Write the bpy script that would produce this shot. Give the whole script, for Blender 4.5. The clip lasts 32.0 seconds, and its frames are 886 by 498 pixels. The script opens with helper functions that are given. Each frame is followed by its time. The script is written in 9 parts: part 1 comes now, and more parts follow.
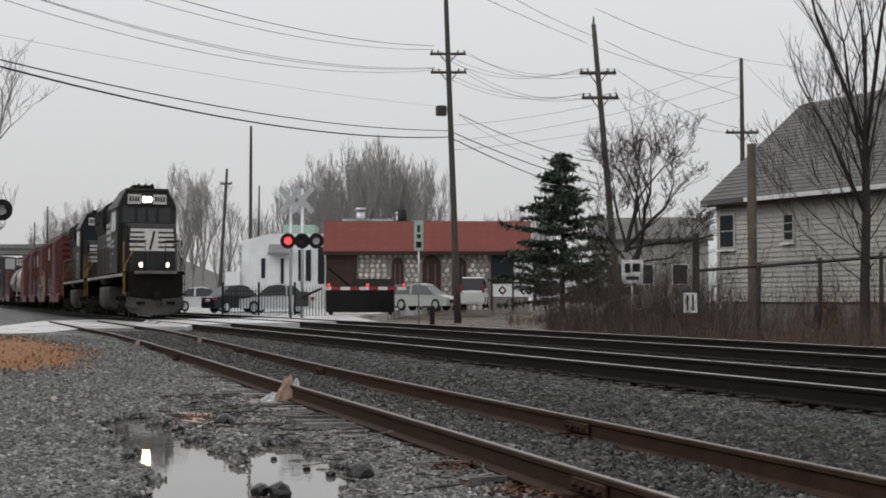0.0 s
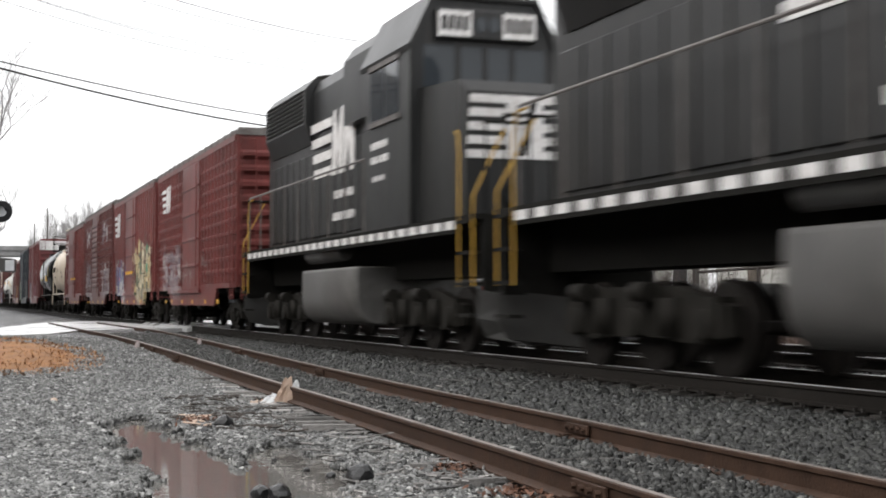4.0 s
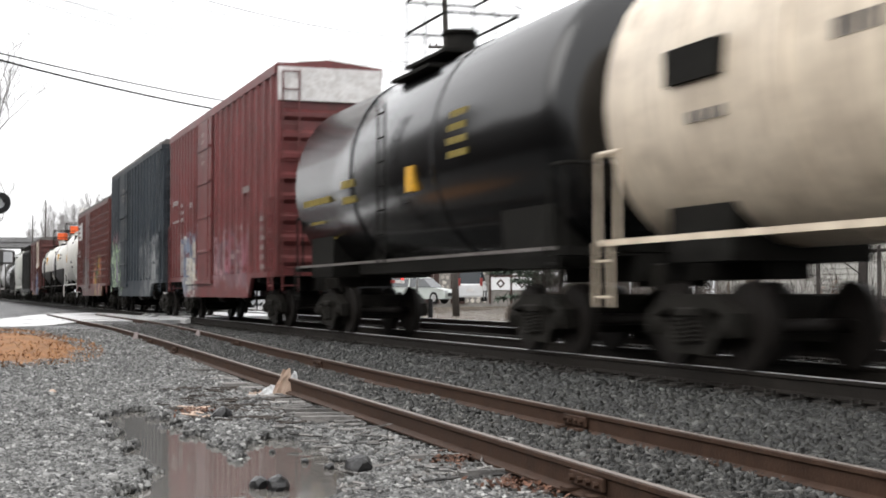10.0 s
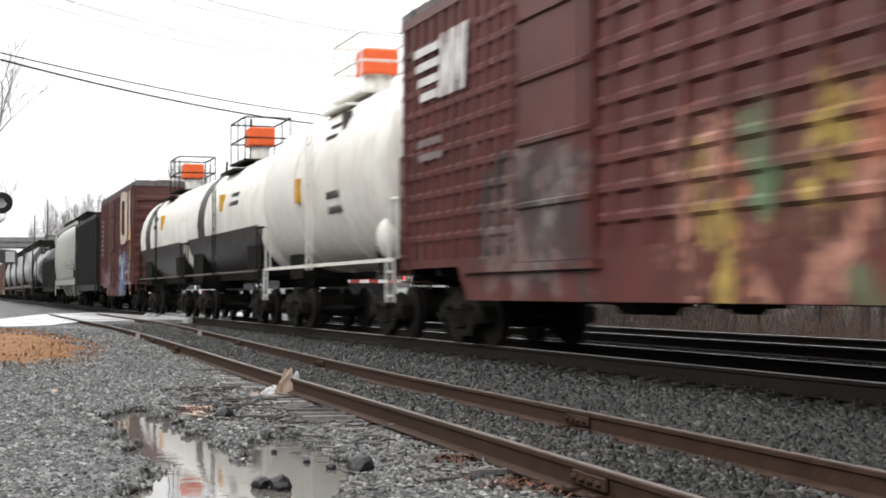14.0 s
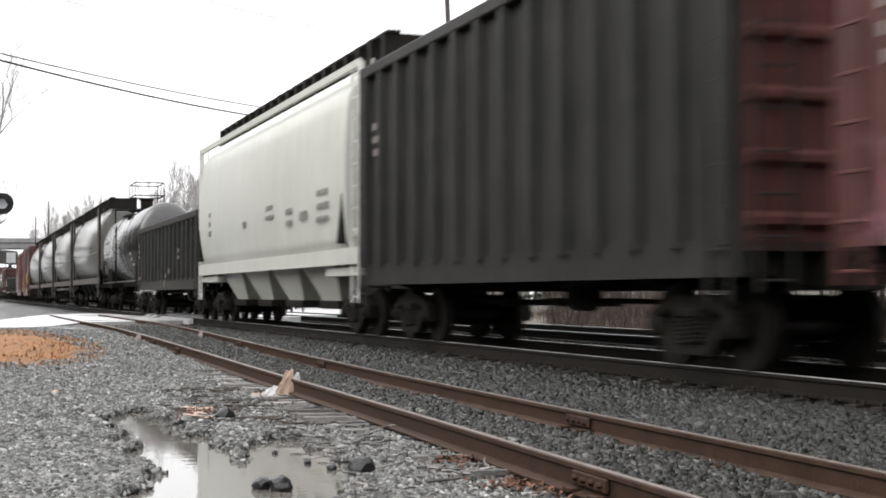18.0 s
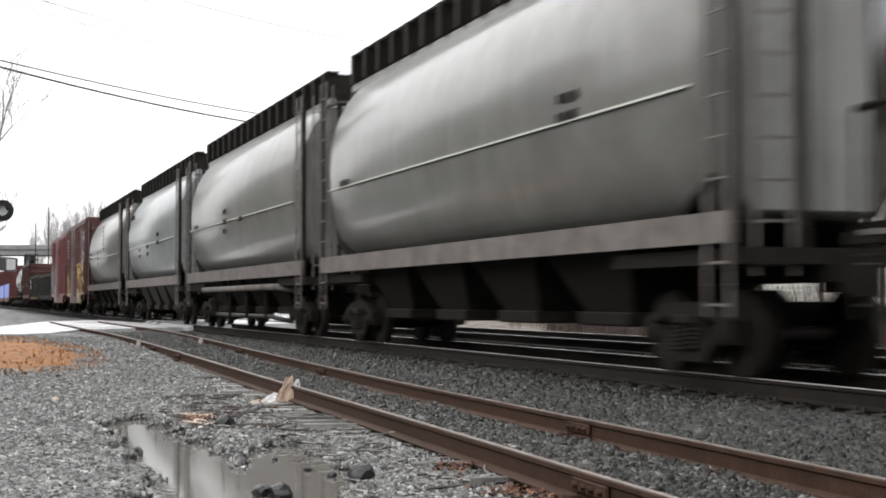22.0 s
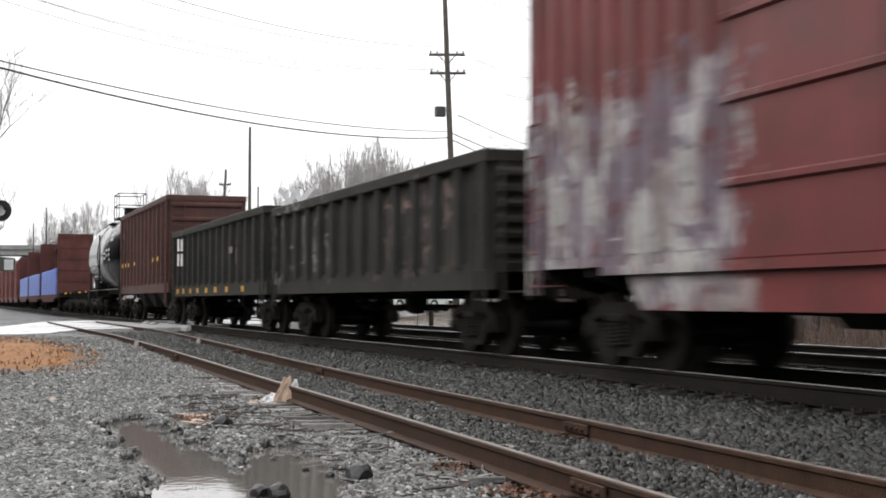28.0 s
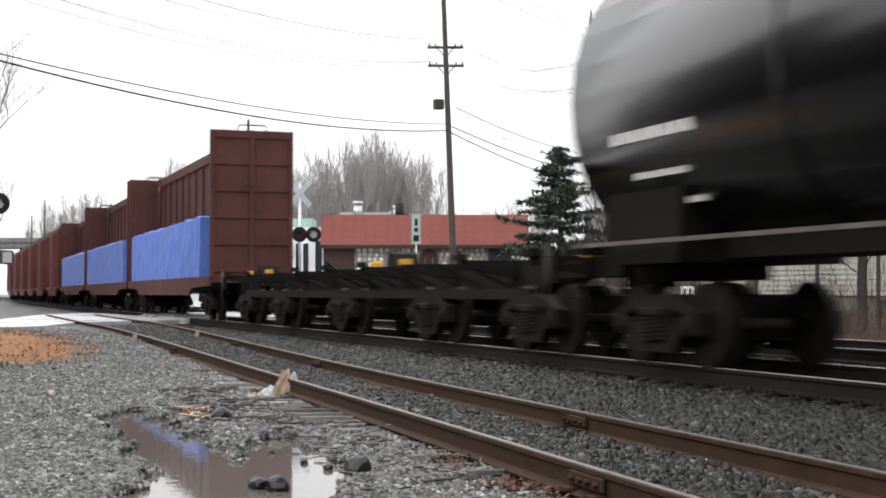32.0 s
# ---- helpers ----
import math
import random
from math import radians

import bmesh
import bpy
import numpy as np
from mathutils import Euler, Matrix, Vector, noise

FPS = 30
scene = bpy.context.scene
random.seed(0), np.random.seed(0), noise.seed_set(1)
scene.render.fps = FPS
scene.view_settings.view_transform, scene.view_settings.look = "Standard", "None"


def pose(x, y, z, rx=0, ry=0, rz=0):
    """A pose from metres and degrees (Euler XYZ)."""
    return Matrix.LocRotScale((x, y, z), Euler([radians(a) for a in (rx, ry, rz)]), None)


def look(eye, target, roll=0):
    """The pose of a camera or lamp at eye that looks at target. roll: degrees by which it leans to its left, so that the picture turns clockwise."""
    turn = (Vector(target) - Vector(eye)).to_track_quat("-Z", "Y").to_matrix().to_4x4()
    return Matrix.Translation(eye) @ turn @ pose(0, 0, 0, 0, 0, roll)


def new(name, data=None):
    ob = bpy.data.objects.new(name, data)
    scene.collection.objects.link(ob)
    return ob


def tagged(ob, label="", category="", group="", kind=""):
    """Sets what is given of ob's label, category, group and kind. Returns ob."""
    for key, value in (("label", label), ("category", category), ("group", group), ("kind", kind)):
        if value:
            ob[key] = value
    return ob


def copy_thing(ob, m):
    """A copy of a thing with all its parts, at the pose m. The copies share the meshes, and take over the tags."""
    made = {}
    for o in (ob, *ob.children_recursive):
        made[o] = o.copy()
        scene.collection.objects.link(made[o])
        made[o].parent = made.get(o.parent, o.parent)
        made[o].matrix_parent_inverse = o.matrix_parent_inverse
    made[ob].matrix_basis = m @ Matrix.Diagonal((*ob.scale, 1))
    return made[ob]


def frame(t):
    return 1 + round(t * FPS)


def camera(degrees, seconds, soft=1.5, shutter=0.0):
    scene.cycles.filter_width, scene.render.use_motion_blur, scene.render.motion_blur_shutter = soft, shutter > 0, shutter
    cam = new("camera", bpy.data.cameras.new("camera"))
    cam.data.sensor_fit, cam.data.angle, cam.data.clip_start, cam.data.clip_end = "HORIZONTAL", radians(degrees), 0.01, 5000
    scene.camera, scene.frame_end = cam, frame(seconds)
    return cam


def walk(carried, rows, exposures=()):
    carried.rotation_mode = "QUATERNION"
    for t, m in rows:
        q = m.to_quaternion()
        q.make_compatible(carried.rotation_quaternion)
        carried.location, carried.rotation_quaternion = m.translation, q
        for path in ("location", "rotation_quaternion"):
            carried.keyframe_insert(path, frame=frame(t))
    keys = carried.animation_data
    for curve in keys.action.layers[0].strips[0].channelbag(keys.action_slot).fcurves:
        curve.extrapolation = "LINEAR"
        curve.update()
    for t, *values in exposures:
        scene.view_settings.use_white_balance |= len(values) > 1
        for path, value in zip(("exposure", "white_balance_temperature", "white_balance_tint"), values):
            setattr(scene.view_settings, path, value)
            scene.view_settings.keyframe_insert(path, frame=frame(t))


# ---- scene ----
# The clip's picture is squeezed sideways, so heights stand a little taller than life here
# and plans a little smaller: K scales lengths and widths, KZ heights of the rolling stock.
K, KZ = 0.88, 1.173
EYE_Z = 0.80            # the eye above the main track's rail top, which is z = 0
YAW = 18.98             # between the line of sight and the track
TRACK_Y = 8.55          # centre line of the main track
FAR_Y = 12.31           # centre line of the far track
SPEED = 16.1            # of the train, along +x

cam = camera(34.44, 32.0, soft=1.8, shutter=0.6)
SWAY = [
    (0.0, 0.0, 0.0), (3.5, 0.0, 0.0), (5.5, -0.035, 0.492), (6.0, -0.035, 0.515), (6.5, -0.031, 0.508),
    (7.0, -0.017, 0.445), (7.5, -0.009, 0.335), (8.0, -0.029, 0.18), (8.5, -0.036, 0.04), (9.0, -0.041, -0.07),
    (9.5, -0.063, -0.173), (10.0, -0.07, -0.272), (10.5, -0.065, -0.329), (11.0, -0.042, -0.313), (11.5, -0.036, -0.278),
    (12.0, -0.035, -0.237), (12.5, -0.035, -0.191), (13.0, -0.03, -0.217), (13.5, -0.006, -0.277), (14.0, 0.006, -0.28),
    (14.5, 0.027, -0.277), (16.5, 0.041, -0.242), (17.0, 0.057, -0.234), (17.5, 0.04, -0.208), (18.0, 0.04, -0.245),
    (18.5, 0.062, -0.306), (19.0, 0.074, -0.335), (19.5, 0.098, -0.312), (20.0, 0.098, -0.265), (20.5, 0.069, -0.172),
    (21.0, 0.041, -0.074), (21.5, 0.035, -0.006), (22.0, 0.04, 0.029), (22.5, 0.069, 0.042), (23.0, 0.092, 0.065),
    (23.5, 0.075, 0.07), (24.0, 0.068, 0.065), (24.5, 0.062, 0.042), (25.0, 0.04, 0.029), (25.5, 0.034, 0.007),
    (27.5, -0.035, 0.063), (28.0, -0.042, 0.034), (28.5, -0.064, 0.0), (29.0, -0.07, -0.034), (29.5, -0.07, -0.075),
    (30.0, -0.082, -0.127), (30.5, -0.127, -0.138), (31.0, -0.132, -0.144), (31.5, -0.11, -0.185), (32.0, -0.104, -0.256)]


def sight(pan, tilt):
    a, b = radians(YAW - pan), radians(2.071 + tilt)
    return look((0, 0, EYE_Z), (-math.cos(a) * math.cos(b) * 50, math.sin(a) * math.cos(b) * 50, EYE_Z + math.sin(b) * 50))


walk(cam, [(t, sight(pan, tilt)) for t, pan, tilt in SWAY],
     exposures=[(0.0, 0.0), (1.6, 0.05), (2.6, 0.3), (3.5, 0.8), (5.5, 1.28), (7.0, 1.25), (8.0, 1.15), (9.0, 1.0), (10.0, 1.1), (11.0, 1.35), (12.0, 1.42), (13.0, 1.35), (14.0, 0.98), (17.0, 1.1), (18.0, 1.25), (19.0, 0.85), (20.0, 0.9), (21.0, 1.15), (24.0, 1.08), (28.0, 0.97), (30.0, 1.15), (31.0, 1.1), (32.0, 0.9)])

# ---- light ----
world = bpy.data.worlds.new("overcast")
scene.world = world
world.use_nodes = True
wn, wl = world.node_tree.nodes, world.node_tree.links
sky = wn.new("ShaderNodeTexSky")
sky.sky_type, sky.sun_disc = "NISHITA", False
sky.sun_elevation, sky.sun_rotation = radians(38), radians(200)
sky.air_density, sky.dust_density = 1.0, 4.0
pale = wn.new("ShaderNodeMix")
pale.data_type, pale.blend_type = "RGBA", "MIX"
pale.inputs["Factor"].default_value = 0.93
# an overcast dome is brightest overhead
dome = wn.new("ShaderNodeTexCoord")
height = wn.new("ShaderNodeSeparateXYZ")
wl.new(dome.outputs["Generated"], height.inputs[0])
shade = wn.new("ShaderNodeValToRGB")
shade.color_ramp.elements[0].position, shade.color_ramp.elements[0].color = 0.0, (0.41, 0.41, 0.415, 1)
shade.color_ramp.elements[1].position, shade.color_ramp.elements[1].color = 1.0, (1.0, 0.995, 1.0, 1)
wl.new(height.outputs[2], shade.inputs["Fac"])
bright = wn.new("ShaderNodeVectorMath")
bright.operation = "SCALE"
bright.inputs["Scale"].default_value = 14.6
wl.new(shade.outputs["Color"], bright.inputs[0])
wl.new(bright.outputs["Vector"], pale.inputs["B"])
wl.new(sky.outputs["Color"], pale.inputs["A"])
wl.new(pale.outputs["Result"], wn["Background"].inputs["Color"])
wn["Background"].inputs["Strength"].default_value = 0.1
sun = new("sun", bpy.data.lights.new("sun", "SUN"))
sun.data.energy, sun.data.angle, sun.data.color = 0.6, radians(40), (1.0, 0.98, 0.95)
sun.matrix_world = look((20, -40, 40), (0, 10, 0))


# ---- materials ----
def nodes_of(m):
    m.use_nodes = True
    return m.node_tree.nodes, m.node_tree.links


def mix_rgb(n, l, fac, a, b, blend="MIX"):
    x = n.new("ShaderNodeMix")
    x.data_type, x.blend_type = "RGBA", blend
    for key, v in (("Factor", fac), ("A", a), ("B", b)):
        if hasattr(v, "is_linked"):
            l.new(v, x.inputs[key])
        elif key == "Factor":
            x.inputs[key].default_value = v
        else:
            x.inputs[key].default_value = (*v[:3], 1)
    return x.outputs["Result"]


def maths(n, l, op, a, b=0.0):
    x = n.new("ShaderNodeMath")
    x.operation = op
    for i, v in enumerate((a, b)):
        if hasattr(v, "is_linked"):
            l.new(v, x.inputs[i])
        else:
            x.inputs[i].default_value = v
    return x.outputs[0]


def noise_at(n, l, coord, scale, detail=4, stretch=(1, 1, 1), rough=0.55, shift=0.0):
    mp = n.new("ShaderNodeMapping")
    mp.inputs["Scale"].default_value = stretch
    mp.inputs["Location"].default_value = (shift, shift * 0.7, shift * 1.3)
    l.new(coord, mp.inputs["Vector"])
    t = n.new("ShaderNodeTexNoise")
    t.inputs["Scale"].default_value, t.inputs["Detail"].default_value, t.inputs["Roughness"].default_value = scale, detail, rough
    l.new(mp.outputs["Vector"], t.inputs["Vector"])
    return t.outputs["Fac"]


def ramp(n, l, fac, stops):
    r = n.new("ShaderNodeValToRGB")
    l.new(fac, r.inputs["Fac"])
    e = r.color_ramp.elements
    while len(e) < len(stops):
        e.new(0.5)
    for el, (p, c) in zip(e, stops):
        el.position = p
        el.color = (c, c, c, 1) if isinstance(c, (int, float)) else (*c, 1)
    return r.outputs["Color"]


SOAKED = 0.62     # rain darkens every porous or dull surface


def mat(name, col, rough=0.55, metal=0.0, var=0.3, scale=2.5, grain=40, bump=0.15, streak=0.0, dirt=(0.03, 0.027, 0.024),
        dirt_amt=0.0, tags=(), island=0.0, per_object=0.0, wet=0.0, gloss=0.3, film=0.0, fade=0.0, slick=0.12):
    """A worn surface: broad tone changes, grain, rain streaks, dirt and sprayed lettering patches (tags)."""
    if max(col) < 0.4:
        col = tuple(c * SOAKED for c in col)
    m = bpy.data.materials.new(name)
    n, l = nodes_of(m)
    bs = n["Principled BSDF"]
    bs.inputs["Specular IOR Level"].default_value = gloss
    bs.inputs["Coat Weight"].default_value, bs.inputs["Coat Roughness"].default_value = film, slick   # rain water on paint
    co = n.new("ShaderNodeTexCoord").outputs["Object"]
    broad = noise_at(n, l, co, scale, 5)
    fine = noise_at(n, l, co, grain, 3)
    dark = tuple(c * (1 - var) for c in col)
    light = tuple(min(0.95, c * (1 + var)) for c in col)
    c = mix_rgb(n, l, ramp(n, l, broad, [(0.3, 0), (0.7, 1)]), dark, light)
    c = mix_rgb(n, l, 0.35 * min(1, var * 2), c, mix_rgb(n, l, fine, tuple(x * 0.4 for x in col), light), "MIX")
    if fade:
        # sun-bleached and rubbed paint in soft upright runs
        chalk = tuple(min(0.8, v * 1.75 + 0.008) for v in col)
        run = noise_at(n, l, co, 2.2, 6, stretch=(1.6, 1.6, 0.16), rough=0.65, shift=7.7)
        patch = noise_at(n, l, co, 0.8, 4, shift=2.9)
        c = mix_rgb(n, l, maths(n, l, "MULTIPLY", ramp(n, l, maths(n, l, "MULTIPLY", maths(n, l, "ADD", run, patch), 0.5), [(0.44, 0), (0.64, 1)]), fade), c, chalk)
        chip = noise_at(n, l, co, 14, 6, stretch=(1, 1, 0.5), rough=0.7, shift=9.3)
        c = mix_rgb(n, l, maths(n, l, "MULTIPLY", ramp(n, l, chip, [(0.62, 0), (0.68, 1)]), fade * 1.4), c, tuple(v * 0.3 + 0.012 for v in col))
    for x0, x1, z0, z1, cols, seed in tags:
        sep = n.new("ShaderNodeSeparateXYZ")
        l.new(co, sep.inputs[0])
        x, z = sep.outputs[0], sep.outputs[2]
        a = maths(n, l, "MINIMUM", maths(n, l, "SUBTRACT", x, x0 * K), maths(n, l, "SUBTRACT", x1 * K, x))
        b = maths(n, l, "MINIMUM", maths(n, l, "SUBTRACT", z, z0 * KZ), maths(n, l, "SUBTRACT", z1 * KZ, z))
        edge = noise_at(n, l, co, 2.4, 6, shift=seed, rough=0.65)
        inside = ramp(n, l, maths(n, l, "ADD", maths(n, l, "MINIMUM", maths(n, l, "MINIMUM", a, b), 0.45), maths(n, l, "MULTIPLY", maths(n, l, "SUBTRACT", edge, 0.56), 2.6)), [(0.0, 0.0), (0.22, 1.0)])
        # letter-like blobs: warped cells with an outline of their own
        wx, wz = noise_at(n, l, co, 1.3, 2, shift=seed * 2.3), noise_at(n, l, co, 1.1, 2, shift=seed * 3.7 + 5)
        flat = n.new("ShaderNodeCombineXYZ")
        scrawl = seed < 0
        sx, sz = (1.9, 1.5) if scrawl else (1.75, 0.85)
        l.new(maths(n, l, "ADD", maths(n, l, "MULTIPLY", x, sx), maths(n, l, "MULTIPLY", wx, 1.9)), flat.inputs[0])
        l.new(maths(n, l, "ADD", maths(n, l, "MULTIPLY", z, sz), maths(n, l, "MULTIPLY", wz, 1.9)), flat.inputs[1])
        cell, rim = n.new("ShaderNodeTexVoronoi"), n.new("ShaderNodeTexVoronoi")
        rim.feature = "DISTANCE_TO_EDGE"
        for v in (cell, rim):
            v.inputs["Scale"].default_value = 1.0
            l.new(flat.outputs[0], v.inputs["Vector"])
        line = maths(n, l, "LESS_THAN", rim.outputs["Distance"], 0.045 if scrawl else 0.06)
        chan = n.new("ShaderNodeSeparateXYZ")
        l.new(cell.outputs["Color"], chan.inputs[0])
        pat = maths(n, l, "ADD", maths(n, l, "MULTIPLY", chan.outputs[0], 0.7), maths(n, l, "MULTIPLY", wx, 0.3))
        r = n.new("ShaderNodeValToRGB")
        r.color_ramp.interpolation = "CONSTANT"
        l.new(pat, r.inputs["Fac"])
        e = r.color_ramp.elements
        stops = [0.0, 0.22, 0.46, 0.58, 0.74]
        while len(e) < min(5, len(cols)):
            e.new(0.5)
        for el, p, cc in zip(e, stops, cols):
            el.position, el.color = p, (*cc, 1)
        thin = maths(n, l, "MULTIPLY", inside, ramp(n, l, noise_at(n, l, co, 4.5, 7, stretch=(1.5, 1, 0.4), shift=seed, rough=0.68), [(0.31, 0.12), (0.56, 0.92)]))
        if scrawl:
            c = mix_rgb(n, l, maths(n, l, "MULTIPLY", thin, line), c, cols[1])
        else:
            paint = mix_rgb(n, l, line, r.outputs["Color"], cols[2])
            c = mix_rgb(n, l, thin, c, paint)
    if streak:
        st = noise_at(n, l, co, 3.0, 5, stretch=(2.2, 2.2, 0.12))
        c = mix_rgb(n, l, maths(n, l, "MULTIPLY", ramp(n, l, st, [(0.45, 0), (0.75, 1)]), streak), c, dirt)
    if dirt_amt:
        dn = noise_at(n, l, co, scale * 1.7, 8, rough=0.7, shift=3.1)
        c = mix_rgb(n, l, maths(n, l, "MULTIPLY", ramp(n, l, dn, [(0.45, 0), (0.62, 1)]), dirt_amt), c, dirt)
    if island:
        g = n.new("ShaderNodeNewGeometry")
        c = mix_rgb(n, l, 1.0, c, ramp(n, l, g.outputs["Random Per Island"], [(0, 1 - island), (0.6, 1.0), (1, 1 + island)] if island < 0.98 else [(0, 0.10), (0.45, 0.55), (0.8, 1.1), (0.93, 1.6), (1, 2.9)]), "MULTIPLY")
    if per_object:
        o = n.new("ShaderNodeObjectInfo")
        c = mix_rgb(n, l, 1.0, c, ramp(n, l, o.outputs["Random"], [(0, 1 - per_object), (1, 1 + per_object * 0.5)]), "MULTIPLY")
    l.new(c, bs.inputs["Base Color"])
    rr = maths(n, l, "ADD", maths(n, l, "MULTIPLY", maths(n, l, "SUBTRACT", broad, 0.5), 0.4 * rough + wet), rough)
    l.new(rr, bs.inputs["Roughness"])
    bs.inputs["Metallic"].default_value = metal
    if bump:
        bp = n.new("ShaderNodeBump")
        bp.inputs["Strength"].default_value, bp.inputs["Distance"].default_value = bump, 0.02
        l.new(fine, bp.inputs["Height"])
        l.new(bp.outputs["Normal"], bs.inputs["Normal"])
    return m


def glow(name, col, strength):
    m = bpy.data.materials.new(name)
    n, l = nodes_of(m)
    b = n["Principled BSDF"]
    b.inputs["Base Color"].default_value = (*col, 1)
    b.inputs["Emission Color"].default_value = (*col, 1)
    b.inputs["Emission Strength"].default_value = strength
    return m


def glass(name, col=(0.03, 0.035, 0.04)):
    m = bpy.data.materials.new(name)
    n, l = nodes_of(m)
    b = n["Principled BSDF"]
    b.inputs["Base Color"].default_value, b.inputs["Roughness"].default_value = (*col, 1), 0.05
    b.inputs["Specular IOR Level"].default_value = 0.35
    return m


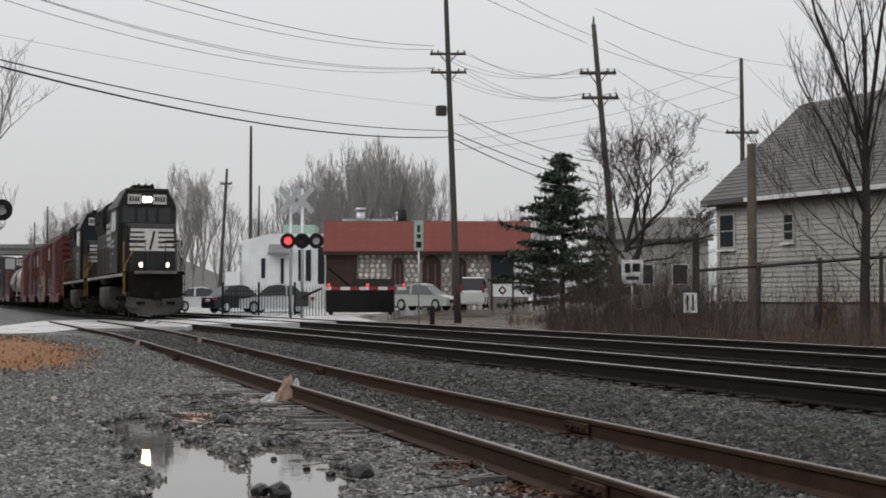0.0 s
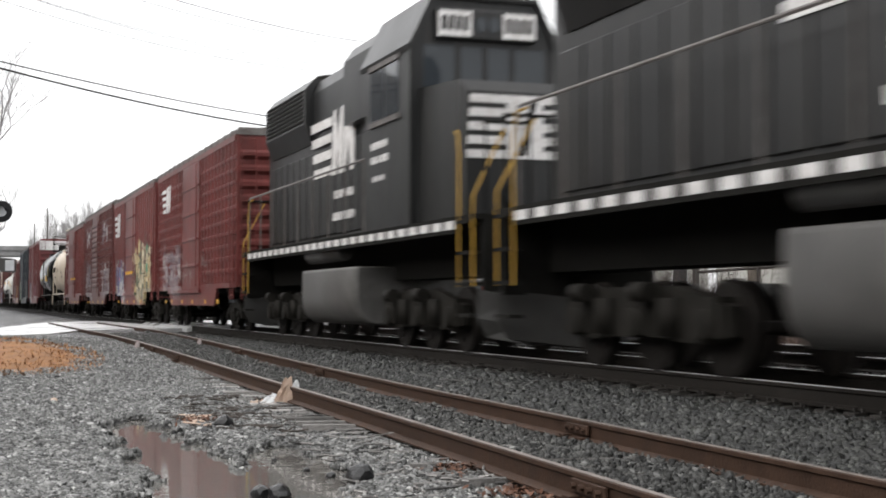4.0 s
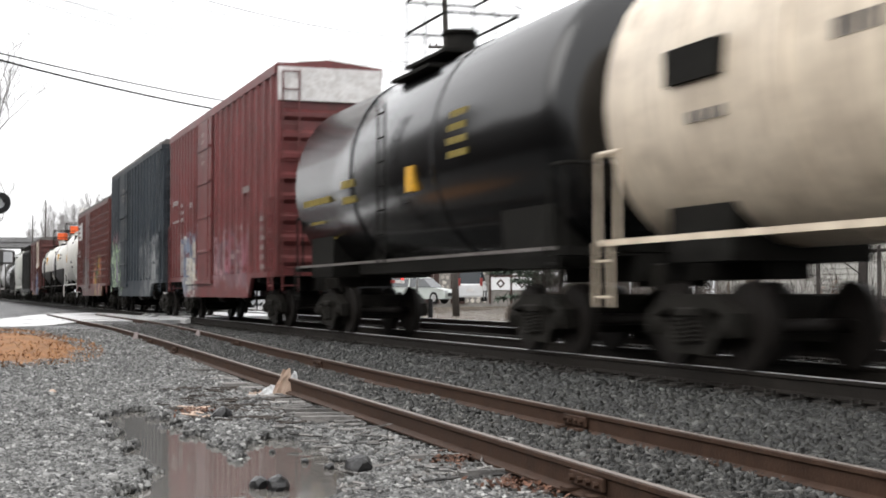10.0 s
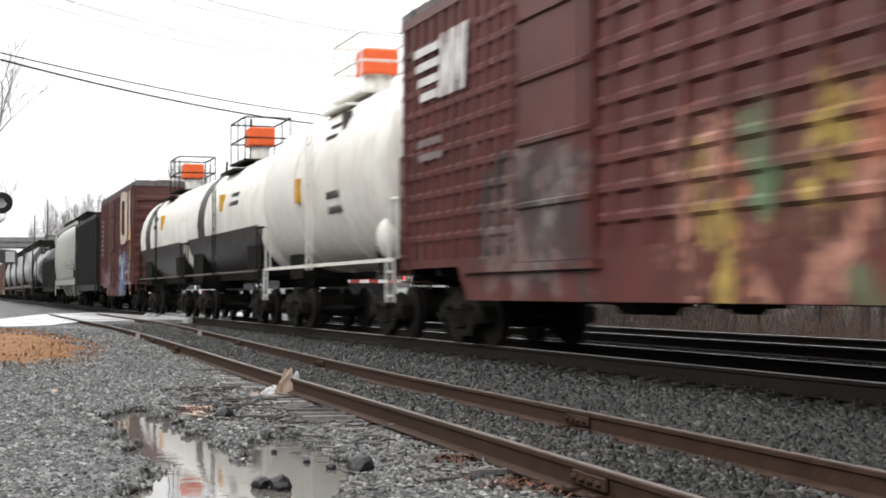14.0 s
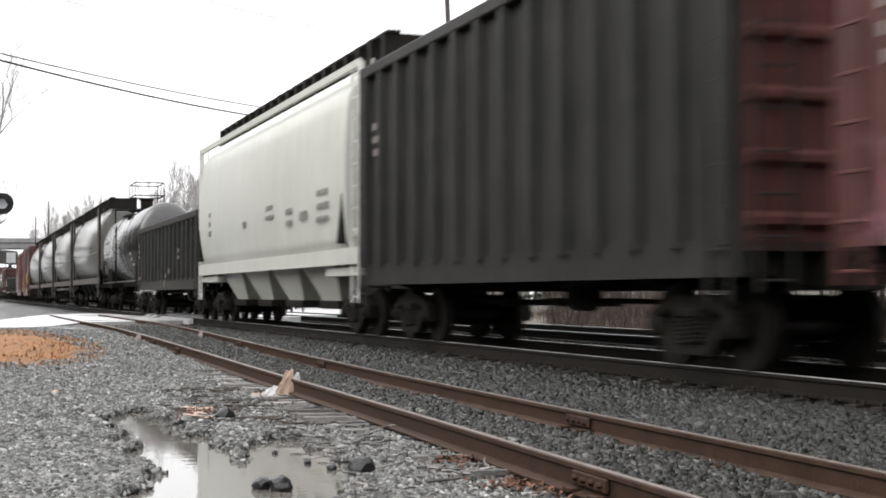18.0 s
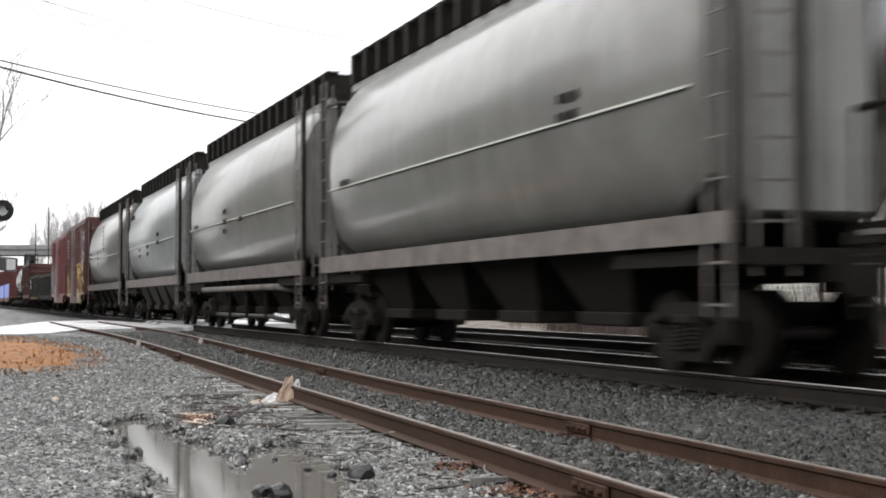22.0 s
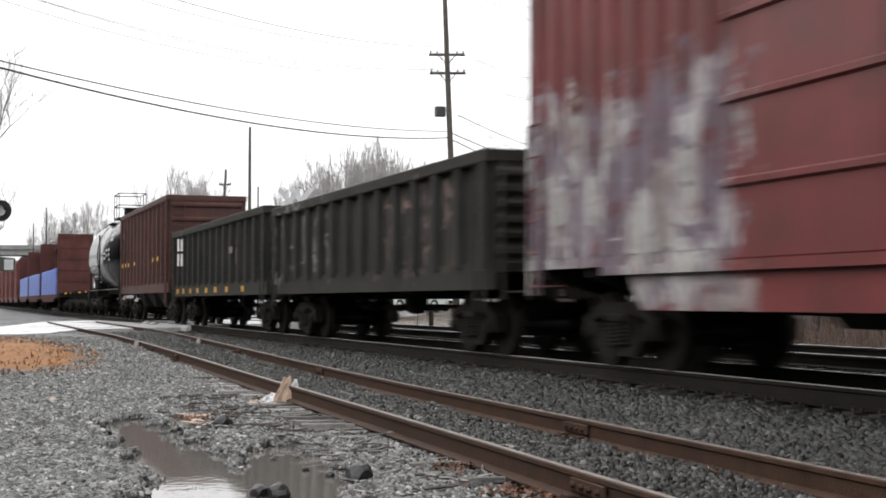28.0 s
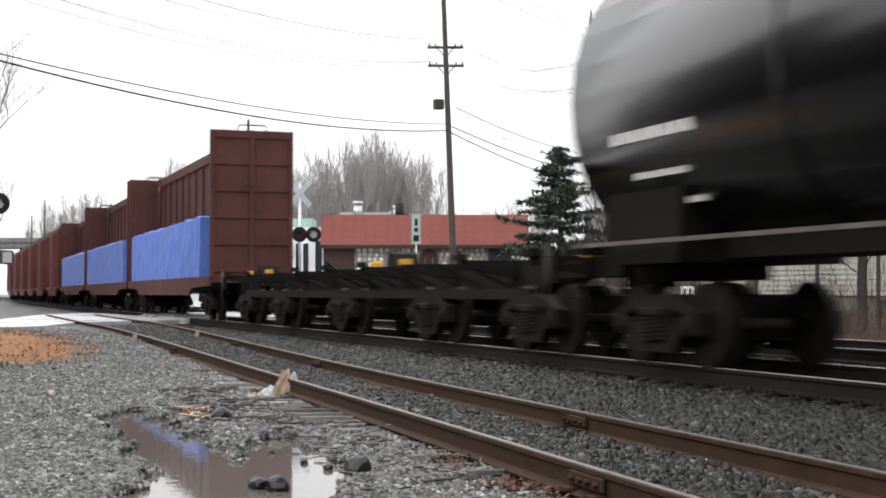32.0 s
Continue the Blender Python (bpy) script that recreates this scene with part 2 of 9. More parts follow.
OXIDE = (0.21, 0.044, 0.039)
M = {
    "steel_top": mat("wet_rail_top", (0.72, 0.72, 0.72), 0.42, 0.6, 0.15, 6, bump=0.03),
    "siding_top": mat("dull_wet_rail_top", (0.30, 0.26, 0.235), 0.45, 0.2, 0.25, 6, bump=0.05),
    "rail": mat("rusty_rail_side", (0.072, 0.042, 0.029), 0.6, 0.0, 0.4, 5, bump=0.3, gloss=0.1),
    "main_rail": mat("dark_rail_side", (0.025, 0.0215, 0.0185), 0.6, 0.0, 0.35, 5, bump=0.25, gloss=0.1),
    "tie": mat("weathered_tie_wood", (0.30, 0.285, 0.27), 0.6, 0, 0.5, 6, 60, 0.6, per_object=0.4, island=0.9),
    "tie_dark": mat("oiled_tie_wood", (0.05, 0.045, 0.04), 0.6, 0, 0.4, 6, 60, 0.5, per_object=0.3),
    "black": mat("black_underframe_paint", (0.021, 0.020, 0.018), 0.75, 0.0, 0.4, 3, bump=0.2, gloss=0.04),
    # also painted on rounded hoppers' ends and bays in place of shade
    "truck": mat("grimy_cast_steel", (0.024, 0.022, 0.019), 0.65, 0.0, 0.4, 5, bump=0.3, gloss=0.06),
    "wheel": mat("wheel_steel", (0.022, 0.019, 0.017), 0.55, 0.1, 0.4, 5, bump=0.2, gloss=0.1),
    "white": mat("white_stencil_paint", (0.62, 0.61, 0.60), 0.55, 0, 0.12, 4, bump=0.05, dirt_amt=0.35, dirt=(0.2, 0.15, 0.13)),
    "stencil": mat("faded_stencil_paint", (0.36, 0.31, 0.30), 0.55, 0, 0.3, 5, bump=0.05, dirt_amt=0.4, dirt=(0.12, 0.07, 0.06)),
    "yellow": mat("yellow_reflective_strip", (0.62, 0.33, 0.03), 0.45, 0, 0.2, 6, bump=0.03, dirt_amt=0.3),
    "yellow_rail": mat("yellow_handrail_paint", (0.42, 0.25, 0.04), 0.5, 0, 0.2, 6, bump=0.03),
    "roof": mat("galvanised_roof", (0.19, 0.175, 0.165), 0.5, 0.0, 0.4, 2, bump=0.1, dirt_amt=0.6, dirt=(0.05, 0.035, 0.03)),
    "red": mat("oxide_red_paint", OXIDE, 0.5, 0, 0.25, 0.9, 30, 0.08, streak=0.5, dirt=(0.05, 0.022, 0.018), dirt_amt=0.3),
    "loco": mat("black_locomotive_paint", (0.0165, 0.0168, 0.017), 0.40, 0, 0.3, 1.2, 30, 0.05, streak=0.45, dirt=(0.035, 0.032, 0.028), gloss=0.3, film=0.06, fade=0.2),
    "tank_fuel": mat("grimy_fuel_tank", (0.125, 0.12, 0.114), 0.5, 0.0, 0.3, 2, bump=0.1, dirt_amt=0.3),
    "tank_black": mat("glossy_black_tank", (0.0032, 0.0033, 0.0036), 0.20, 0, 0.25, 1.0, 30, 0.01, streak=0.1, dirt=(0.009, 0.0087, 0.0084), gloss=0.42, film=0.22, slick=0.12),
    "tank_cream": mat("stained_cream_tank", (0.66, 0.57, 0.45), 0.38, 0, 0.10, 0.8, 30, 0.03, streak=0.6, dirt=(0.20, 0.15, 0.105), dirt_amt=0.38),
    "tank_white": mat("stained_white_tank", (0.70, 0.69, 0.65), 0.38, 0, 0.08, 0.8, 30, 0.03, streak=0.45, dirt=(0.30, 0.27, 0.22), dirt_amt=0.2),
    "hop_white": mat("cream_white_hopper", (0.45, 0.46, 0.425), 0.42, 0, 0.08, 0.7, 30, 0.03, streak=0.3, dirt=(0.28, 0.24, 0.17), gloss=0.4),
    "hop_grey": mat("grey_hopper_paint", (0.228, 0.229, 0.216), 0.33, 0.0, 0.2, 0.7, 30, 0.03, streak=0.6, dirt=(0.085, 0.08, 0.068), dirt_amt=0.45, gloss=0.5, film=0.4, fade=0.3),
    "hop_blue": mat("pale_blue_grey_hopper_paint", (0.29, 0.315, 0.32), 0.33, 0.0, 0.2, 0.7, 30, 0.03, streak=0.5, dirt=(0.10, 0.10, 0.09), dirt_amt=0.4, gloss=0.5, film=0.4, fade=0.3),
    "sill_grey": mat("rusted_grey_sill", (0.235, 0.215, 0.20), 0.55, 0, 0.3, 1.5, 30, 0.1, dirt_amt=0.4, gloss=0.1),
    "gon": mat("black_gondola_paint", (0.022, 0.0215, 0.021), 0.65, 0, 0.45, 0.9, 30, 0.15, streak=0.6, dirt=(0.032, 0.03, 0.027), dirt_amt=0.4, gloss=0.2, film=0.06, fade=0.3),
    "hop_brown": mat("brown_open_hopper_paint", (0.095, 0.038, 0.031), 0.55, 0, 0.3, 0.9, 30, 0.1, streak=0.6, dirt=(0.03, 0.02, 0.018), dirt_amt=0.45, gloss=0.2, film=0.06, fade=0.4),
    "orange": mat("orange_safety_cover", (0.75, 0.12, 0.03), 0.5, 0, 0.1, 4, bump=0.05),
    "wrap": mat("blue_lumber_wrap", (0.11, 0.20, 0.60), 0.35, 0, 0.25, 1.2, 6, 0.9),
    "bulk": mat("maroon_bulkhead_paint", (0.13, 0.045, 0.040), 0.55, 0, 0.3, 0.9, 30, 0.1, streak=0.45, dirt=(0.04, 0.025, 0.02), dirt_amt=0.3, gloss=0.15, fade=0.3),
    "glass": glass("dark_glass"),
    "headlight": glow("lit_headlight", (1.0, 0.78, 0.50), 40),
    "ditch": glow("lit_ditch_light", (1.0, 0.80, 0.62), 2.6),
    "grey": mat("grey_plow_paint", (0.062, 0.06, 0.057), 0.5, 0.0, 0.3, 2, bump=0.15, dirt_amt=0.4),
}


# ---- mesh helpers ----
def box(bm, x0, x1, y0, y1, z0, z1):
    v = [bm.verts.new((x, y, z)) for z in (z0, z1) for y in (y0, y1) for x in (x0, x1)]
    for f in ((0, 2, 3, 1), (4, 5, 7, 6), (0, 1, 5, 4), (2, 6, 7, 3), (0, 4, 6, 2), (1, 3, 7, 5)):
        bm.faces.new([v[i] for i in f])
    return v


def bevel_box(bm, x0, x1, y0, y1, z0, z1, r=0.02):
    """A box with its edges cut off at r."""
    v = box(bm, x0, x1, y0, y1, z0, z1)
    edges = {e for w in v for e in w.link_edges}
    bmesh.ops.bevel(bm, geom=list(edges), offset=r, segments=1, affect="EDGES")


def cyl(bm, p0, p1, r0, r1=None, n=8, caps=True):
    r1 = r0 if r1 is None else r1
    p0, p1 = Vector(p0), Vector(p1)
    q = (p1 - p0).to_track_quat("Z", "Y")
    rings = []
    for p, r in ((p0, r0), (p1, r1)):
        rings.append([bm.verts.new(p + q @ Vector((r * math.cos(2 * math.pi * i / n), r * math.sin(2 * math.pi * i / n), 0))) for i in range(n)])
    for i in range(n):
        bm.faces.new((rings[0][i], rings[0][(i + 1) % n], rings[1][(i + 1) % n], rings[1][i])).smooth = n > 6
    if caps:
        bm.faces.new(rings[0][::-1])
        bm.faces.new(rings[1])


def pipe(bm, pts, r=0.02, n=6):
    for a, b in zip(pts, pts[1:]):
        cyl(bm, a, b, r, n=n)


def loft(bm, rings, close=True, cap=True, smooth=False):
    """Skin between rings of equal count."""
    vs = [[bm.verts.new(p) for p in ring] for ring in rings]
    n = len(vs[0])
    for a, b in zip(vs, vs[1:]):
        for i in range(n if close else n - 1):
            bm.faces.new((a[i], a[(i + 1) % n], b[(i + 1) % n], b[i])).smooth = smooth
    if cap:
        bm.faces.new(vs[0][::-1])
        bm.faces.new(vs[-1])


def prism_x(bm, prof, x0, x1, smooth=False):
    loft(bm, [[(x0, y, z) for y, z in prof], [(x1, y, z) for y, z in prof]], smooth=smooth)


def prism_y(bm, prof, y0, y1):
    loft(bm, [[(x, y0, z) for x, z in prof], [(x, y1, z) for x, z in prof]])


TS = Matrix.Diagonal((K, K, KZ, 1))


def part(name, bm, material, parent=None, label="", scale=None, loc=None):
    """Link a bmesh as one mesh object, under a thing or a part."""
    if scale is not None:
        bm.transform(scale)
    bmesh.ops.recalc_face_normals(bm, faces=bm.faces)
    me = bpy.data.meshes.new(name)
    bm.to_mesh(me)
    bm.free()
    me.materials.append(material)
    ob = new(name, me)
    if loc:
        ob.location = loc
    ob.parent = parent
    if label:
        ob["label"] = label
    return ob


def again(ob, parent, loc=(0, 0, 0), rz=0):
    """Another object on the same mesh, under a parent, with its own sub-parts."""
    o = bpy.data.objects.new(ob.name.split(".")[0], ob.data)
    scene.collection.objects.link(o)
    o.parent, o.location = parent, loc
    o.rotation_euler = (0, 0, rz)
    if "label" in ob:
        o["label"] = ob["label"]
    return o


def floor_at(d, r):
    """World x, y of a point d metres ahead of the eye and r metres to the right of it."""
    a = radians(YAW)
    return -math.cos(a) * d + math.sin(a) * r, math.sin(a) * d + math.cos(a) * r

# ---- ground ----
SIDE_TAN = math.tan(radians(3.0))


def side_rail(x, far):
    """The siding's two rails in plan: they bend in towards the main track and run straight over the road."""
    u = min(-8.0, max(-45.0, x))
    y = 5.033 - 0.03693 * u - 0.000406 * u * u if far else 3.310 - 0.06242 * u - 0.001102 * u * u
    return y - SIDE_TAN * 0.7 * max(0.0, x + 8.0)


def side_y(x):
    """Centre line of the siding."""
    return (side_rail(x, 0) + side_rail(x, 1)) / 2


def side_z(x):
    """The siding climbs a little to the road."""
    return -0.26 + 0.22 * step(-16, -46, x)


def step(a, b, v):
    u = min(1, max(0, (v - a) / (b - a)))
    return u * u * (3 - 2 * u)


# pools of the puddle: metres ahead of the eye, metres to the right, half length, half width
PUDDLE = [(15.3, -3.36, 0.75, 0.20), (14.4, -3.02, 0.80, 0.26), (13.4, -2.70, 0.85, 0.28), (12.4, -2.34, 0.85, 0.27), (11.5, -2.02, 0.8, 0.28), (10.6, -1.72, 0.7, 0.34), (9.6, -1.62, 0.9, 0.45),
          (12.4, -1.45, 0.70, 0.22), (11.6, -1.24, 0.7, 0.30), (10.7, -1.08, 0.8, 0.36), (9.8, -1.05, 0.9, 0.45)]


def pond(x, y):
    """How far inside the puddle's hollow a spot lies, 0 outside to 1 on its bed."""
    if not (-17.5 < x < -6 and 0 < y < 5):
        return 0.0
    a = radians(YAW)
    d, r = -math.cos(a) * x + math.sin(a) * y, math.sin(a) * x + math.cos(a) * y
    q = min(math.hypot((d - u) / ru, (r - v) / rv) for u, v, ru, rv in PUDDLE)
    q += 0.36 * noise.noise((x * 2.6, y * 2.6, 11)) + 0.34 * noise.noise((x * 7, y * 7, 5))
    return step(1.35, 0.85, q)


def ground_z(x, y):
    low, bed = -0.488, -0.252
    low += 0.34 * step(-16, -46, x)
    far = step(-50, -85, x)
    foot = max(TRACK_Y - 2.9, side_y(x) + 0.9) if x > -52 else TRACK_Y - 2.9
    z = low + (bed - low) * max(step(foot, max(TRACK_Y - 1.75, foot + 0.6), y), far)
    z += -0.12 * step(FAR_Y + 1.9, FAR_Y + 3.2, y) + 0.45 * step(22, 60, y)
    z += 0.035 * (noise.noise((x * 0.6, y * 0.6, 0)) * (1 - step(30, 50, abs(x))))
    z += 0.012 * noise.noise((x * 2.3, y * 2.3, 3))
    p = pond(x, y)
    if p > 0:
        z -= 0.115 * p * (1 + 0.3 * noise.noise((x * 2.1, y * 2.1, 7)))
    z += 0.10 * math.exp(-((x + 38) / 5.5) ** 2 - ((y - 1.2) / 2.3) ** 2)
    return z


def spread(lo, hi, fine_lo, fine_hi, fine, grow=1.35):
    xs, s = list(np.arange(fine_lo, fine_hi, fine)), fine
    while xs[-1] < hi:
        s *= grow
        xs.append(xs[-1] + s)
    s = fine
    while xs[0] > lo:
        s *= grow
        xs.insert(0, xs[0] - s)
    return xs


def gravel_ground():
    m = bpy.data.materials.new("wet_grey_gravel_ground")
    n, l = nodes_of(m)
    b = n["Principled BSDF"]
    co = n.new("ShaderNodeTexCoord").outputs["Object"]
    v = n.new("ShaderNodeTexVoronoi")
    v.inputs["Scale"].default_value = 34
    l.new(co, v.inputs["Vector"])
    tone = ramp(n, l, v.outputs["Color"], [(0, (0.012, 0.012, 0.012)), (0.5, (0.034, 0.034, 0.034)), (1, (0.09, 0.09, 0.088))])
    broad = noise_at(n, l, co, 0.5, 6)
    c = mix_rgb(n, l, ramp(n, l, broad, [(0.35, 0), (0.65, 0.6)]), tone, (0.024, 0.022, 0.020))
    sep = n.new("ShaderNodeSeparateXYZ")
    l.new(co, sep.inputs[0])
    # soot and oil along the running lines
    oil = maths(n, l, "GREATER_THAN", maths(n, l, "ADD", sep.outputs[1], maths(n, l, "MULTIPLY", noise_at(n, l, co, 1.2, 4), 0.8)), TRACK_Y - 0.55)
    c = mix_rgb(n, l, maths(n, l, "MULTIPLY", oil, 0.75), c, (0.008, 0.0075, 0.007))
    # earth and weeds past the far track
    soil = maths(n, l, "GREATER_THAN", maths(n, l, "ADD", sep.outputs[1], noise_at(n, l, co, 0.8, 4)), FAR_Y + 2.6)
    c = mix_rgb(n, l, soil, c, mix_rgb(n, l, noise_at(n, l, co, 0.9, 8), (0.03, 0.027, 0.021), (0.10, 0.075, 0.047)))
    b.inputs["Specular IOR Level"].default_value = 0.25
    l.new(c, b.inputs["Base Color"])
    rr = ramp(n, l, noise_at(n, l, co, 1.1, 5), [(0.4, 0.25), (0.65, 0.75)])
    l.new(rr, b.inputs["Roughness"])
    bp = n.new("ShaderNodeBump")
    bp.inputs["Strength"].default_value, bp.inputs["Distance"].default_value = 0.8, 0.03
    l.new(v.outputs["Distance"], bp.inputs["Height"])
    l.new(bp.outputs["Normal"], b.inputs["Normal"])
    return m


xs = spread(-2500, 400, -46, 2, 0.2)
xs = sorted(set(xs + [float(a) for a in np.arange(-16.5, -7, 0.09)]))
ys = spread(-1500, 2500, -5, 15.5, 0.2)
ys = sorted(set(ys + [float(a) for a in np.arange(0.6, 3.4, 0.07)]))
verts = [(x, y, ground_z(x, y)) for y in ys for x in xs]
nx = len(xs)
faces = [(j * nx + i, j * nx + i + 1, (j + 1) * nx + i + 1, (j + 1) * nx + i) for j in range(len(ys) - 1) for i in range(nx - 1)]
me = bpy.data.meshes.new("ground")
me.from_pydata(verts, [], faces)
me.materials.append(gravel_ground())
me.shade_smooth()
tagged(new("ground", me), "wet grey gravel and earth beside the tracks", "ground", kind="structure")


def water_material():
    m = bpy.data.materials.new("muddy_puddle_water")
    n, l = nodes_of(m)
    b = n["Principled BSDF"]
    co = n.new("ShaderNodeTexCoord").outputs["Object"]
    b.inputs["Base Color"].default_value = (0.12, 0.112, 0.103, 1)
    b.inputs["Roughness"].default_value = 0.025
    b.inputs["IOR"].default_value = 1.33
    b.inputs["Specular IOR Level"].default_value = 0.9
    bp = n.new("ShaderNodeBump")
    bp.inputs["Strength"].default_value, bp.inputs["Distance"].default_value = 0.07, 0.01
    l.new(noise_at(n, l, co, 9, 2), bp.inputs["Height"])
    l.new(bp.outputs["Normal"], b.inputs["Normal"])
    return m


bm = bmesh.new()
loft(bm, [[(-17, 0.3, -0.56), (-6, 0.3, -0.56), (-6, 3.5, -0.56), (-17, 3.5, -0.56)], [(-17, 0.3, -0.53), (-6, 0.3, -0.53), (-6, 3.5, -0.53), (-17, 3.5, -0.53)]])
tagged(part("puddle", bm, water_material()), "shallow muddy rain puddle lying in the gravel", "puddle", kind="structure")


# ---- tracks ----
def rail_profile(h, head=0.062, foot=0.165):
    a, b, w = head / 2, foot / 2, 0.011
    return [(-b, -h), (b, -h), (b, -h + 0.012), (w, -h + 0.035), (w, -0.05), (a, -0.036), (a, -0.008), (a * 0.7, 0), (-a * 0.7, 0), (-a, -0.008), (-a, -0.036), (-w, -0.05), (-w, -h + 0.035), (-b, -h + 0.012)]


def rail(parent, y, z, x0, x1, h, side, angle=0.0):
    bm = bmesh.new()
    prism_x(bm, [(y + a, z + b) for a, b in rail_profile(h)], x0, x1)
    r = part("rail", bm, side, parent)
    bm = bmesh.new()
    box(bm, x0, x1, y - 0.023, y + 0.023, z - 0.003, z + 0.003)
    part("rail_head", bm, M["siding_top"] if side is M["rail"] else M["steel_top"], r, "wet polished running surface")
    return r


def tie_mesh(seed, material, worn):
    rnd = random.Random(seed)
    bm = bmesh.new()
    if worn:
        # split and rotted into slivers
        y = -0.11
        while y < 0.10:
            w = rnd.uniform(0.03, 0.075)
            a, b = -1.2 + rnd.uniform(0, 0.35), 1.13 - rnd.uniform(0, 0.2)
            z = rnd.uniform(-0.05, 0.02)
            loft(bm, [[(y, a, -0.12), (y + w, a, -0.12), (y + w * 0.8, a, z - 0.01), (y + w * 0.3, a, z)],
                      [(y, 0, -0.12), (y + w, 0, -0.12), (y + w * 0.8, 0, z + rnd.uniform(-0.02, 0.008)), (y + w * 0.3, 0, z)],
                      [(y, b, -0.12), (y + w, b, -0.12), (y + w * 0.8, b, z - 0.012), (y + w * 0.3, b, z - 0.004)]])
            y += w + rnd.uniform(0.004, 0.045)
    else:
        bevel_box(bm, -0.10, 0.10, -1.15, 1.15, -0.13, 0.0, 0.012)
        for s in (-0.6625, 0.6625):
            box(bm, -0.085, 0.085, s - 0.2, s + 0.2, 0.0, 0.022)
            for dx in (-0.06, 0.06):
                for dy in (-0.085, 0.085):
                    box(bm, dx - 0.014, dx + 0.014, s + dy - 0.02, s + dy + 0.02, 0.018, 0.055)
    me = bpy.data.meshes.new("tie")
    bm.to_mesh(me)
    bm.free()
    me.materials.append(material)
    return me


def track(name, label, y, z, dz, x0, x1, h, side, pitch, tie_lo, tie_hi, worn=False, angle=0.0, tie_mat="tie_dark"):
    t = new(name)
    t.location, t.rotation_euler = (0, y, z), (0, 0, angle)
    tagged(t, label, "railway track", "railway tracks", "structure")
    rail(t, -0.6625, 0.0, x0, x1, h, side)
    rail(t, 0.6625, dz, x0, x1, h, side)
    shapes = [tie_mesh(i, M[tie_mat], worn) for i in range(6 if worn else 1)]
    x, rnd = tie_lo, random.Random(5)
    while x < tie_hi:
        o = new("tie", rnd.choice(shapes))
        o.parent = t
        o.location = (x + rnd.uniform(-0.02, 0.02), rnd.uniform(-0.04, 0.04), -h - (0.008 if not worn else -0.006))
        o.rotation_euler = (0.02 * rnd.uniform(-1, 1) + (dz / 1.325), 0, 0.03 * rnd.uniform(-1, 1))
        x += pitch
    return t


main_track = track("main_track", "dark oily mainline track with bright wet rail heads", TRACK_Y, 0, 0.03, -600, 120, 0.19, M["main_rail"], 0.47, -75, -8)
far_track = track("far_track", "second mainline track with wet rail heads", FAR_Y, 0.06, 0.05, -600, 120, 0.19, M["main_rail"], 0.47, -75, -8)
siding = new("siding_track")
tagged(siding, "rusty siding track on rotten splintered ties", "railway track", "railway tracks", "structure")
SIDE_XS = [30, 10, 0, -4, -8] + [-10 - 2 * i for i in range(20)] + [-55, -62]
for which in (0, 1):
    bm = bmesh.new()
    loft(bm, [[(x, side_rail(x, which) + a, side_z(x) + b) for a, b in rail_profile(0.185)] for x in SIDE_XS])
    r = part("rail", bm, M["rail"], siding)
    bm = bmesh.new()
    loft(bm, [[(x, side_rail(x, which) + a, side_z(x) + b) for a, b in ((-0.023, -0.003), (0.023, -0.003), (0.023, 0.003), (-0.023, 0.003))] for x in SIDE_XS])
    part("rail_head", bm, M["siding_top"], r, "dull wet running surface")
shapes = [tie_mesh(i, M["tie"], True) for i in range(6)]
rnd = random.Random(5)
x = -40.0
while x < 4:
    o = new("tie", rnd.choice(shapes))
    o.parent = siding
    o.location = (x + rnd.uniform(-0.03, 0.03), side_y(x) + rnd.uniform(-0.05, 0.05), side_z(x) - 0.185 - 0.012)
    o.rotation_euler = (0.02 * rnd.uniform(-1, 1), 0, -0.055 + 0.05 * rnd.uniform(-1, 1))
    o.scale = (1, 1.15, 1)
    x += 0.50


def joint_bar(x, y):
    bm = bmesh.new()
    for s in (-1, 1):
        bevel_box(bm, -0.27, 0.27, y + s * 0.014, y + s * 0.042, -0.128, -0.042, 0.006)
        for i in range(4):
            bx = -0.2 + 0.133 * i
            cyl(bm, (bx, y + s * 0.04, -0.085), (bx, y + s * 0.075, -0.085), 0.022, n=6)
    for i in (-0.2, 0.2):
        box(bm, i - 0.06, i + 0.06, y - 0.11, y + 0.11, -0.165, -0.145)
    o = part("joint_bar", bm, M["rail"], siding, "bolted rail joint")
    o.location, o.rotation_euler = (x, 0, side_z(x)), (0, 0, -0.05)
    o.location.y = side_rail(x, y > 0) - y


for x, y in ((-11.95, 0.6625), (-8.0, -0.6625), (-22.5, 0.6625), (-30.0, 0.6625), (-31.5, -0.6625), (-28.0, -0.6625)):
    joint_bar(x, y)


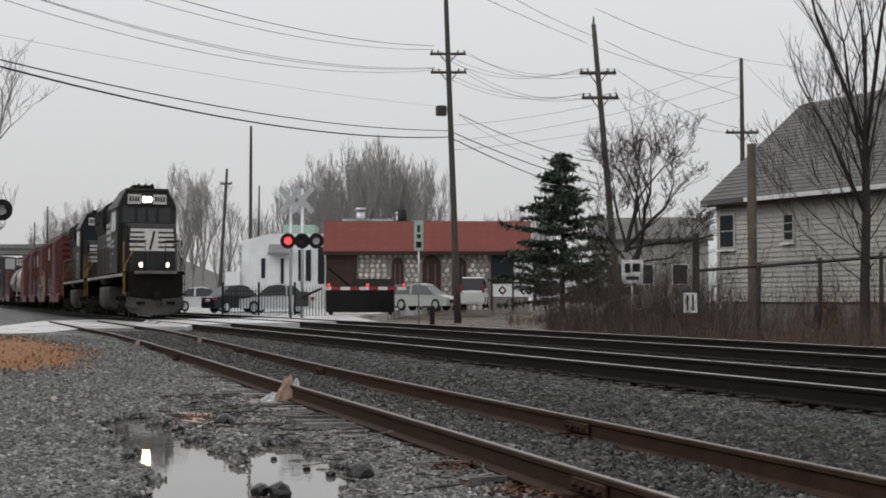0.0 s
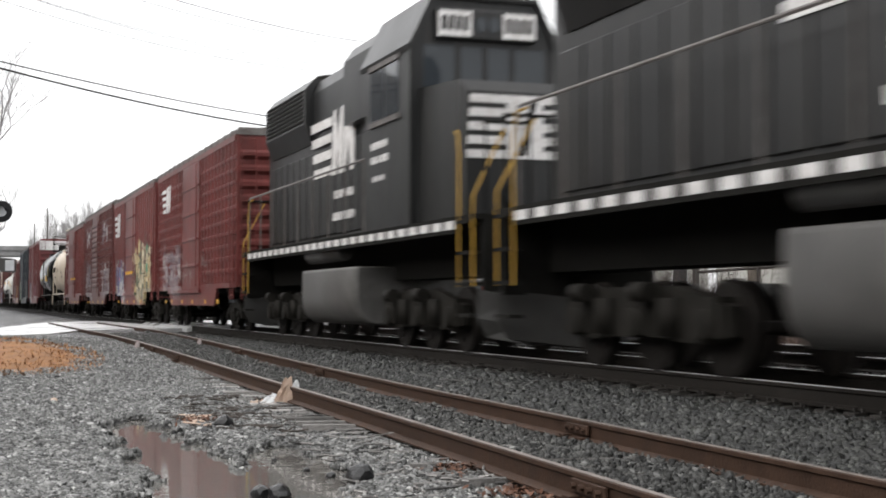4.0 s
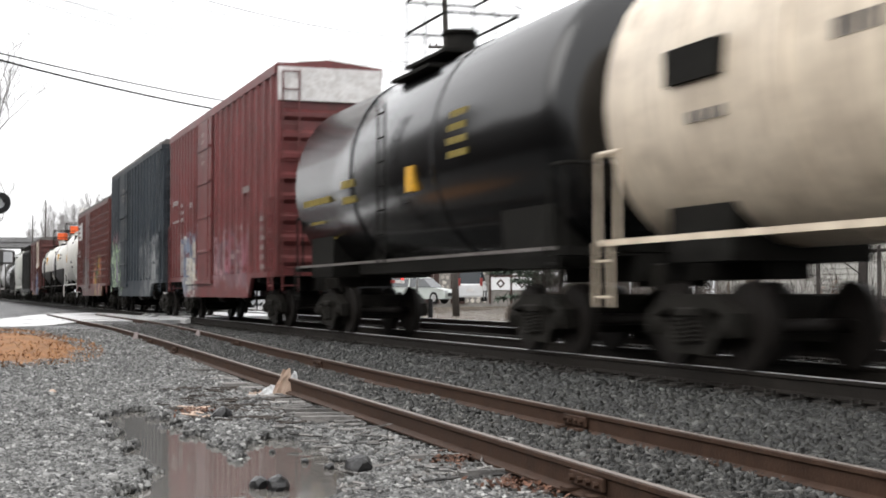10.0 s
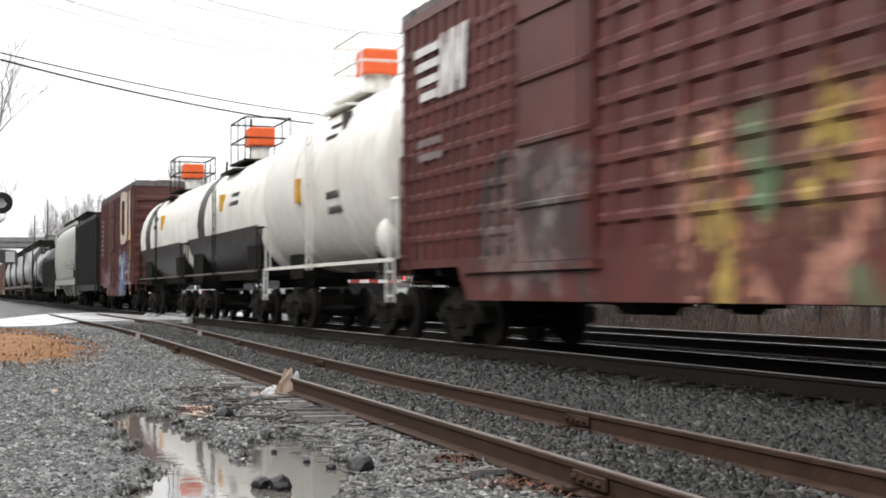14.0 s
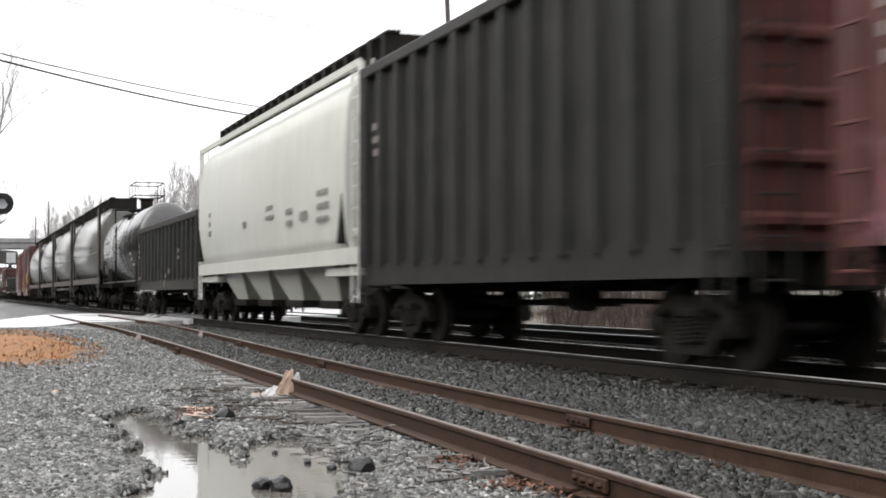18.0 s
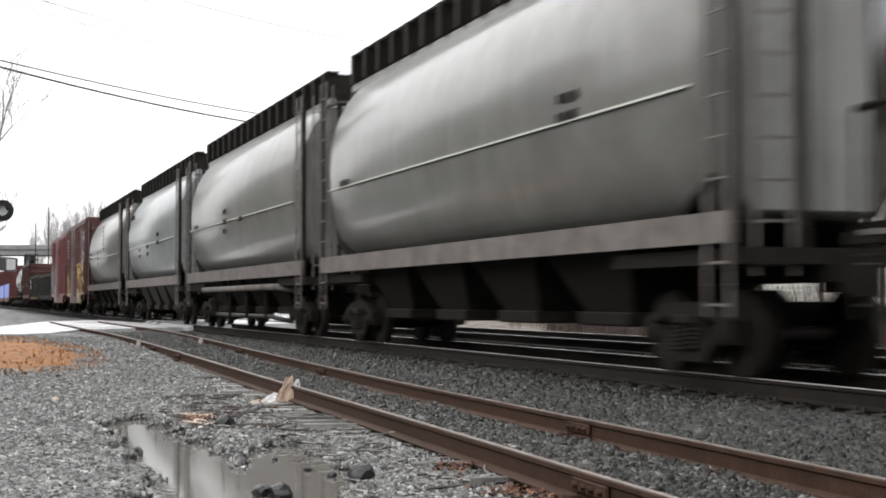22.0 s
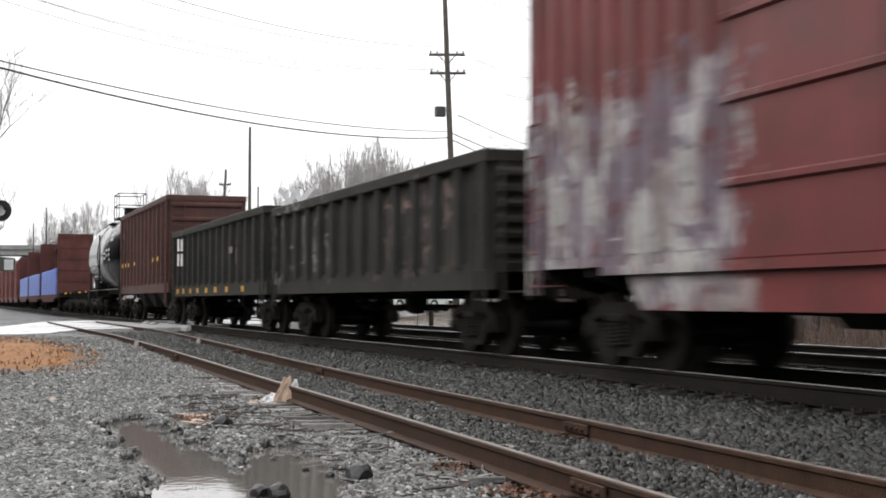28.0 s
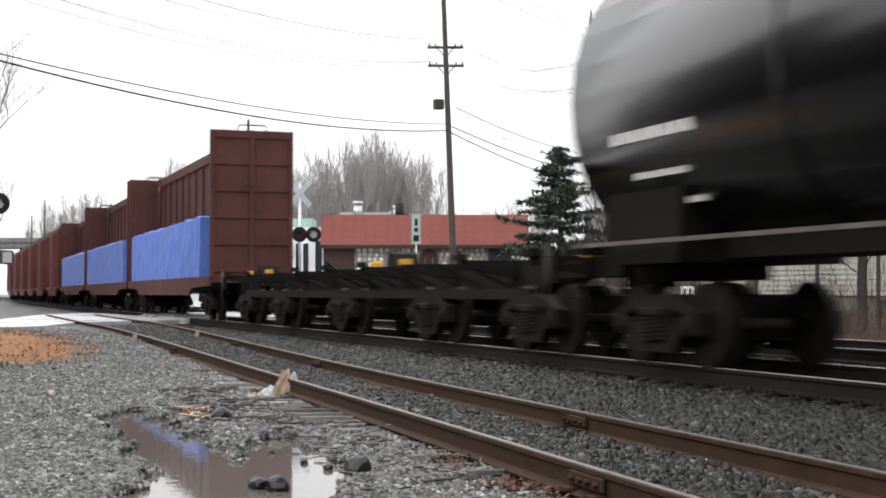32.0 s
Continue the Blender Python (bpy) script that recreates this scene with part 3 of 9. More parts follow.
# ---- loose stones ----
def stones(name, label, count, seed, place, size, tone):
    rs = np.random.RandomState(seed)
    pts = []
    while len(pts) < count:
        p = place(rs)
        if p is not None:
            pts.append(p)
    pts = np.array(pts)
    n = len(pts)
    base = np.array([(x, y, z) for z in (-1, 1) for y in (-1, 1) for x in (-1, 1)], float)
    v = base[None] * (0.62 + 0.6 * rs.rand(n, 8, 1)) + 0.35 * (rs.rand(n, 8, 3) - 0.5)
    v *= (0.5 + 0.7 * rs.rand(n, 1, 3)) * (size * (0.55 + 0.9 * rs.rand(n, 1, 1) ** 2)) * 0.5
    a = rs.rand(n) * 6.283
    b = (rs.rand(n) - 0.5) * 1.6
    ca, sa, cb, sb = np.cos(a)[:, None], np.sin(a)[:, None], np.cos(b)[:, None], np.sin(b)[:, None]
    y2, z2 = v[:, :, 1] * cb - v[:, :, 2] * sb, v[:, :, 1] * sb + v[:, :, 2] * cb
    x3, y3 = v[:, :, 0] * ca - y2 * sa, v[:, :, 0] * sa + y2 * ca
    v = np.stack([x3, y3, z2], 2) + pts[:, None]
    f = np.array(((4, 5, 7, 6), (0, 1, 5, 4), (2, 6, 7, 3), (0, 4, 6, 2), (1, 3, 7, 5)))
    loops = (np.arange(n)[:, None, None] * 8 + f[None]).reshape(-1)
    me = bpy.data.meshes.new(name)
    me.vertices.add(n * 8)
    me.vertices.foreach_set("co", v.reshape(-1))
    me.loops.add(len(loops))
    me.loops.foreach_set("vertex_index", loops.astype(np.int32))
    me.polygons.add(n * 5)
    me.polygons.foreach_set("loop_start", np.arange(n * 5, dtype=np.int32) * 4)
    me.update(calc_edges=True)
    me.materials.append(tone)
    return tagged(new(name, me), label, "gravel", kind="stuff")


def near_spot(rs):
    d = 8.2 + 30 * rs.rand() ** 1.7
    r = d * (rs.rand() * 0.72 - 0.36)
    x, y = floor_at(d, r)
    if y > TRACK_Y - 2.6 or y < -3:
        return None
    p = pond(x, y)
    if p > 0.35 and rs.rand() < 0.88:
        return None
    s = abs(y - side_y(x))
    if side_rail(x, 0) < y < side_rail(x, 1):
        return None
    if s < 1.3 and rs.rand() < (0.74 if y < side_y(x) - 0.7 and x > -19 else 0.04):
        return None
    return x, y, ground_z(x, y) + 0.004


STONE = mat("wet_crushed_stone", (0.222, 0.222, 0.213), 0.36, 0, 0.45, 9, 70, 0.3, island=0.98)
DARK_STONE = mat("dark_wet_ballast", (0.050, 0.051, 0.047), 0.42, 0, 0.45, 9, 70, 0.3, island=0.98, gloss=0.3)
stones("ballast_gravel", "loose wet grey crushed stone", 150000, 3, near_spot, 0.034, STONE)


def bed_spot(rs):
    d = 9 + 36 * rs.rand() ** 1.4
    r = d * (rs.rand() * 0.6 - 0.22)
    x, y = floor_at(d, r)
    if not TRACK_Y - 2.9 < y < TRACK_Y - 0.8 or x > -6 or abs(y - side_y(x)) < 0.86:
        return None
    if y > TRACK_Y - 1.12 and (x + 75) % 0.47 < 0.12 or y > TRACK_Y - 1.12 and (x + 75) % 0.47 > 0.35:
        return None
    return x, y, ground_z(x, y) + 0.015


stones("track_ballast", "clean grey ballast along the main track", 48000, 4, bed_spot, 0.050, DARK_STONE)


def between_spot(rs):
    x = -7.0 - 36 * rs.rand() ** 1.5
    y = side_rail(x, 0) + rs.rand() * (side_rail(x, 1) - side_rail(x, 0))
    if rs.rand() < 0.25 and math.sin(x * 12.566 + 1.0) > 0.3:
        return None
    return x, y, ground_z(x, y) + 0.05 * rs.rand()


SIDE_STONE = mat("dark_grimy_siding_stone", (0.092, 0.092, 0.087), 0.45, 0, 0.45, 9, 70, 0.3, island=0.98, gloss=0.2)
stones("siding_ballast", "grimy dark stone between the siding rails", 42000, 6, between_spot, 0.038, SIDE_STONE)

# ---- the train ----
# Every vehicle is built in life-size metres about its own middle (x ahead, the near side at -y, z from the rail top)
# and then squeezed by TS. A vehicle reaches from e0 to e1 metres behind the eye's foot when the clip starts.
LS = Matrix.Diagonal((K, K, KZ * 1.10, 1))
CARS = []        # (thing, middle, wheelsets)
WHEEL_R = 0.46


def tpart(name, bm, material, parent, label=""):
    return part(name, bm, material, parent, label, TS if parent.name[:6] != "diesel" and not (parent.parent and parent.parent.name[:6] == "diesel") else LS)


def vehicle(name, label, category, e0, e1):
    t = new(name)
    tagged(t, label, category, "vehicles of the freight train")
    t["e0"] = e0
    CARS.append([t, (e0 + e1) / 2, []])
    return t, (e1 - e0) / K


def wheelset_mesh(r):
    bm = bmesh.new()
    for s in (-1, 1):
        y = s * 0.6625
        cyl(bm, (0, y - 0.055, 0), (0, y + 0.055, 0), r, n=24)
        cyl(bm, (0, y - s * 0.055, 0), (0, y - s * 0.085, 0), r + 0.025, n=24)
        cyl(bm, (0, y + s * 0.055, 0), (0, y + s * 0.075, 0), r * 0.42, n=12)
        for i in range(3):
            a = i * 2.094
            box(bm, math.cos(a) * r * 0.62 - 0.04, math.cos(a) * r * 0.62 + 0.04, y + s * 0.05, y + s * 0.064, math.sin(a) * r * 0.62 - 0.04, math.sin(a) * r * 0.62 + 0.04)
    cyl(bm, (0, -0.78, 0), (0, 0.78, 0), 0.08, n=10)
    me = bpy.data.meshes.new("wheelset")
    bm.to_mesh(me)
    bm.free()
    me.materials.append(M["wheel"])
    return me


WHEELSET, LOCO_WHEELSET = wheelset_mesh(WHEEL_R), wheelset_mesh(0.52)


def frame_mesh():
    """A cast side frame: arched top, sagging bottom, columns, spring nest, jaws and bearing ends."""
    bm = bmesh.new()
    base, h = 0.78, 0.43
    prism_y(bm, [(-base - 0.19, h + 0.07), (-base - 0.19, h + 0.17), (-0.46, h + 0.36), (0.46, h + 0.36), (base + 0.19, h + 0.17), (base + 0.19, h + 0.07), (0.42, h + 0.22), (-0.42, h + 0.22)], -0.09, 0.08)
    prism_y(bm, [(-0.64, 0.40), (-0.42, 0.15), (0.42, 0.15), (0.64, 0.40), (0.60, 0.50), (0.34, 0.26), (-0.34, 0.26), (-0.60, 0.50)], -0.09, 0.08)
    for s in (-1, 1):
        box(bm, s * 0.33 - 0.055, s * 0.33 + 0.055, -0.085, 0.08, 0.25, h + 0.24)
        for j in (-0.155, 0.155):
            prism_y(bm, [(s * base + j - 0.04, h - 0.08), (s * base + j + 0.04, h - 0.08), (s * base + j + 0.05, h + 0.10), (s * base + j - 0.05, h + 0.10)], -0.08, 0.08)
        cyl(bm, (s * base, -0.13, h + 0.02), (s * base, 0.06, h + 0.02), 0.115, n=14)
        cyl(bm, (s * base, -0.165, h + 0.02), (s * base, -0.13, h + 0.02), 0.075, n=10)
    for i in (-0.17, 0.0, 0.17):
        for k in range(6):
            z = 0.256 + k * 0.048 + 0.09 * (i + 0.17)
            cyl(bm, (i, -0.09, z), (i, -0.09, z + 0.034), 0.062, n=10)
            cyl(bm, (i, -0.09, z + 0.034), (i, -0.09, z + 0.048), 0.052, n=8, caps=False)
    bevel_box(bm, -0.26, 0.26, -0.16, 0.08, 0.55, 0.655, 0.02)
    bmesh.ops.recalc_face_normals(bm, faces=bm.faces)
    me = bpy.data.meshes.new("side_frame")
    bm.to_mesh(me)
    bm.free()
    me.materials.append(M["truck"])
    return me


def bolster_mesh():
    bm = bmesh.new()
    bevel_box(bm, -0.22, 0.22, -0.86, 0.86, 0.42, 0.80, 0.02)
    cyl(bm, (0, 0, 0.79), (0, 0, 0.92), 0.25, n=12)
    bmesh.ops.recalc_face_normals(bm, faces=bm.faces)
    me = bpy.data.meshes.new("truck")
    bm.to_mesh(me)
    bm.free()
    me.materials.append(M["truck"])
    return me


def beam_mesh():
    bm = bmesh.new()
    prism_x(bm, [(-0.75, 0.31), (0.0, 0.27), (0.75, 0.31), (0.75, 0.41), (-0.75, 0.41)], -0.05, 0.05)
    bmesh.ops.recalc_face_normals(bm, faces=bm.faces)
    me = bpy.data.meshes.new("brake_beam")
    bm.to_mesh(me)
    bm.free()
    me.materials.append(M["truck"])
    return me


SIDE_FRAME, BOLSTER, BRAKE_BEAM = frame_mesh(), bolster_mesh(), beam_mesh()


def child(name, me, parent, loc=(0, 0, 0), rz=0.0):
    o = new(name, me)
    o.parent, o.location, o.rotation_euler = parent, loc, (0, 0, rz)
    return o


def truck(car, x):
    t = child("truck", BOLSTER, car, (x * K, 0, 0))
    child("side_frame", SIDE_FRAME, t, (0, -0.86, 0))
    child("side_frame", SIDE_FRAME, t, (0, 0.86, 0), math.pi)
    for dx in (-0.36, 0.36):
        child("brake_beam", BRAKE_BEAM, t, (dx, 0, 0))
    for dx in (-0.78, 0.78):
        CARS[-1][2].append((child("wheelset", WHEELSET, t, (dx, 0, WHEEL_R)), dx, WHEEL_R))


def coupler_mesh():
    bm = bmesh.new()
    box(bm, -0.5, 0.25, -0.09, 0.09, -0.10, 0.10)
    prism_y(bm, [(0.2, -0.15), (0.42, -0.13), (0.42, 0.13), (0.2, 0.15)], -0.16, 0.16)
    pipe(bm, [(0, 0.25, -0.1), (0.25, 0.28, -0.35), (0.5, 0.2, -0.25)], 0.025)
    bm.transform(TS)
    bmesh.ops.recalc_face_normals(bm, faces=bm.faces)
    me = bpy.data.meshes.new("coupler")
    bm.to_mesh(me)
    bm.free()
    me.materials.append(M["truck"])
    return me


COUPLER = coupler_mesh()


def running_gear(car, L, inset=2.0, reach=0.25):
    truck(car, L / 2 - inset)
    truck(car, -L / 2 + inset)
    child("coupler", COUPLER, car, ((L / 2 + reach) * K - 0.2, 0, 0.86 * KZ))
    child("coupler", COUPLER, car, ((-L / 2 - reach) * K + 0.2, 0, 0.86 * KZ), math.pi)


def ladder(car, x, y, z0, z1, axis, material, w=0.45):
    """Stiles and rungs standing off a side (axis x) or an end (axis y)."""
    a = (w / 2, 0) if axis == "x" else (0, w / 2)
    lad = None
    for s in (-1, 1):
        bm = bmesh.new()
        box(bm, x + s * a[0] - 0.02, x + s * a[0] + 0.02, y + s * a[1] - 0.02, y + s * a[1] + 0.02, z0, z1)
        o = tpart("stile" if lad else "ladder", bm, material, lad or car)
        lad = lad or o
    bm = bmesh.new()
    cyl(bm, (x - a[0], y - a[1], 0), (x + a[0], y + a[1], 0), 0.014, n=5)
    o = tpart("rung", bm, material, lad)
    z = z0 + 0.1
    o.location.z = z * KZ
    while z + 0.36 < z1:
        z += 0.36
        child("rung", o.data, lad, (0, 0, z * KZ))
    return lad


def marks(car, y, rows, material=None, label="worn painted lettering shown as bars"):
    """Lettering too worn to read: bars (x0, x1, z0, z1) on the near side."""
    for x0, x1, z0, z1 in rows:
        n = max(1, int((z1 - z0) / 0.18))
        rnd = random.Random(int(x0 * 50 + z0 * 31))
        for i in range(n):
            a = z0 + (z1 - z0) * i / n
            x = x0 + rnd.uniform(0, 0.1)
            while x < x1 - 0.1 * (i % 3):
                w = min(rnd.uniform(0.10, 0.28), x1 - x)
                bm = bmesh.new()
                box(bm, x, x + w, y - 0.006, y, a, a + (z1 - z0) / n * 0.5)
                tpart("lettering_bar", bm, material or M["stencil"], car, label)
                x += w + rnd.uniform(0.05, 0.12)


def logo(car, y, x0, x1, z0, z1):
    """Two slanted white blocks with stripes running out of them, as on the railway's own cars."""
    m = x0 + (x1 - x0) * 0.50
    w = (x1 - m) / 2
    lean = (z1 - z0) * 0.16
    bm = bmesh.new()
    for k, cut in ((0, 0.30), (1, -0.30)):
        a, b = m + k * w + 0.02, m + (k + 1) * w - 0.05
        mid = (a + b) / 2
        prism_y(bm, [(a, z0), (mid - 0.16 * w + cut * w * 0.3, z0), (mid + 0.02 * w, z0 + (z1 - z0) * 0.46), (mid + 0.16 * w, z0), (b, z0), (b + lean, z1), (mid + 0.26 * w + cut * w * 0.3, z1), (mid + 0.08 * w, z0 + (z1 - z0) * 0.60), (mid - 0.10 * w, z1), (a + lean, z1)], y - 0.006, y)
    for i in range(4):
        a = z0 + (z1 - z0) * i / 4
        box(bm, x0 + 0.12 * (3 - i), m - 0.06 + lean * i / 4, y - 0.006, y, a + 0.03, a + (z1 - z0) / 4 * 0.68)
    tpart("emblem", bm, M["white"], car, "white striped block emblem")


def strips(car, y, xs, z=0.86, w=0.35, h=0.1, material=None):
    for x in xs:
        bm = bmesh.new()
        box(bm, x - w / 2, x + w / 2, y - 0.007, y, z - h / 2, z + h / 2)
        tpart("reflector", bm, material or M["yellow"], car, "yellow reflective strip")


def cross_bearers(car, xs, W, top):
    """Tapered beams under the floor, one part each on a shared mesh."""
    bm = bmesh.new()
    prism_x(bm, [(-W, top - 0.12), (-0.5, top - 0.30), (0.5, top - 0.30), (W, top - 0.12), (W, top - 0.004), (-W, top - 0.004)], -0.06, 0.06)
    bm.transform(TS)
    bmesh.ops.recalc_face_normals(bm, faces=bm.faces)
    me = bpy.data.meshes.new("cross_bearer")
    bm.to_mesh(me)
    bm.free()
    me.materials.append(M["black"])
    for x in xs:
        child("cross_bearer", me, car, (float(x) * K, 0, 0))
    # brake cylinder, levers and rods slung under the middle
    bm = bmesh.new()
    cyl(bm, (1.1, -0.55, 0.66), (1.75, -0.55, 0.66), 0.17, n=12)
    box(bm, 0.9, 2.0, -0.75, -0.35, 0.78, top - 0.15)
    tpart("brake_cylinder", bm, M["truck"], car)
    bm = bmesh.new()
    pipe(bm, [(-4.2, -0.25, 0.60), (-1.4, -0.45, 0.58), (1.1, -0.55, 0.62), (4.2, -0.2, 0.60)], 0.035)
    for x in (-1.4, 1.0):
        box(bm, x - 0.04, x + 0.04, -0.8, 0.3, 0.54, 0.62)
    tpart("brake_rod", bm, M["truck"], car)


def boxcar(label, e0, e1, H, body, ribs="v", rib_n=11, door=(-0.13, 0.13), door_bars=4, sill=(0.60, 1.08), roof=None, end=None, bars=(), logo_at=None, mark=(), strip=(), cap=None, tags=None, inset=2.2, door_kind="panel", lift=None):
    car, L = vehicle("boxcar", label, "boxcar", e0, e1)
    W, h = 1.44, L / 2
    base = 1.05
    lift = (0.05 if roof else 0.0) if lift is None else lift
    H += 0.07
    roof, end = roof or body, end or body
    bm = bmesh.new()
    box(bm, -h, h, -W, W, base, H - 0.12)
    tpart("body", bm, body, car)
    bm = bmesh.new()
    prism_x(bm, [(-W - 0.05, H - 0.13), (W + 0.05, H - 0.13), (W + 0.05, H - 0.07 + lift), (0, H + 0.06 + lift * 0.9), (-W - 0.05, H - 0.07 + lift)], -h - 0.05, h + 0.05)
    n = 14
    for i in range(n):
        x = -h + (i + 0.5) * L / n
        prism_y(bm, [(x - 0.07, H - 0.05 + lift), (x + 0.07, H - 0.05 + lift), (x + 0.04, H + 0.05 + lift), (x - 0.04, H + 0.05 + lift)], -1.3, 1.3)
        if lift:
            prism_y(bm, [(x - 0.06, H - 0.13), (x + 0.06, H - 0.13), (x + 0.05, H - 0.05 + lift), (x - 0.05, H - 0.05 + lift)], -W - 0.075, -W)
    tpart("roof", bm, roof, car)
    d0, d1 = door[0] * L, door[1] * L
    # side sill drops between the trucks
    for s in (-1, 1):
        bm = bmesh.new()
        y0, y1 = sorted((s * (W - 0.06), s * (W + 0.05)))
        prism_y(bm, [(-h, base - 0.02), (-h + 3.2, base - 0.02), (-h + 3.7, sill[0]), (h - 3.7, sill[0]), (h - 3.2, base - 0.02), (h, base - 0.02), (h, sill[1] + 0.06), (-h, sill[1] + 0.06)], y0, y1)
        tpart("side_sill", bm, body, car)
        bm = bmesh.new()
        y0, y1 = sorted((s * W, s * (W + 0.07)))
        box(bm, -h, h, y0, y1, H - 0.26, H - 0.13)
        tpart("top_chord", bm, body, car)
    for s in (-1, 1):
        for side in (0, 1):
            a, b = (-h, d0 - 0.1) if side == 0 else (d1 + 0.1, h)
            count = rib_n if s < 0 else 5
            for i in range(count):
                x = a + (i + 0.5) * (b - a) / count
                w = 0.07 if ribs == "smooth" else 0.085 if ribs == "v" else 0.05
                dep = 0.045 if ribs == "smooth" else 0.085
                bm = bmesh.new()
                y0, y1 = s * W, s * (W + dep)
                loft(bm, [[(x - w * 1.3, y0, z), (x + w * 1.3, y0, z), (x + w * 0.8, y1, z), (x - w * 0.8, y1, z)] for z in (sill[1] + 0.06, H - 0.26)])
                tpart("side_post", bm, body, car)
            if ribs == "grid" and s < 0:
                for i in range(10):
                    z = sill[1] + 0.35 + i * (H - 0.7 - sill[1]) / 10
                    bm = bmesh.new()
                    loft(bm, [[(x, s * W, z - 0.07), (x, s * (W + 0.055), z - 0.03), (x, s * (W + 0.055), z + 0.03), (x, s * W, z + 0.07)] for x in (a, b)])
                    tpart("corrugation", bm, body, car)
    # sliding door on each side
    for s in (-1, 1):
        bm = bmesh.new()
        y0, y1 = sorted((s * (W + 0.02), s * (W + 0.10)))
        bevel_box(bm, d0, d1, y0, y1, sill[1] - 0.05, H - 0.28, 0.015)
        dr = tpart("door", bm, body, car)
        dn = 13 if door_kind == "slats" else door_bars
        for i in range(dn):
            z = sill[1] + 0.25 + (i + 0.5) * (H - 0.55 - sill[1] - 0.25) / dn
            bm = bmesh.new()
            y1 = s * (W + (0.15 if door_kind != "slats" else 0.17))
            w = 0.035 if door_kind != "slats" else 0.07
            loft(bm, [[(x, s * (W + 0.10), z - w * 1.6), (x, y1, z - w), (x, y1, z + w * 0.4), (x, s * (W + 0.10), z + w)] for x in (d0 + 0.04, d1 - 0.04)])
            o = tpart("door_rib", bm, body, dr)
        for x in (d0 + 0.18, d1 - 0.18):
            bm = bmesh.new()
            cyl(bm, (x, s * (W + 0.17), sill[1]), (x, s * (W + 0.17), H - 0.35), 0.02, n=5)
            tpart("lock_rod", bm, body, dr)
        bm = bmesh.new()
        y0, y1 = sorted((s * W, s * (W + 0.14)))
        box(bm, d0 - (d1 - d0) * 0.9, d1 + 0.2, y0, y1, sill[1] - 0.14, sill[1] - 0.05)
        tpart("door_track", bm, body, car)
    # corrugated ends
    for s in (-1, 1):
        for i in range(9):
            z = base + 0.30 + i * (H - base - 0.55) / 9
            bm = bmesh.new()
            loft(bm, [[(s * h, y, z - 0.11), (s * (h + 0.10), y, z - 0.03), (s * (h + 0.10), y, z + 0.05), (s * h, y, z + 0.12)] for y in (-W + 0.08, W - 0.08)])
            tpart("end_rib", bm, end, car)
        for y in (-W + 0.03, W - 0.03):
            bm = bmesh.new()
            box(bm, s * h - 0.04, s * (h) + s * 0.06 + 0.02, y - 0.05, y + 0.05, base, H - 0.14)
            tpart("corner_post", bm, body, car)
    if cap is not None:
        bm = bmesh.new()
        box(bm, h + 0.0, h + 0.112, -W, W, H - 0.80, H - 0.12)
        tpart("end_cap", bm, cap, car, "white painted top of the end wall")
    for x in (h - 0.32, -h + 0.32):
        ladder(car, x, -W - 0.10, 0.75, base + 1.6, "x", body)
    for s in (-1, 1):
        ladder(car, s * (h + 0.15), -W + 0.35, 0.75, H - 0.2, "y", body)
    bm = bmesh.new()
    cyl(bm, (h + 0.22, 0.5, 1.9), (h + 0.26, 0.5, 1.9), 0.28, n=16)
    tpart("brake_wheel", bm, M["truck"], car)
    bm = bmesh.new()
    box(bm, -h - 0.1, h + 0.1, -0.35, 0.35, 0.75, base)
    tpart("underframe", bm, M["black"], car)
    cross_bearers(car, np.arange(-h + 0.5, h, 1.5), W, base)
    bm = bmesh.new()
    cyl(bm, (-1.2, -0.9, 0.66), (0.2, -0.9, 0.66), 0.2, n=10)
    tpart("brake_reservoir", bm, M["truck"], car)
    running_gear(car, L, inset)
    y = -W - 0.095 if ribs != "smooth" else -W - 0.049
    if logo_at:
        logo(car, y, *logo_at)
    marks(car, y, mark)
    strips(car, -W - 0.052, strip, sill[0] + 0.10)
    for x, z, w, hh in bars:
        for q in range(4):
            bm = bmesh.new()
            xa = x - w / 2 + q * w / 4
            box(bm, xa, xa + w / 4 * 0.72, -W - 0.158, -W - 0.09, z - hh / 2, z + hh / 2)
            tpart("warning_strip", bm, M["yellow"], car, "yellow dash across the door")
    return car, L


def ring(x, r, zc, n=28, k=1.0):
    return [(x, r * math.cos(2 * math.pi * i / n), zc + k * r * math.sin(2 * math.pi * i / n)) for i in range(n)]


def barrel(bm, x0, x1, r, zc, dome=0.5, n=28):
    rings = []
    for i in range(7):
        a = i / 6 * math.pi / 2
        rings.append(ring(x0 + dome - dome * math.cos(a), max(0.02, r * math.sin(a)), zc, n))
    for i in range(6, -1, -1):
        a = i / 6 * math.pi / 2
        rings.append(ring(x1 - dome + dome * math.cos(a), max(0.02, r * math.sin(a)), zc, n))
    loft(bm, rings, smooth=True)


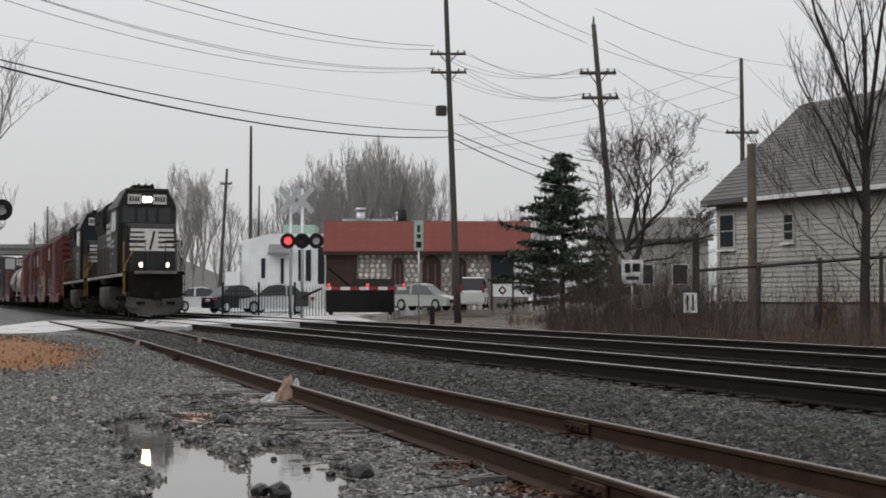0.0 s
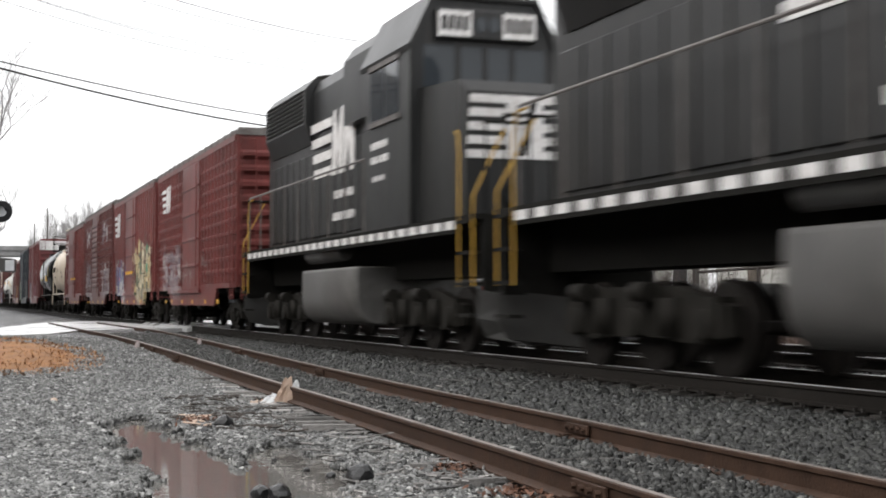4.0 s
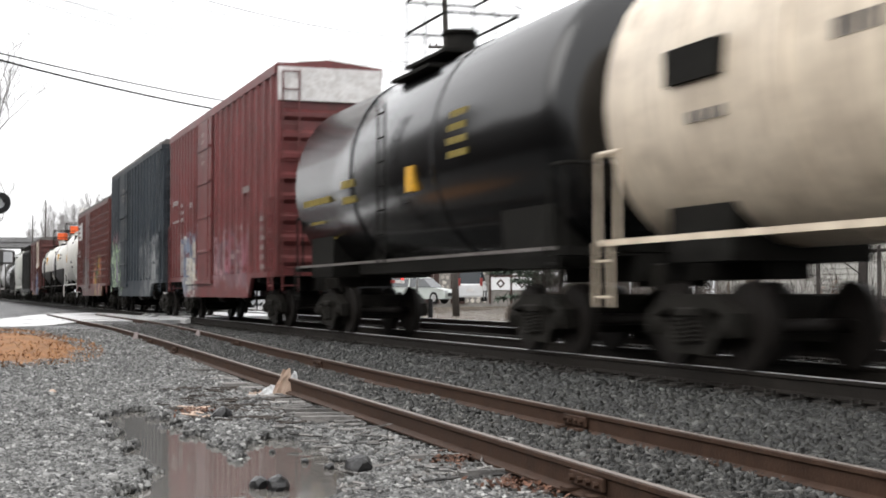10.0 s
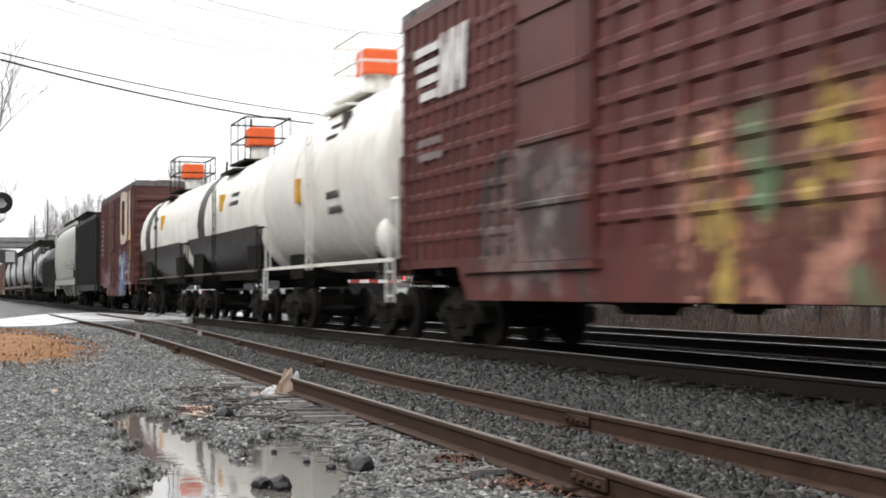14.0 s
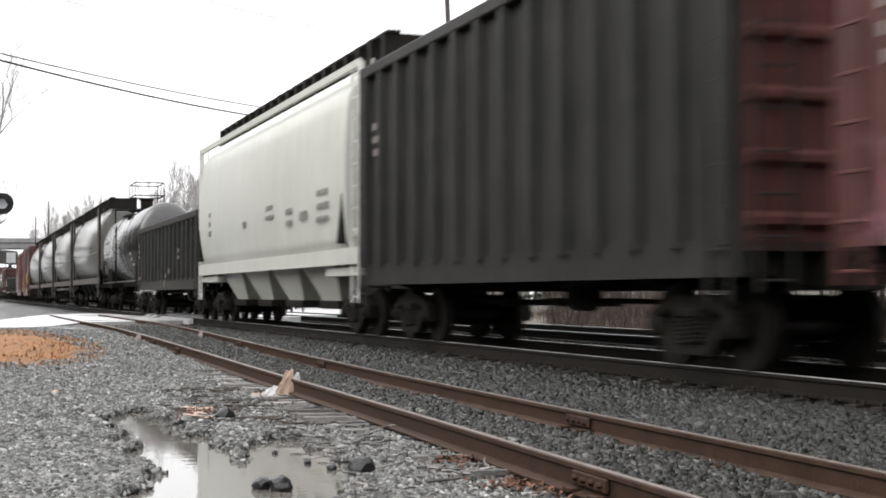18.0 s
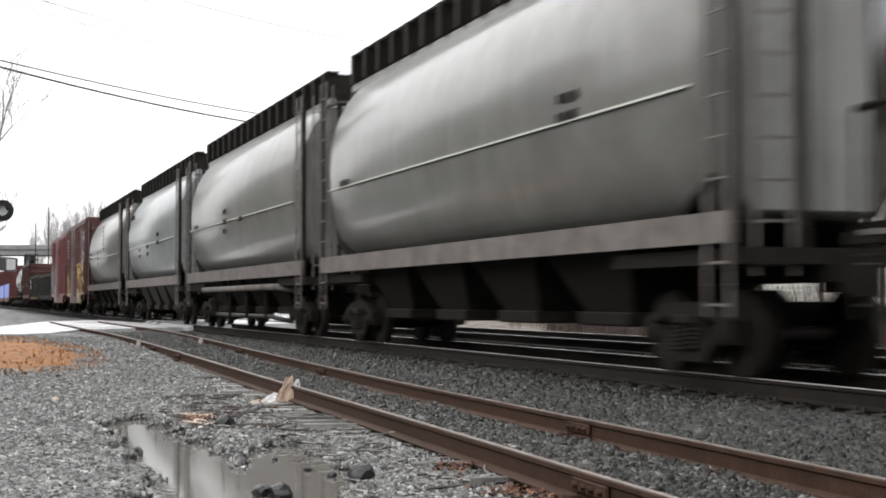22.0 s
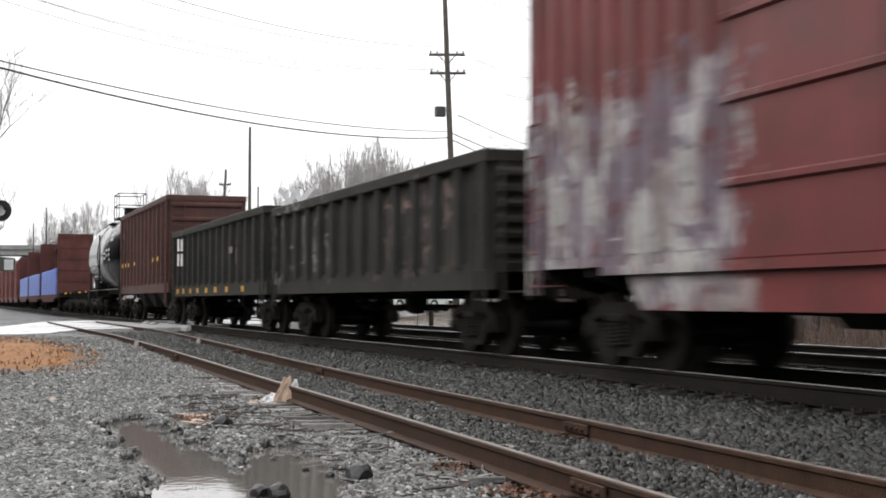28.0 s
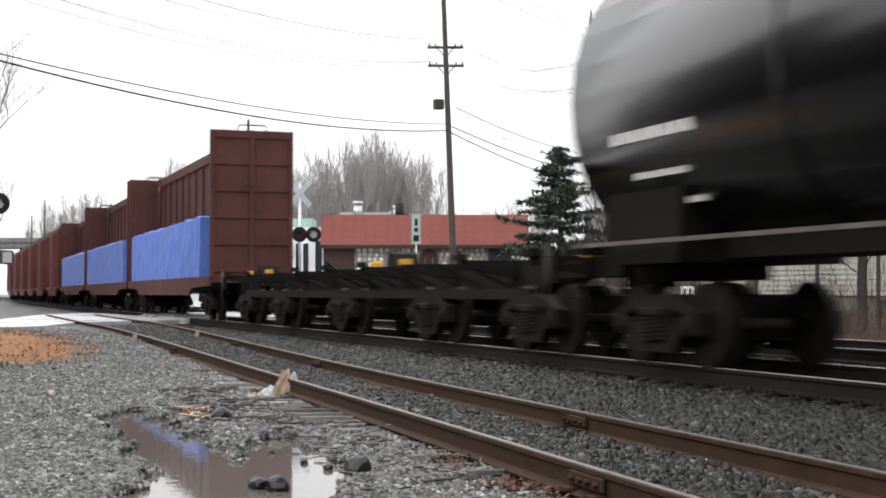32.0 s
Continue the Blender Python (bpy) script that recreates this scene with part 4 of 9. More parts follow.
def tank_car(label, e0, e1, r, body, rail_mat, bands=(), cage=2.5, flag=False, placards=(), mark=(), mark_mat=None, low=None, ball=None):
    car, L = vehicle("tank_car", label, "tank car", e0, e1)
    h, zc = L / 2, 1.10 + r
    bm = bmesh.new()
    barrel(bm, -h + 0.06, h - 0.16, r, zc, 0.44)
    tpart("tank", bm, body, car)
    for x, w, m in bands:
        bm = bmesh.new()
        loft(bm, [ring(x - w / 2, r + 0.006, zc), ring(x + w / 2, r + 0.006, zc)], cap=False, smooth=True)
        tpart("painted_band", bm, m, car)
    for x in (-h * 0.33, h * 0.33):
        bm = bmesh.new()
        loft(bm, [ring(x - 0.03, r + 0.018, zc), ring(x + 0.03, r + 0.018, zc)], smooth=True)
        tpart("jacket_seam", bm, body, car)
    if low is not None:
        bm = bmesh.new()
        n = 28
        a0, a1 = math.radians(180 + 14), math.radians(360 - 14)
        prof = [(r * 1.012 * math.cos(a0 + (a1 - a0) * i / n), zc + r * 1.012 * math.sin(a0 + (a1 - a0) * i / n)) for i in range(n + 1)]
        loft(bm, [[(x, y, z) for y, z in prof] for x in (-h + 0.55, h - 0.65)], close=False, cap=False, smooth=True)
        tpart("painted_belly", bm, low, car, "black painted lower half")
    # stub sills, deck edge and saddles
    for s in (-1, 1):
        bm = bmesh.new()
        box(bm, min(s * h, s * (h - 2.6)), max(s * h, s * (h - 2.6)), -0.32, 0.32, 0.82, 1.16)
        tpart("stub_sill", bm, M["black"], car)
        bm = bmesh.new()
        box(bm, min(s * h, s * (h - 0.75)), max(s * h, s * (h - 0.75)), -1.45, 1.45, 1.10, 1.19)
        tpart("end_deck", bm, M["black"], car)
        bm = bmesh.new()
        wide, reach = (1.22, 0.9) if rail_mat is M["black"] else (1.0, 1.4)
        prism_y(bm, [(s * (h - 2.9), 0.98), (s * (h - reach), 0.98), (s * (h - reach), 1.9), (s * (h - 3.1), 1.9)], -wide, wide)
        tpart("saddle", bm, M["black"], car)
        bm = bmesh.new()
        pts = [(s * (h - 0.1), -1.4, 1.2), (s * (h - 0.1), -1.4, 2.1), (s * (h - 0.7), -1.4, 2.1), (s * (h - 0.7), -1.4, 1.2)]
        pipe(bm, pts, 0.025)
        pipe(bm, [(s * (h - 0.1), -1.4, 2.1), (s * (h - 0.1), 1.4, 2.1), (s * (h - 0.1), 1.4, 1.2)], 0.025)
        tpart("end_rail", bm, rail_mat, car)
        ladder(car, s * (h - 0.4), -1.47, 0.55, 1.2, "x", rail_mat)
    for s in (-1, 1):
        bm = bmesh.new()
        box(bm, -h + 0.3, h - 0.3, s * 1.44 - 0.025, s * 1.44 + 0.025, 1.16, 1.20 if rail_mat is M["black"] else 1.22)
        # black rails drawn grey: the sky's gleam on wet steel is in the colour
        tpart("side_rail", bm, M["roof"] if rail_mat is M["black"] else rail_mat, car)
    # added black box that fills the gap below the tank with dark
    if rail_mat is M["black"]:
        bm = bmesh.new()
        box(bm, -h + 3.1, h - 3.1, -0.62, 0.62, 1.02, zc - r * 0.8)
        tpart("belly_sill", bm, M["black"], car, "black box added to fill the dark gap under the tank")
    # ladder up the side and the top platform with its cage
    ladder(car, 0.0, -r - 0.12, 1.1, zc + r * 0.55, "x", rail_mat)
    top = zc + r
    bm = bmesh.new()
    box(bm, -cage / 2 - 0.05, cage / 2 + 0.05, -0.78, 0.78, top - 0.02, top + 0.03)
    box(bm, -cage / 2, cage / 2, -1.1, -0.75, top - 0.25, top - 0.2)
    tpart("platform", bm, rail_mat, car)
    for z in (0.55, 1.05):
        bm = bmesh.new()
        pipe(bm, [(-cage / 2, -0.75, top + z), (cage / 2, -0.75, top + z), (cage / 2, 0.75, top + z), (-cage / 2, 0.75, top + z), (-cage / 2, -0.75, top + z)], 0.022)
        tpart("cage_rail", bm, rail_mat, car)
    for x in (-cage / 2, 0, cage / 2):
        for y in (-0.75, 0.75):
            bm = bmesh.new()
            cyl(bm, (x, y, top), (x, y, top + 1.05), 0.022, n=5)
            tpart("cage_post", bm, rail_mat, car)
    bm = bmesh.new()
    cyl(bm, (0, 0, top - 0.1), (0, 0, top + 0.40), 0.32, n=16)
    cyl(bm, (0, 0, top + 0.40), (0, 0, top + 0.46), 0.37, n=16)
    tpart("manway", bm, M["black"] if rail_mat is M["black"] and not flag else body, car)
    if flag:
        bm = bmesh.new()
        bevel_box(bm, -0.42, 0.42, -0.42, 0.42, top + 0.42, top + 0.88, 0.03)
        tpart("valve_cover", bm, M["orange"], car, "bright orange valve cover")
    if ball is not None:
        bm = bmesh.new()
        bmesh.ops.create_uvsphere(bm, u_segments=16, v_segments=10, radius=0.34)
        bmesh.ops.translate(bm, vec=(ball, -1.15, 1.55), verts=bm.verts)
        for f in bm.faces:
            f.smooth = True
        tpart("valve_housing", bm, body, car, "round white valve housing")
    for x, z, w, hh, m in placards:
        bm = bmesh.new()
        d = math.sqrt(max(0.01, r * r - (z - zc) ** 2))
        box(bm, x - w / 2, x + w / 2, -d - 0.07, -d + 0.1, z - hh / 2, z + hh / 2)
        tpart("placard", bm, m, car)
    for x0, x1, z0, z1 in mark:
        n = max(1, int((z1 - z0) / 0.17))
        rnd = random.Random(int(x0 * 50 + z0 * 31))
        for i in range(n):
            z = z0 + (z1 - z0) * (i + 0.5) / n
            d = math.sqrt(max(0.01, r * r - (z - zc) ** 2))
            x = x0 + rnd.uniform(0, 0.1)
            while x < x1 - 0.1 * (i % 3):
                w = min(rnd.uniform(0.10, 0.24), x1 - x)
                bm = bmesh.new()
                box(bm, x, x + w, -d - 0.012, -d + 0.1, z - (z1 - z0) / n * 0.25, z + (z1 - z0) / n * 0.25)
                tpart("lettering_bar", bm, mark_mat or M["white"], car, "worn painted lettering shown as bars")
                x += w + rnd.uniform(0.05, 0.10)
    running_gear(car, L, 2.0)
    return car, L


def covered_hopper(label, e0, e1, H, body, sill_mat, curved=True, mark=(), mark_mat=None, pipes=False):
    car, L = vehicle("covered_hopper", label, "hopper car", e0, e1)
    h, W = L / 2, 1.56
    base = 1.42
    if curved:
        prof = []
        for i in range(13):
            a = math.radians(-68 + i * 136 / 12)
            prof.append((-1.52 * math.cos(a) ** (0.55 if a < 0 else 0.9), (base + H - 0.35) / 2 + (H - 0.35 - base) / 2 * math.sin(a) / math.sin(math.radians(68))))
        prof += [(-y, z) for y, z in prof[::-1]]
        rings = []
        for x, k in ((-h + 0.7, 0.80), (-h + 0.82, 0.93), (-h + 1.1, 1.0), (h - 1.1, 1.0), (h - 0.82, 0.93), (h - 0.7, 0.80)):
            mid = (base + H - 0.35) / 2
            rings.append([(x, y * (0.5 + k / 2), mid + (z - mid) * (0.75 + 0.25 * k)) for y, z in prof])
        bm = bmesh.new()
        loft(bm, rings, smooth=True)
    else:
        prof = []
        for i in range(13):
            u = i / 12
            prof.append((-W + 0.17 * (2 * u - 0.85) ** 2 + (0.5 * max(0, u - 0.84) / 0.16), base + (H - 0.22 - base) * u))
        prof += [(-y, z) for y, z in prof[::-1]]
        bm = bmesh.new()
        loft(bm, [[(x + (0.10 if x < 0 else -0.10) * (z < base + 0.6), y * k, z) for y, z in prof] for x, k in ((-h + 0.25, 0.975), (-h + 0.31, 1.0), (h - 1.16, 1.0), (h - 1.1, 0.975))], smooth=True)
    tpart("body", bm, body, car)
    # roof walk on brackets
    for y in (-0.75, 0.45):
        for i in range(3):
            bm = bmesh.new()
            box(bm, -h + 0.35, h - 0.35, y + i * 0.11, y + i * 0.11 + 0.07, H + 0.20, H + 0.24)
            tpart("roof_walk_strip", bm, M["truck"], car, "grated roof walkway strip")
    nb = int(L / 1.05)
    for i in range(nb):
        x = -h + 0.5 + i * (L - 1.0) / (nb - 1)
        bm = bmesh.new()
        box(bm, x - 0.12, x + 0.12, -0.85, -0.80, H - 0.30, H + 0.20)
        box(bm, x - 0.03, x + 0.03, -0.8, 0.8, H - 0.30, H + 0.20)
        tpart("walk_bracket", bm, M["truck"], car)
    bm = bmesh.new()
    box(bm, -h + 0.9, h - 0.9, -0.42, 0.42, H - 0.3, H - 0.06)
    tpart("hatch_trough", bm, body, car)
    for s in (-1, 1):
        bm = bmesh.new()
        y0, y1 = sorted((s * 1.42, s * 1.52))
        box(bm, -h + 0.1, h - 0.1, y0, y1, base - 0.24, base + 0.03)
        tpart("side_sill", bm, sill_mat, car)
        bm = bmesh.new()
        y0, y1 = sorted((s * (0.60 if curved else 1.40), s * (0.74 if curved else 1.50)))
        box(bm, -h + 0.15, h - 0.15, y0, y1, H - 0.42, H - 0.30)
        tpart("roof_rail", bm, body, car)
    if curved:
        bm = bmesh.new()
        box(bm, -h + 1.0, h - 1.0, -1.535, -1.5, (base + H) / 2 - 0.55, (base + H) / 2 - 0.525)
        tpart("side_seam", bm, M["hop_white"], car, "thin pale welded seam along the side")
    for s in (-1, 1):
        # slope sheet, end posts and ladders; rounded cars have the end shade as colour
        bm = bmesh.new()
        prism_y(bm, [(s * (h - 0.9), base + 0.4), (s * (h - 0.85), base + 0.35), (s * (h - 2.6), 1.0), (s * (h - 2.7), 1.05)], -1.3, 1.3)
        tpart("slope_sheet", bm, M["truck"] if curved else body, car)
        for y in (-1.42, -0.5, 0.5, 1.42):
            bm = bmesh.new()
            box(bm, s * (h - 0.15) - 0.05, s * (h - 0.15) + 0.05, y - 0.05, y + 0.05, 1.1, H - 0.35)
            tpart("end_post", bm, sill_mat if not curved else M["truck"], car)
        bm = bmesh.new()
        box(bm, min(s * h, s * (h - 3.3)), max(s * h, s * (h - 3.3)), -1.40, 1.40, 1.00, 1.14)
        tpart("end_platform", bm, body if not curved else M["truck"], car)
        ladder(car, s * (h - 0.35), -1.5, 0.55, H - 0.3, "x", M["white"] if not curved else M["roof"], 0.5)
        ladder(car, s * (h - 0.05), -0.95, 0.9, H - 0.3, "y", sill_mat if not curved else M["roof"], 0.5)
    # discharge chutes; on rounded cars the shade below is in their colour
    n = 4
    for i in range(n):
        x = -h + 2.9 + (i + 0.5) * (L - 5.8) / n
        bm = bmesh.new()
        w = (L - 5.8) / n / 2
        loft(bm, [[(x - w, -1.35, base), (x + w, -1.35, base), (x + w, 1.35, base), (x - w, 1.35, base)],
                  [(x - w * 0.45, -0.85, 0.56), (x + w * 0.45, -0.85, 0.56), (x + w * 0.45, 0.85, 0.56), (x - w * 0.45, 0.85, 0.56)]])
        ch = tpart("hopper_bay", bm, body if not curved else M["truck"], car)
        bm = bmesh.new()
        bevel_box(bm, x - w * 0.5, x + w * 0.5, -0.95, 0.95, 0.42, 0.57, 0.02)
        tpart("outlet_gate", bm, M["truck"], ch)
    if pipes:
        for z, y, rad, end_, paint in ((0.98, -1.40, 0.07, 3.1, M["sill_grey"]), (0.36, -1.25, 0.05, 4.6, M["grey"])):
            bm = bmesh.new()
            pipe(bm, [(-h + end_ - 0.4, y + 0.5, z - 0.1), (-h + end_, y, z), (h - end_, y, z), (h - end_ + 0.4, y + 0.5, z - 0.1)], rad, 10)
            tpart("unloading_pipe", bm, paint, car, "long grey unloading pipe")
        for x in (-h * 0.45, -h * 0.15, h * 0.15, h * 0.45):
            bm = bmesh.new()
            box(bm, x - 0.03, x + 0.03, -1.38, -1.30, 0.30, 1.2)
            tpart("pipe_hanger", bm, M["truck"], car)
    if not curved:
        # solid black triangles painted in for the shade inside the end openings
        for s in (-1, 1):
            x0 = -h + 0.38 if s < 0 else h - 1.25
            bm = bmesh.new()
            prism_y(bm, [(x0, base + 0.12), (x0 - s * 0.42, base + 0.12), (x0, base + 0.95)], -W - 0.012, -W + 0.1)
            tpart("end_opening", bm, M["black"], car, "black plate standing for the shade inside the end opening")
    marks(car, -W - 0.004 if not curved else -1.54, mark, mark_mat)
    bm = bmesh.new()
    box(bm, -h, h, -0.3, 0.3, 0.85, 1.1)
    tpart("centre_sill", bm, M["black"], car)
    running_gear(car, L, 1.9)
    return car, L


def open_car(name, label, e0, e1, H, body, posts=15, base=1.05, hopper=False, mark=(), strip=(), strip_z=None, hw=1.40, end=None, post=None):
    end = end or body
    ribs = post or body
    car, L = vehicle(name, label, "gondola" if name == "gondola" else "hopper car", e0, e1)
    h, W, t = L / 2, hw, 0.05
    for s in (-1, 1):
        bm = bmesh.new()
        y0, y1 = sorted((s * W, s * (W - t)))
        box(bm, -h, h, y0, y1, base, H)
        tpart("side_wall", bm, body, car)
        bm = bmesh.new()
        y0, y1 = sorted((s * (W - 0.08), s * (W + 0.16)))
        bevel_box(bm, -h - 0.02, h + 0.02, y0, y1, H - 0.12, H + 0.05, 0.02)
        tpart("top_chord", bm, body, car)
        bm = bmesh.new()
        y0, y1 = sorted((s * (W - 0.05), s * (W + 0.06)))
        box(bm, -h, h, y0, y1, base - 0.22, base + 0.10)
        tpart("side_sill", bm, body, car)
        for i in range(posts):
            x = -h + 0.25 + i * (L - 0.5) / (posts - 1)
            bm = bmesh.new()
            loft(bm, [[(x - 0.13, s * W, z), (x + 0.13, s * W, z), (x + 0.085, s * (W + 0.15), z), (x - 0.085, s * (W + 0.15), z)] for z in (base + 0.05, H - 0.12)])
            tpart("side_post", bm, ribs, car)
        bm = bmesh.new()
        x0, x1 = sorted((s * h, s * (h - t)))
        box(bm, x0, x1, -W, W, base, H)
        box(bm, x0 - 0.03, x1 + 0.03, -W, W, H - 0.10, H + 0.045)
        tpart("end_wall", bm, end, car)
        for i in range(6):
            z = base + 0.25 + i * (H - base - 0.5) / 5
            bm = bmesh.new()
            loft(bm, [[(s * h, y, z - 0.08), (s * (h + 0.09), y, z - 0.03), (s * (h + 0.09), y, z + 0.03), (s * h, y, z + 0.08)] for y in (-W + 0.05, W - 0.05)])
            tpart("end_rib", bm, end, car)
        ladder(car, s * (h - 0.3), -W - 0.14, 0.6, H - 0.1, "x", body)
        ladder(car, s * (h + 0.12), -W + 0.35, 0.7, H - 0.1, "y", body)
    bm = bmesh.new()
    box(bm, -h, h, -W + t, W - t, base, base + 0.08)
    tpart("floor_plate", bm, body, car)
    bm = bmesh.new()
    box(bm, -h - 0.1, h + 0.1, -0.35, 0.35, 0.72, base)
    tpart("underframe", bm, M["black"], car)
    cross_bearers(car, np.arange(-h + 0.6, h, 1.6), W, base)
    if hopper:
        n = 3
        for i in range(n):
            x = -h + 3.0 + (i + 0.5) * (L - 6.0) / n
            w = (L - 6.0) / n / 2
            bm = bmesh.new()
            loft(bm, [[(x - w, -1.3, base), (x + w, -1.3, base), (x + w, 1.3, base), (x - w, 1.3, base)], [(x - 0.3, -0.9, 0.5), (x + 0.3, -0.9, 0.5), (x + 0.3, 0.9, 0.5), (x - 0.3, 0.9, 0.5)]])
            tpart("hopper_bay", bm, M["black"], car)
    marks(car, -W - 0.152, mark)
    strips(car, -W - 0.065 if strip_z is None else -W - 0.152, strip, strip_z or base - 0.08, 0.36, 0.13)
    running_gear(car, L, 1.9)
    return car, L


def centre_beam(label, e0, e1, H, loads):
    car, L = vehicle("centre_beam_flatcar", label, "flatcar", e0, e1)
    h, W = L / 2, 1.42
    bm = bmesh.new()
    box(bm, -h, h, -W, W, 0.98, 1.12)
    tpart("deck", bm, M["bulk"], car)
    for s in (-1, 1):
        bm = bmesh.new()
        prism_y(bm, [(-h, 0.9), (-h + 3.4, 0.86), (-h + 4.2, 0.66), (h - 4.2, 0.66), (h - 3.4, 0.86), (h, 0.9), (h, 1.14), (-h, 1.14)], *sorted((s * (W - 0.05), s * (W + 0.04))))
        tpart("side_sill", bm, M["bulk"], car)
        # end bulkhead with its frame, ribs and cap rail
        x0, x1 = sorted((s * h, s * (h - 0.14)))
        bm = bmesh.new()
        box(bm, x0, x1, -W, W, 1.12, H)
        bk = tpart("bulkhead", bm, M["bulk"], car)
        for y in (-W + 0.07, 0.0, W - 0.07):
            bm = bmesh.new()
            box(bm, s * h - 0.06, s * h + 0.06, y - 0.07, y + 0.07, 1.12, H)
            tpart("bulkhead_post", bm, M["bulk"], bk)
        for i in range(6):
            z = 1.3 + i * (H - 1.45) / 5
            bm = bmesh.new()
            box(bm, s * h - 0.05, s * h + 0.05, -W, W, z - 0.05, z + 0.06)
            tpart("bulkhead_rib", bm, M["bulk"], bk)
        bm = bmesh.new()
        x0, x1 = sorted((s * (h + 0.02), s * (h - 1.9)))
        prism_y(bm, [(s * h, 1.12), (s * h, H), (s * (h - 1.45), H), (s * (h - 1.45), H - 0.5), (s * (h - 0.75), 1.12)], -0.12, 0.12)
        tpart("gusset", bm, M["bulk"], car)
        bm = bmesh.new()
        pipe(bm, [(s * (h + 0.05), -0.5, H), (s * (h + 0.05), -0.45, H + 0.13), (s * (h + 0.05), 0.45, H + 0.13), (s * (h + 0.05), 0.5, H)], 0.02)
        tpart("grab_iron", bm, M["bulk"], car)
    # the beam down the middle
    bm = bmesh.new()
    box(bm, -h, h, -0.10, 0.10, H - 0.32, H - 0.04)
    tpart("top_beam", bm, M["bulk"], car)
    n = 13
    for i in range(n):
        x = -h + 0.8 + i * (L - 1.6) / (n - 1)
        bm = bmesh.new()
        box(bm, x - 0.08, x + 0.08, -0.09, 0.09, 1.1, H - 0.3)
        tpart("upright", bm, M["bulk"], car)
    bm = bmesh.new()
    box(bm, -h, h, -0.02, 0.02, 1.12, H - 0.3)
    tpart("centre_web", bm, M["bulk"], car)
    if loads:
        for s in (-1, 1):
            x = -h + 0.6
            while x + 2.4 < h - 0.3:
                w = 2.45
                bm = bmesh.new()
                nx, nz = 10, 8
                rings = []
                rnd = random.Random(int(x * 100) + int(e0))
                z1 = 2.72
                for i in range(nx + 1):
                    px = x + w * i / nx
                    sag = rnd.uniform(-0.05, 0.05)
                    prof = []
                    for j in range(nz + 1):
                        z = 1.14 + (z1 + sag - 1.14) * j / nz
                        bul = 0.035 * noise.noise((px * 2.1, z * 2.4, e0))
                        prof.append((px, s * (W - 0.05 + bul), z))
                    prof += [(px, s * 0.14, z1 + sag), (px, s * 0.14, 1.14)]
                    rings.append(prof)
                loft(bm, rings, smooth=False)
                tpart("lumber_pack", bm, M["wrap"], car, "lumber pack in creased blue wrap")
                x += w + 0.02
    bm = bmesh.new()
    box(bm, -h - 0.1, h + 0.1, -0.35, 0.35, 0.7, 0.98)
    tpart("underframe", bm, M["black"], car)
    marks(car, -0.135, [(h - 1.35, h - 0.75, H - 0.45, H - 0.15), (-h + 0.7, -h + 1.35, H - 0.45, H - 0.15)])
    running_gear(car, L, 2.4)
    return car, L


def skeleton_flat(label, e0, e1):
    car, L = vehicle("skeleton_flatcar", label, "flatcar", e0, e1)
    h = L / 2
    bm = bmesh.new()
    prism_y(bm, [(-h, 0.88), (-h + 2.6, 0.88), (-h + 3.4, 0.62), (-0.8, 0.62), (-0.5, 0.82), (0.5, 0.82), (0.8, 0.62), (h - 3.4, 0.62), (h - 2.6, 0.88), (h, 0.88), (h, 1.10), (-h, 1.10)], -0.38, 0.38)
    tpart("spine", bm, M["black"], car)
    for i in range(9):
        x = -h + 1.0 + i * (L - 2.0) / 8
        bm = bmesh.new()
        prism_x(bm, [(-1.42, 1.02), (-0.4, 0.9), (0.4, 0.9), (1.42, 1.02), (1.42, 1.12), (-1.42, 1.12)], x - 0.12, x + 0.12)
        tpart("cross_arm", bm, M["black"], car)
        bm = bmesh.new()
        box(bm, x - 0.2, x + 0.2, -1.5, -1.36, 1.11, 1.19)
        tpart("container_pedestal", bm, M["yellow"] if i in (2, 6) else M["black"], car)
    for x in (-h + 0.5, h - 0.5, 1.5):
        bm = bmesh.new()
        prism_y(bm, [(x - 0.35, 1.10), (x + 0.35, 1.10), (x + 0.18, 1.36), (x - 0.12, 1.40)], -0.3, 0.3)
        tpart("hitch_stand", bm, M["truck"], car)
        bm = bmesh.new()
        bevel_box(bm, x - 0.22, x + 0.08, -0.7, -0.5, 1.10, 1.24, 0.03)
        tpart("yellow_lock", bm, M["yellow"], car)
    for s in (-1, 1):
        bm = bmesh.new()
        for x in (-h + 0.25, h - 0.25):
            box(bm, x - 0.25, x + 0.25, s * 1.4 - 0.05, s * 1.4 + 0.05, 0.8, 1.10)
        tpart("end_step", bm, M["black"], car)
        for x in np.arange(-h + 4.0, h - 3.9, 1.3):
            bm = bmesh.new()
            prism_x(bm, [(s * 0.38, 0.8), (s * 0.45, 0.8), (s * 1.3, 1.08), (s * 1.2, 1.08)], x - 0.05, x + 0.05)
            tpart("gusset", bm, M["black"], car)
        bm = bmesh.new()
        box(bm, -h + 2.0, h - 2.0, s * 0.95 - 0.08, s * 0.95 + 0.08, 0.62, 0.75)
        tpart("brake_pipe", bm, M["truck"], car)
    for x in (-h + 0.25, h - 0.25):
        bm = bmesh.new()
        cyl(bm, (x, -1.45, 0.5), (x, -1.45, 1.25), 0.03, n=8)
        tpart("grab_post", bm, M["grey"], car)
    running_gear(car, L, 1.9)
    truck(car, 0.0)
    truck(car, -h * 0.48)
    truck(car, h * 0.48)
    return car, L


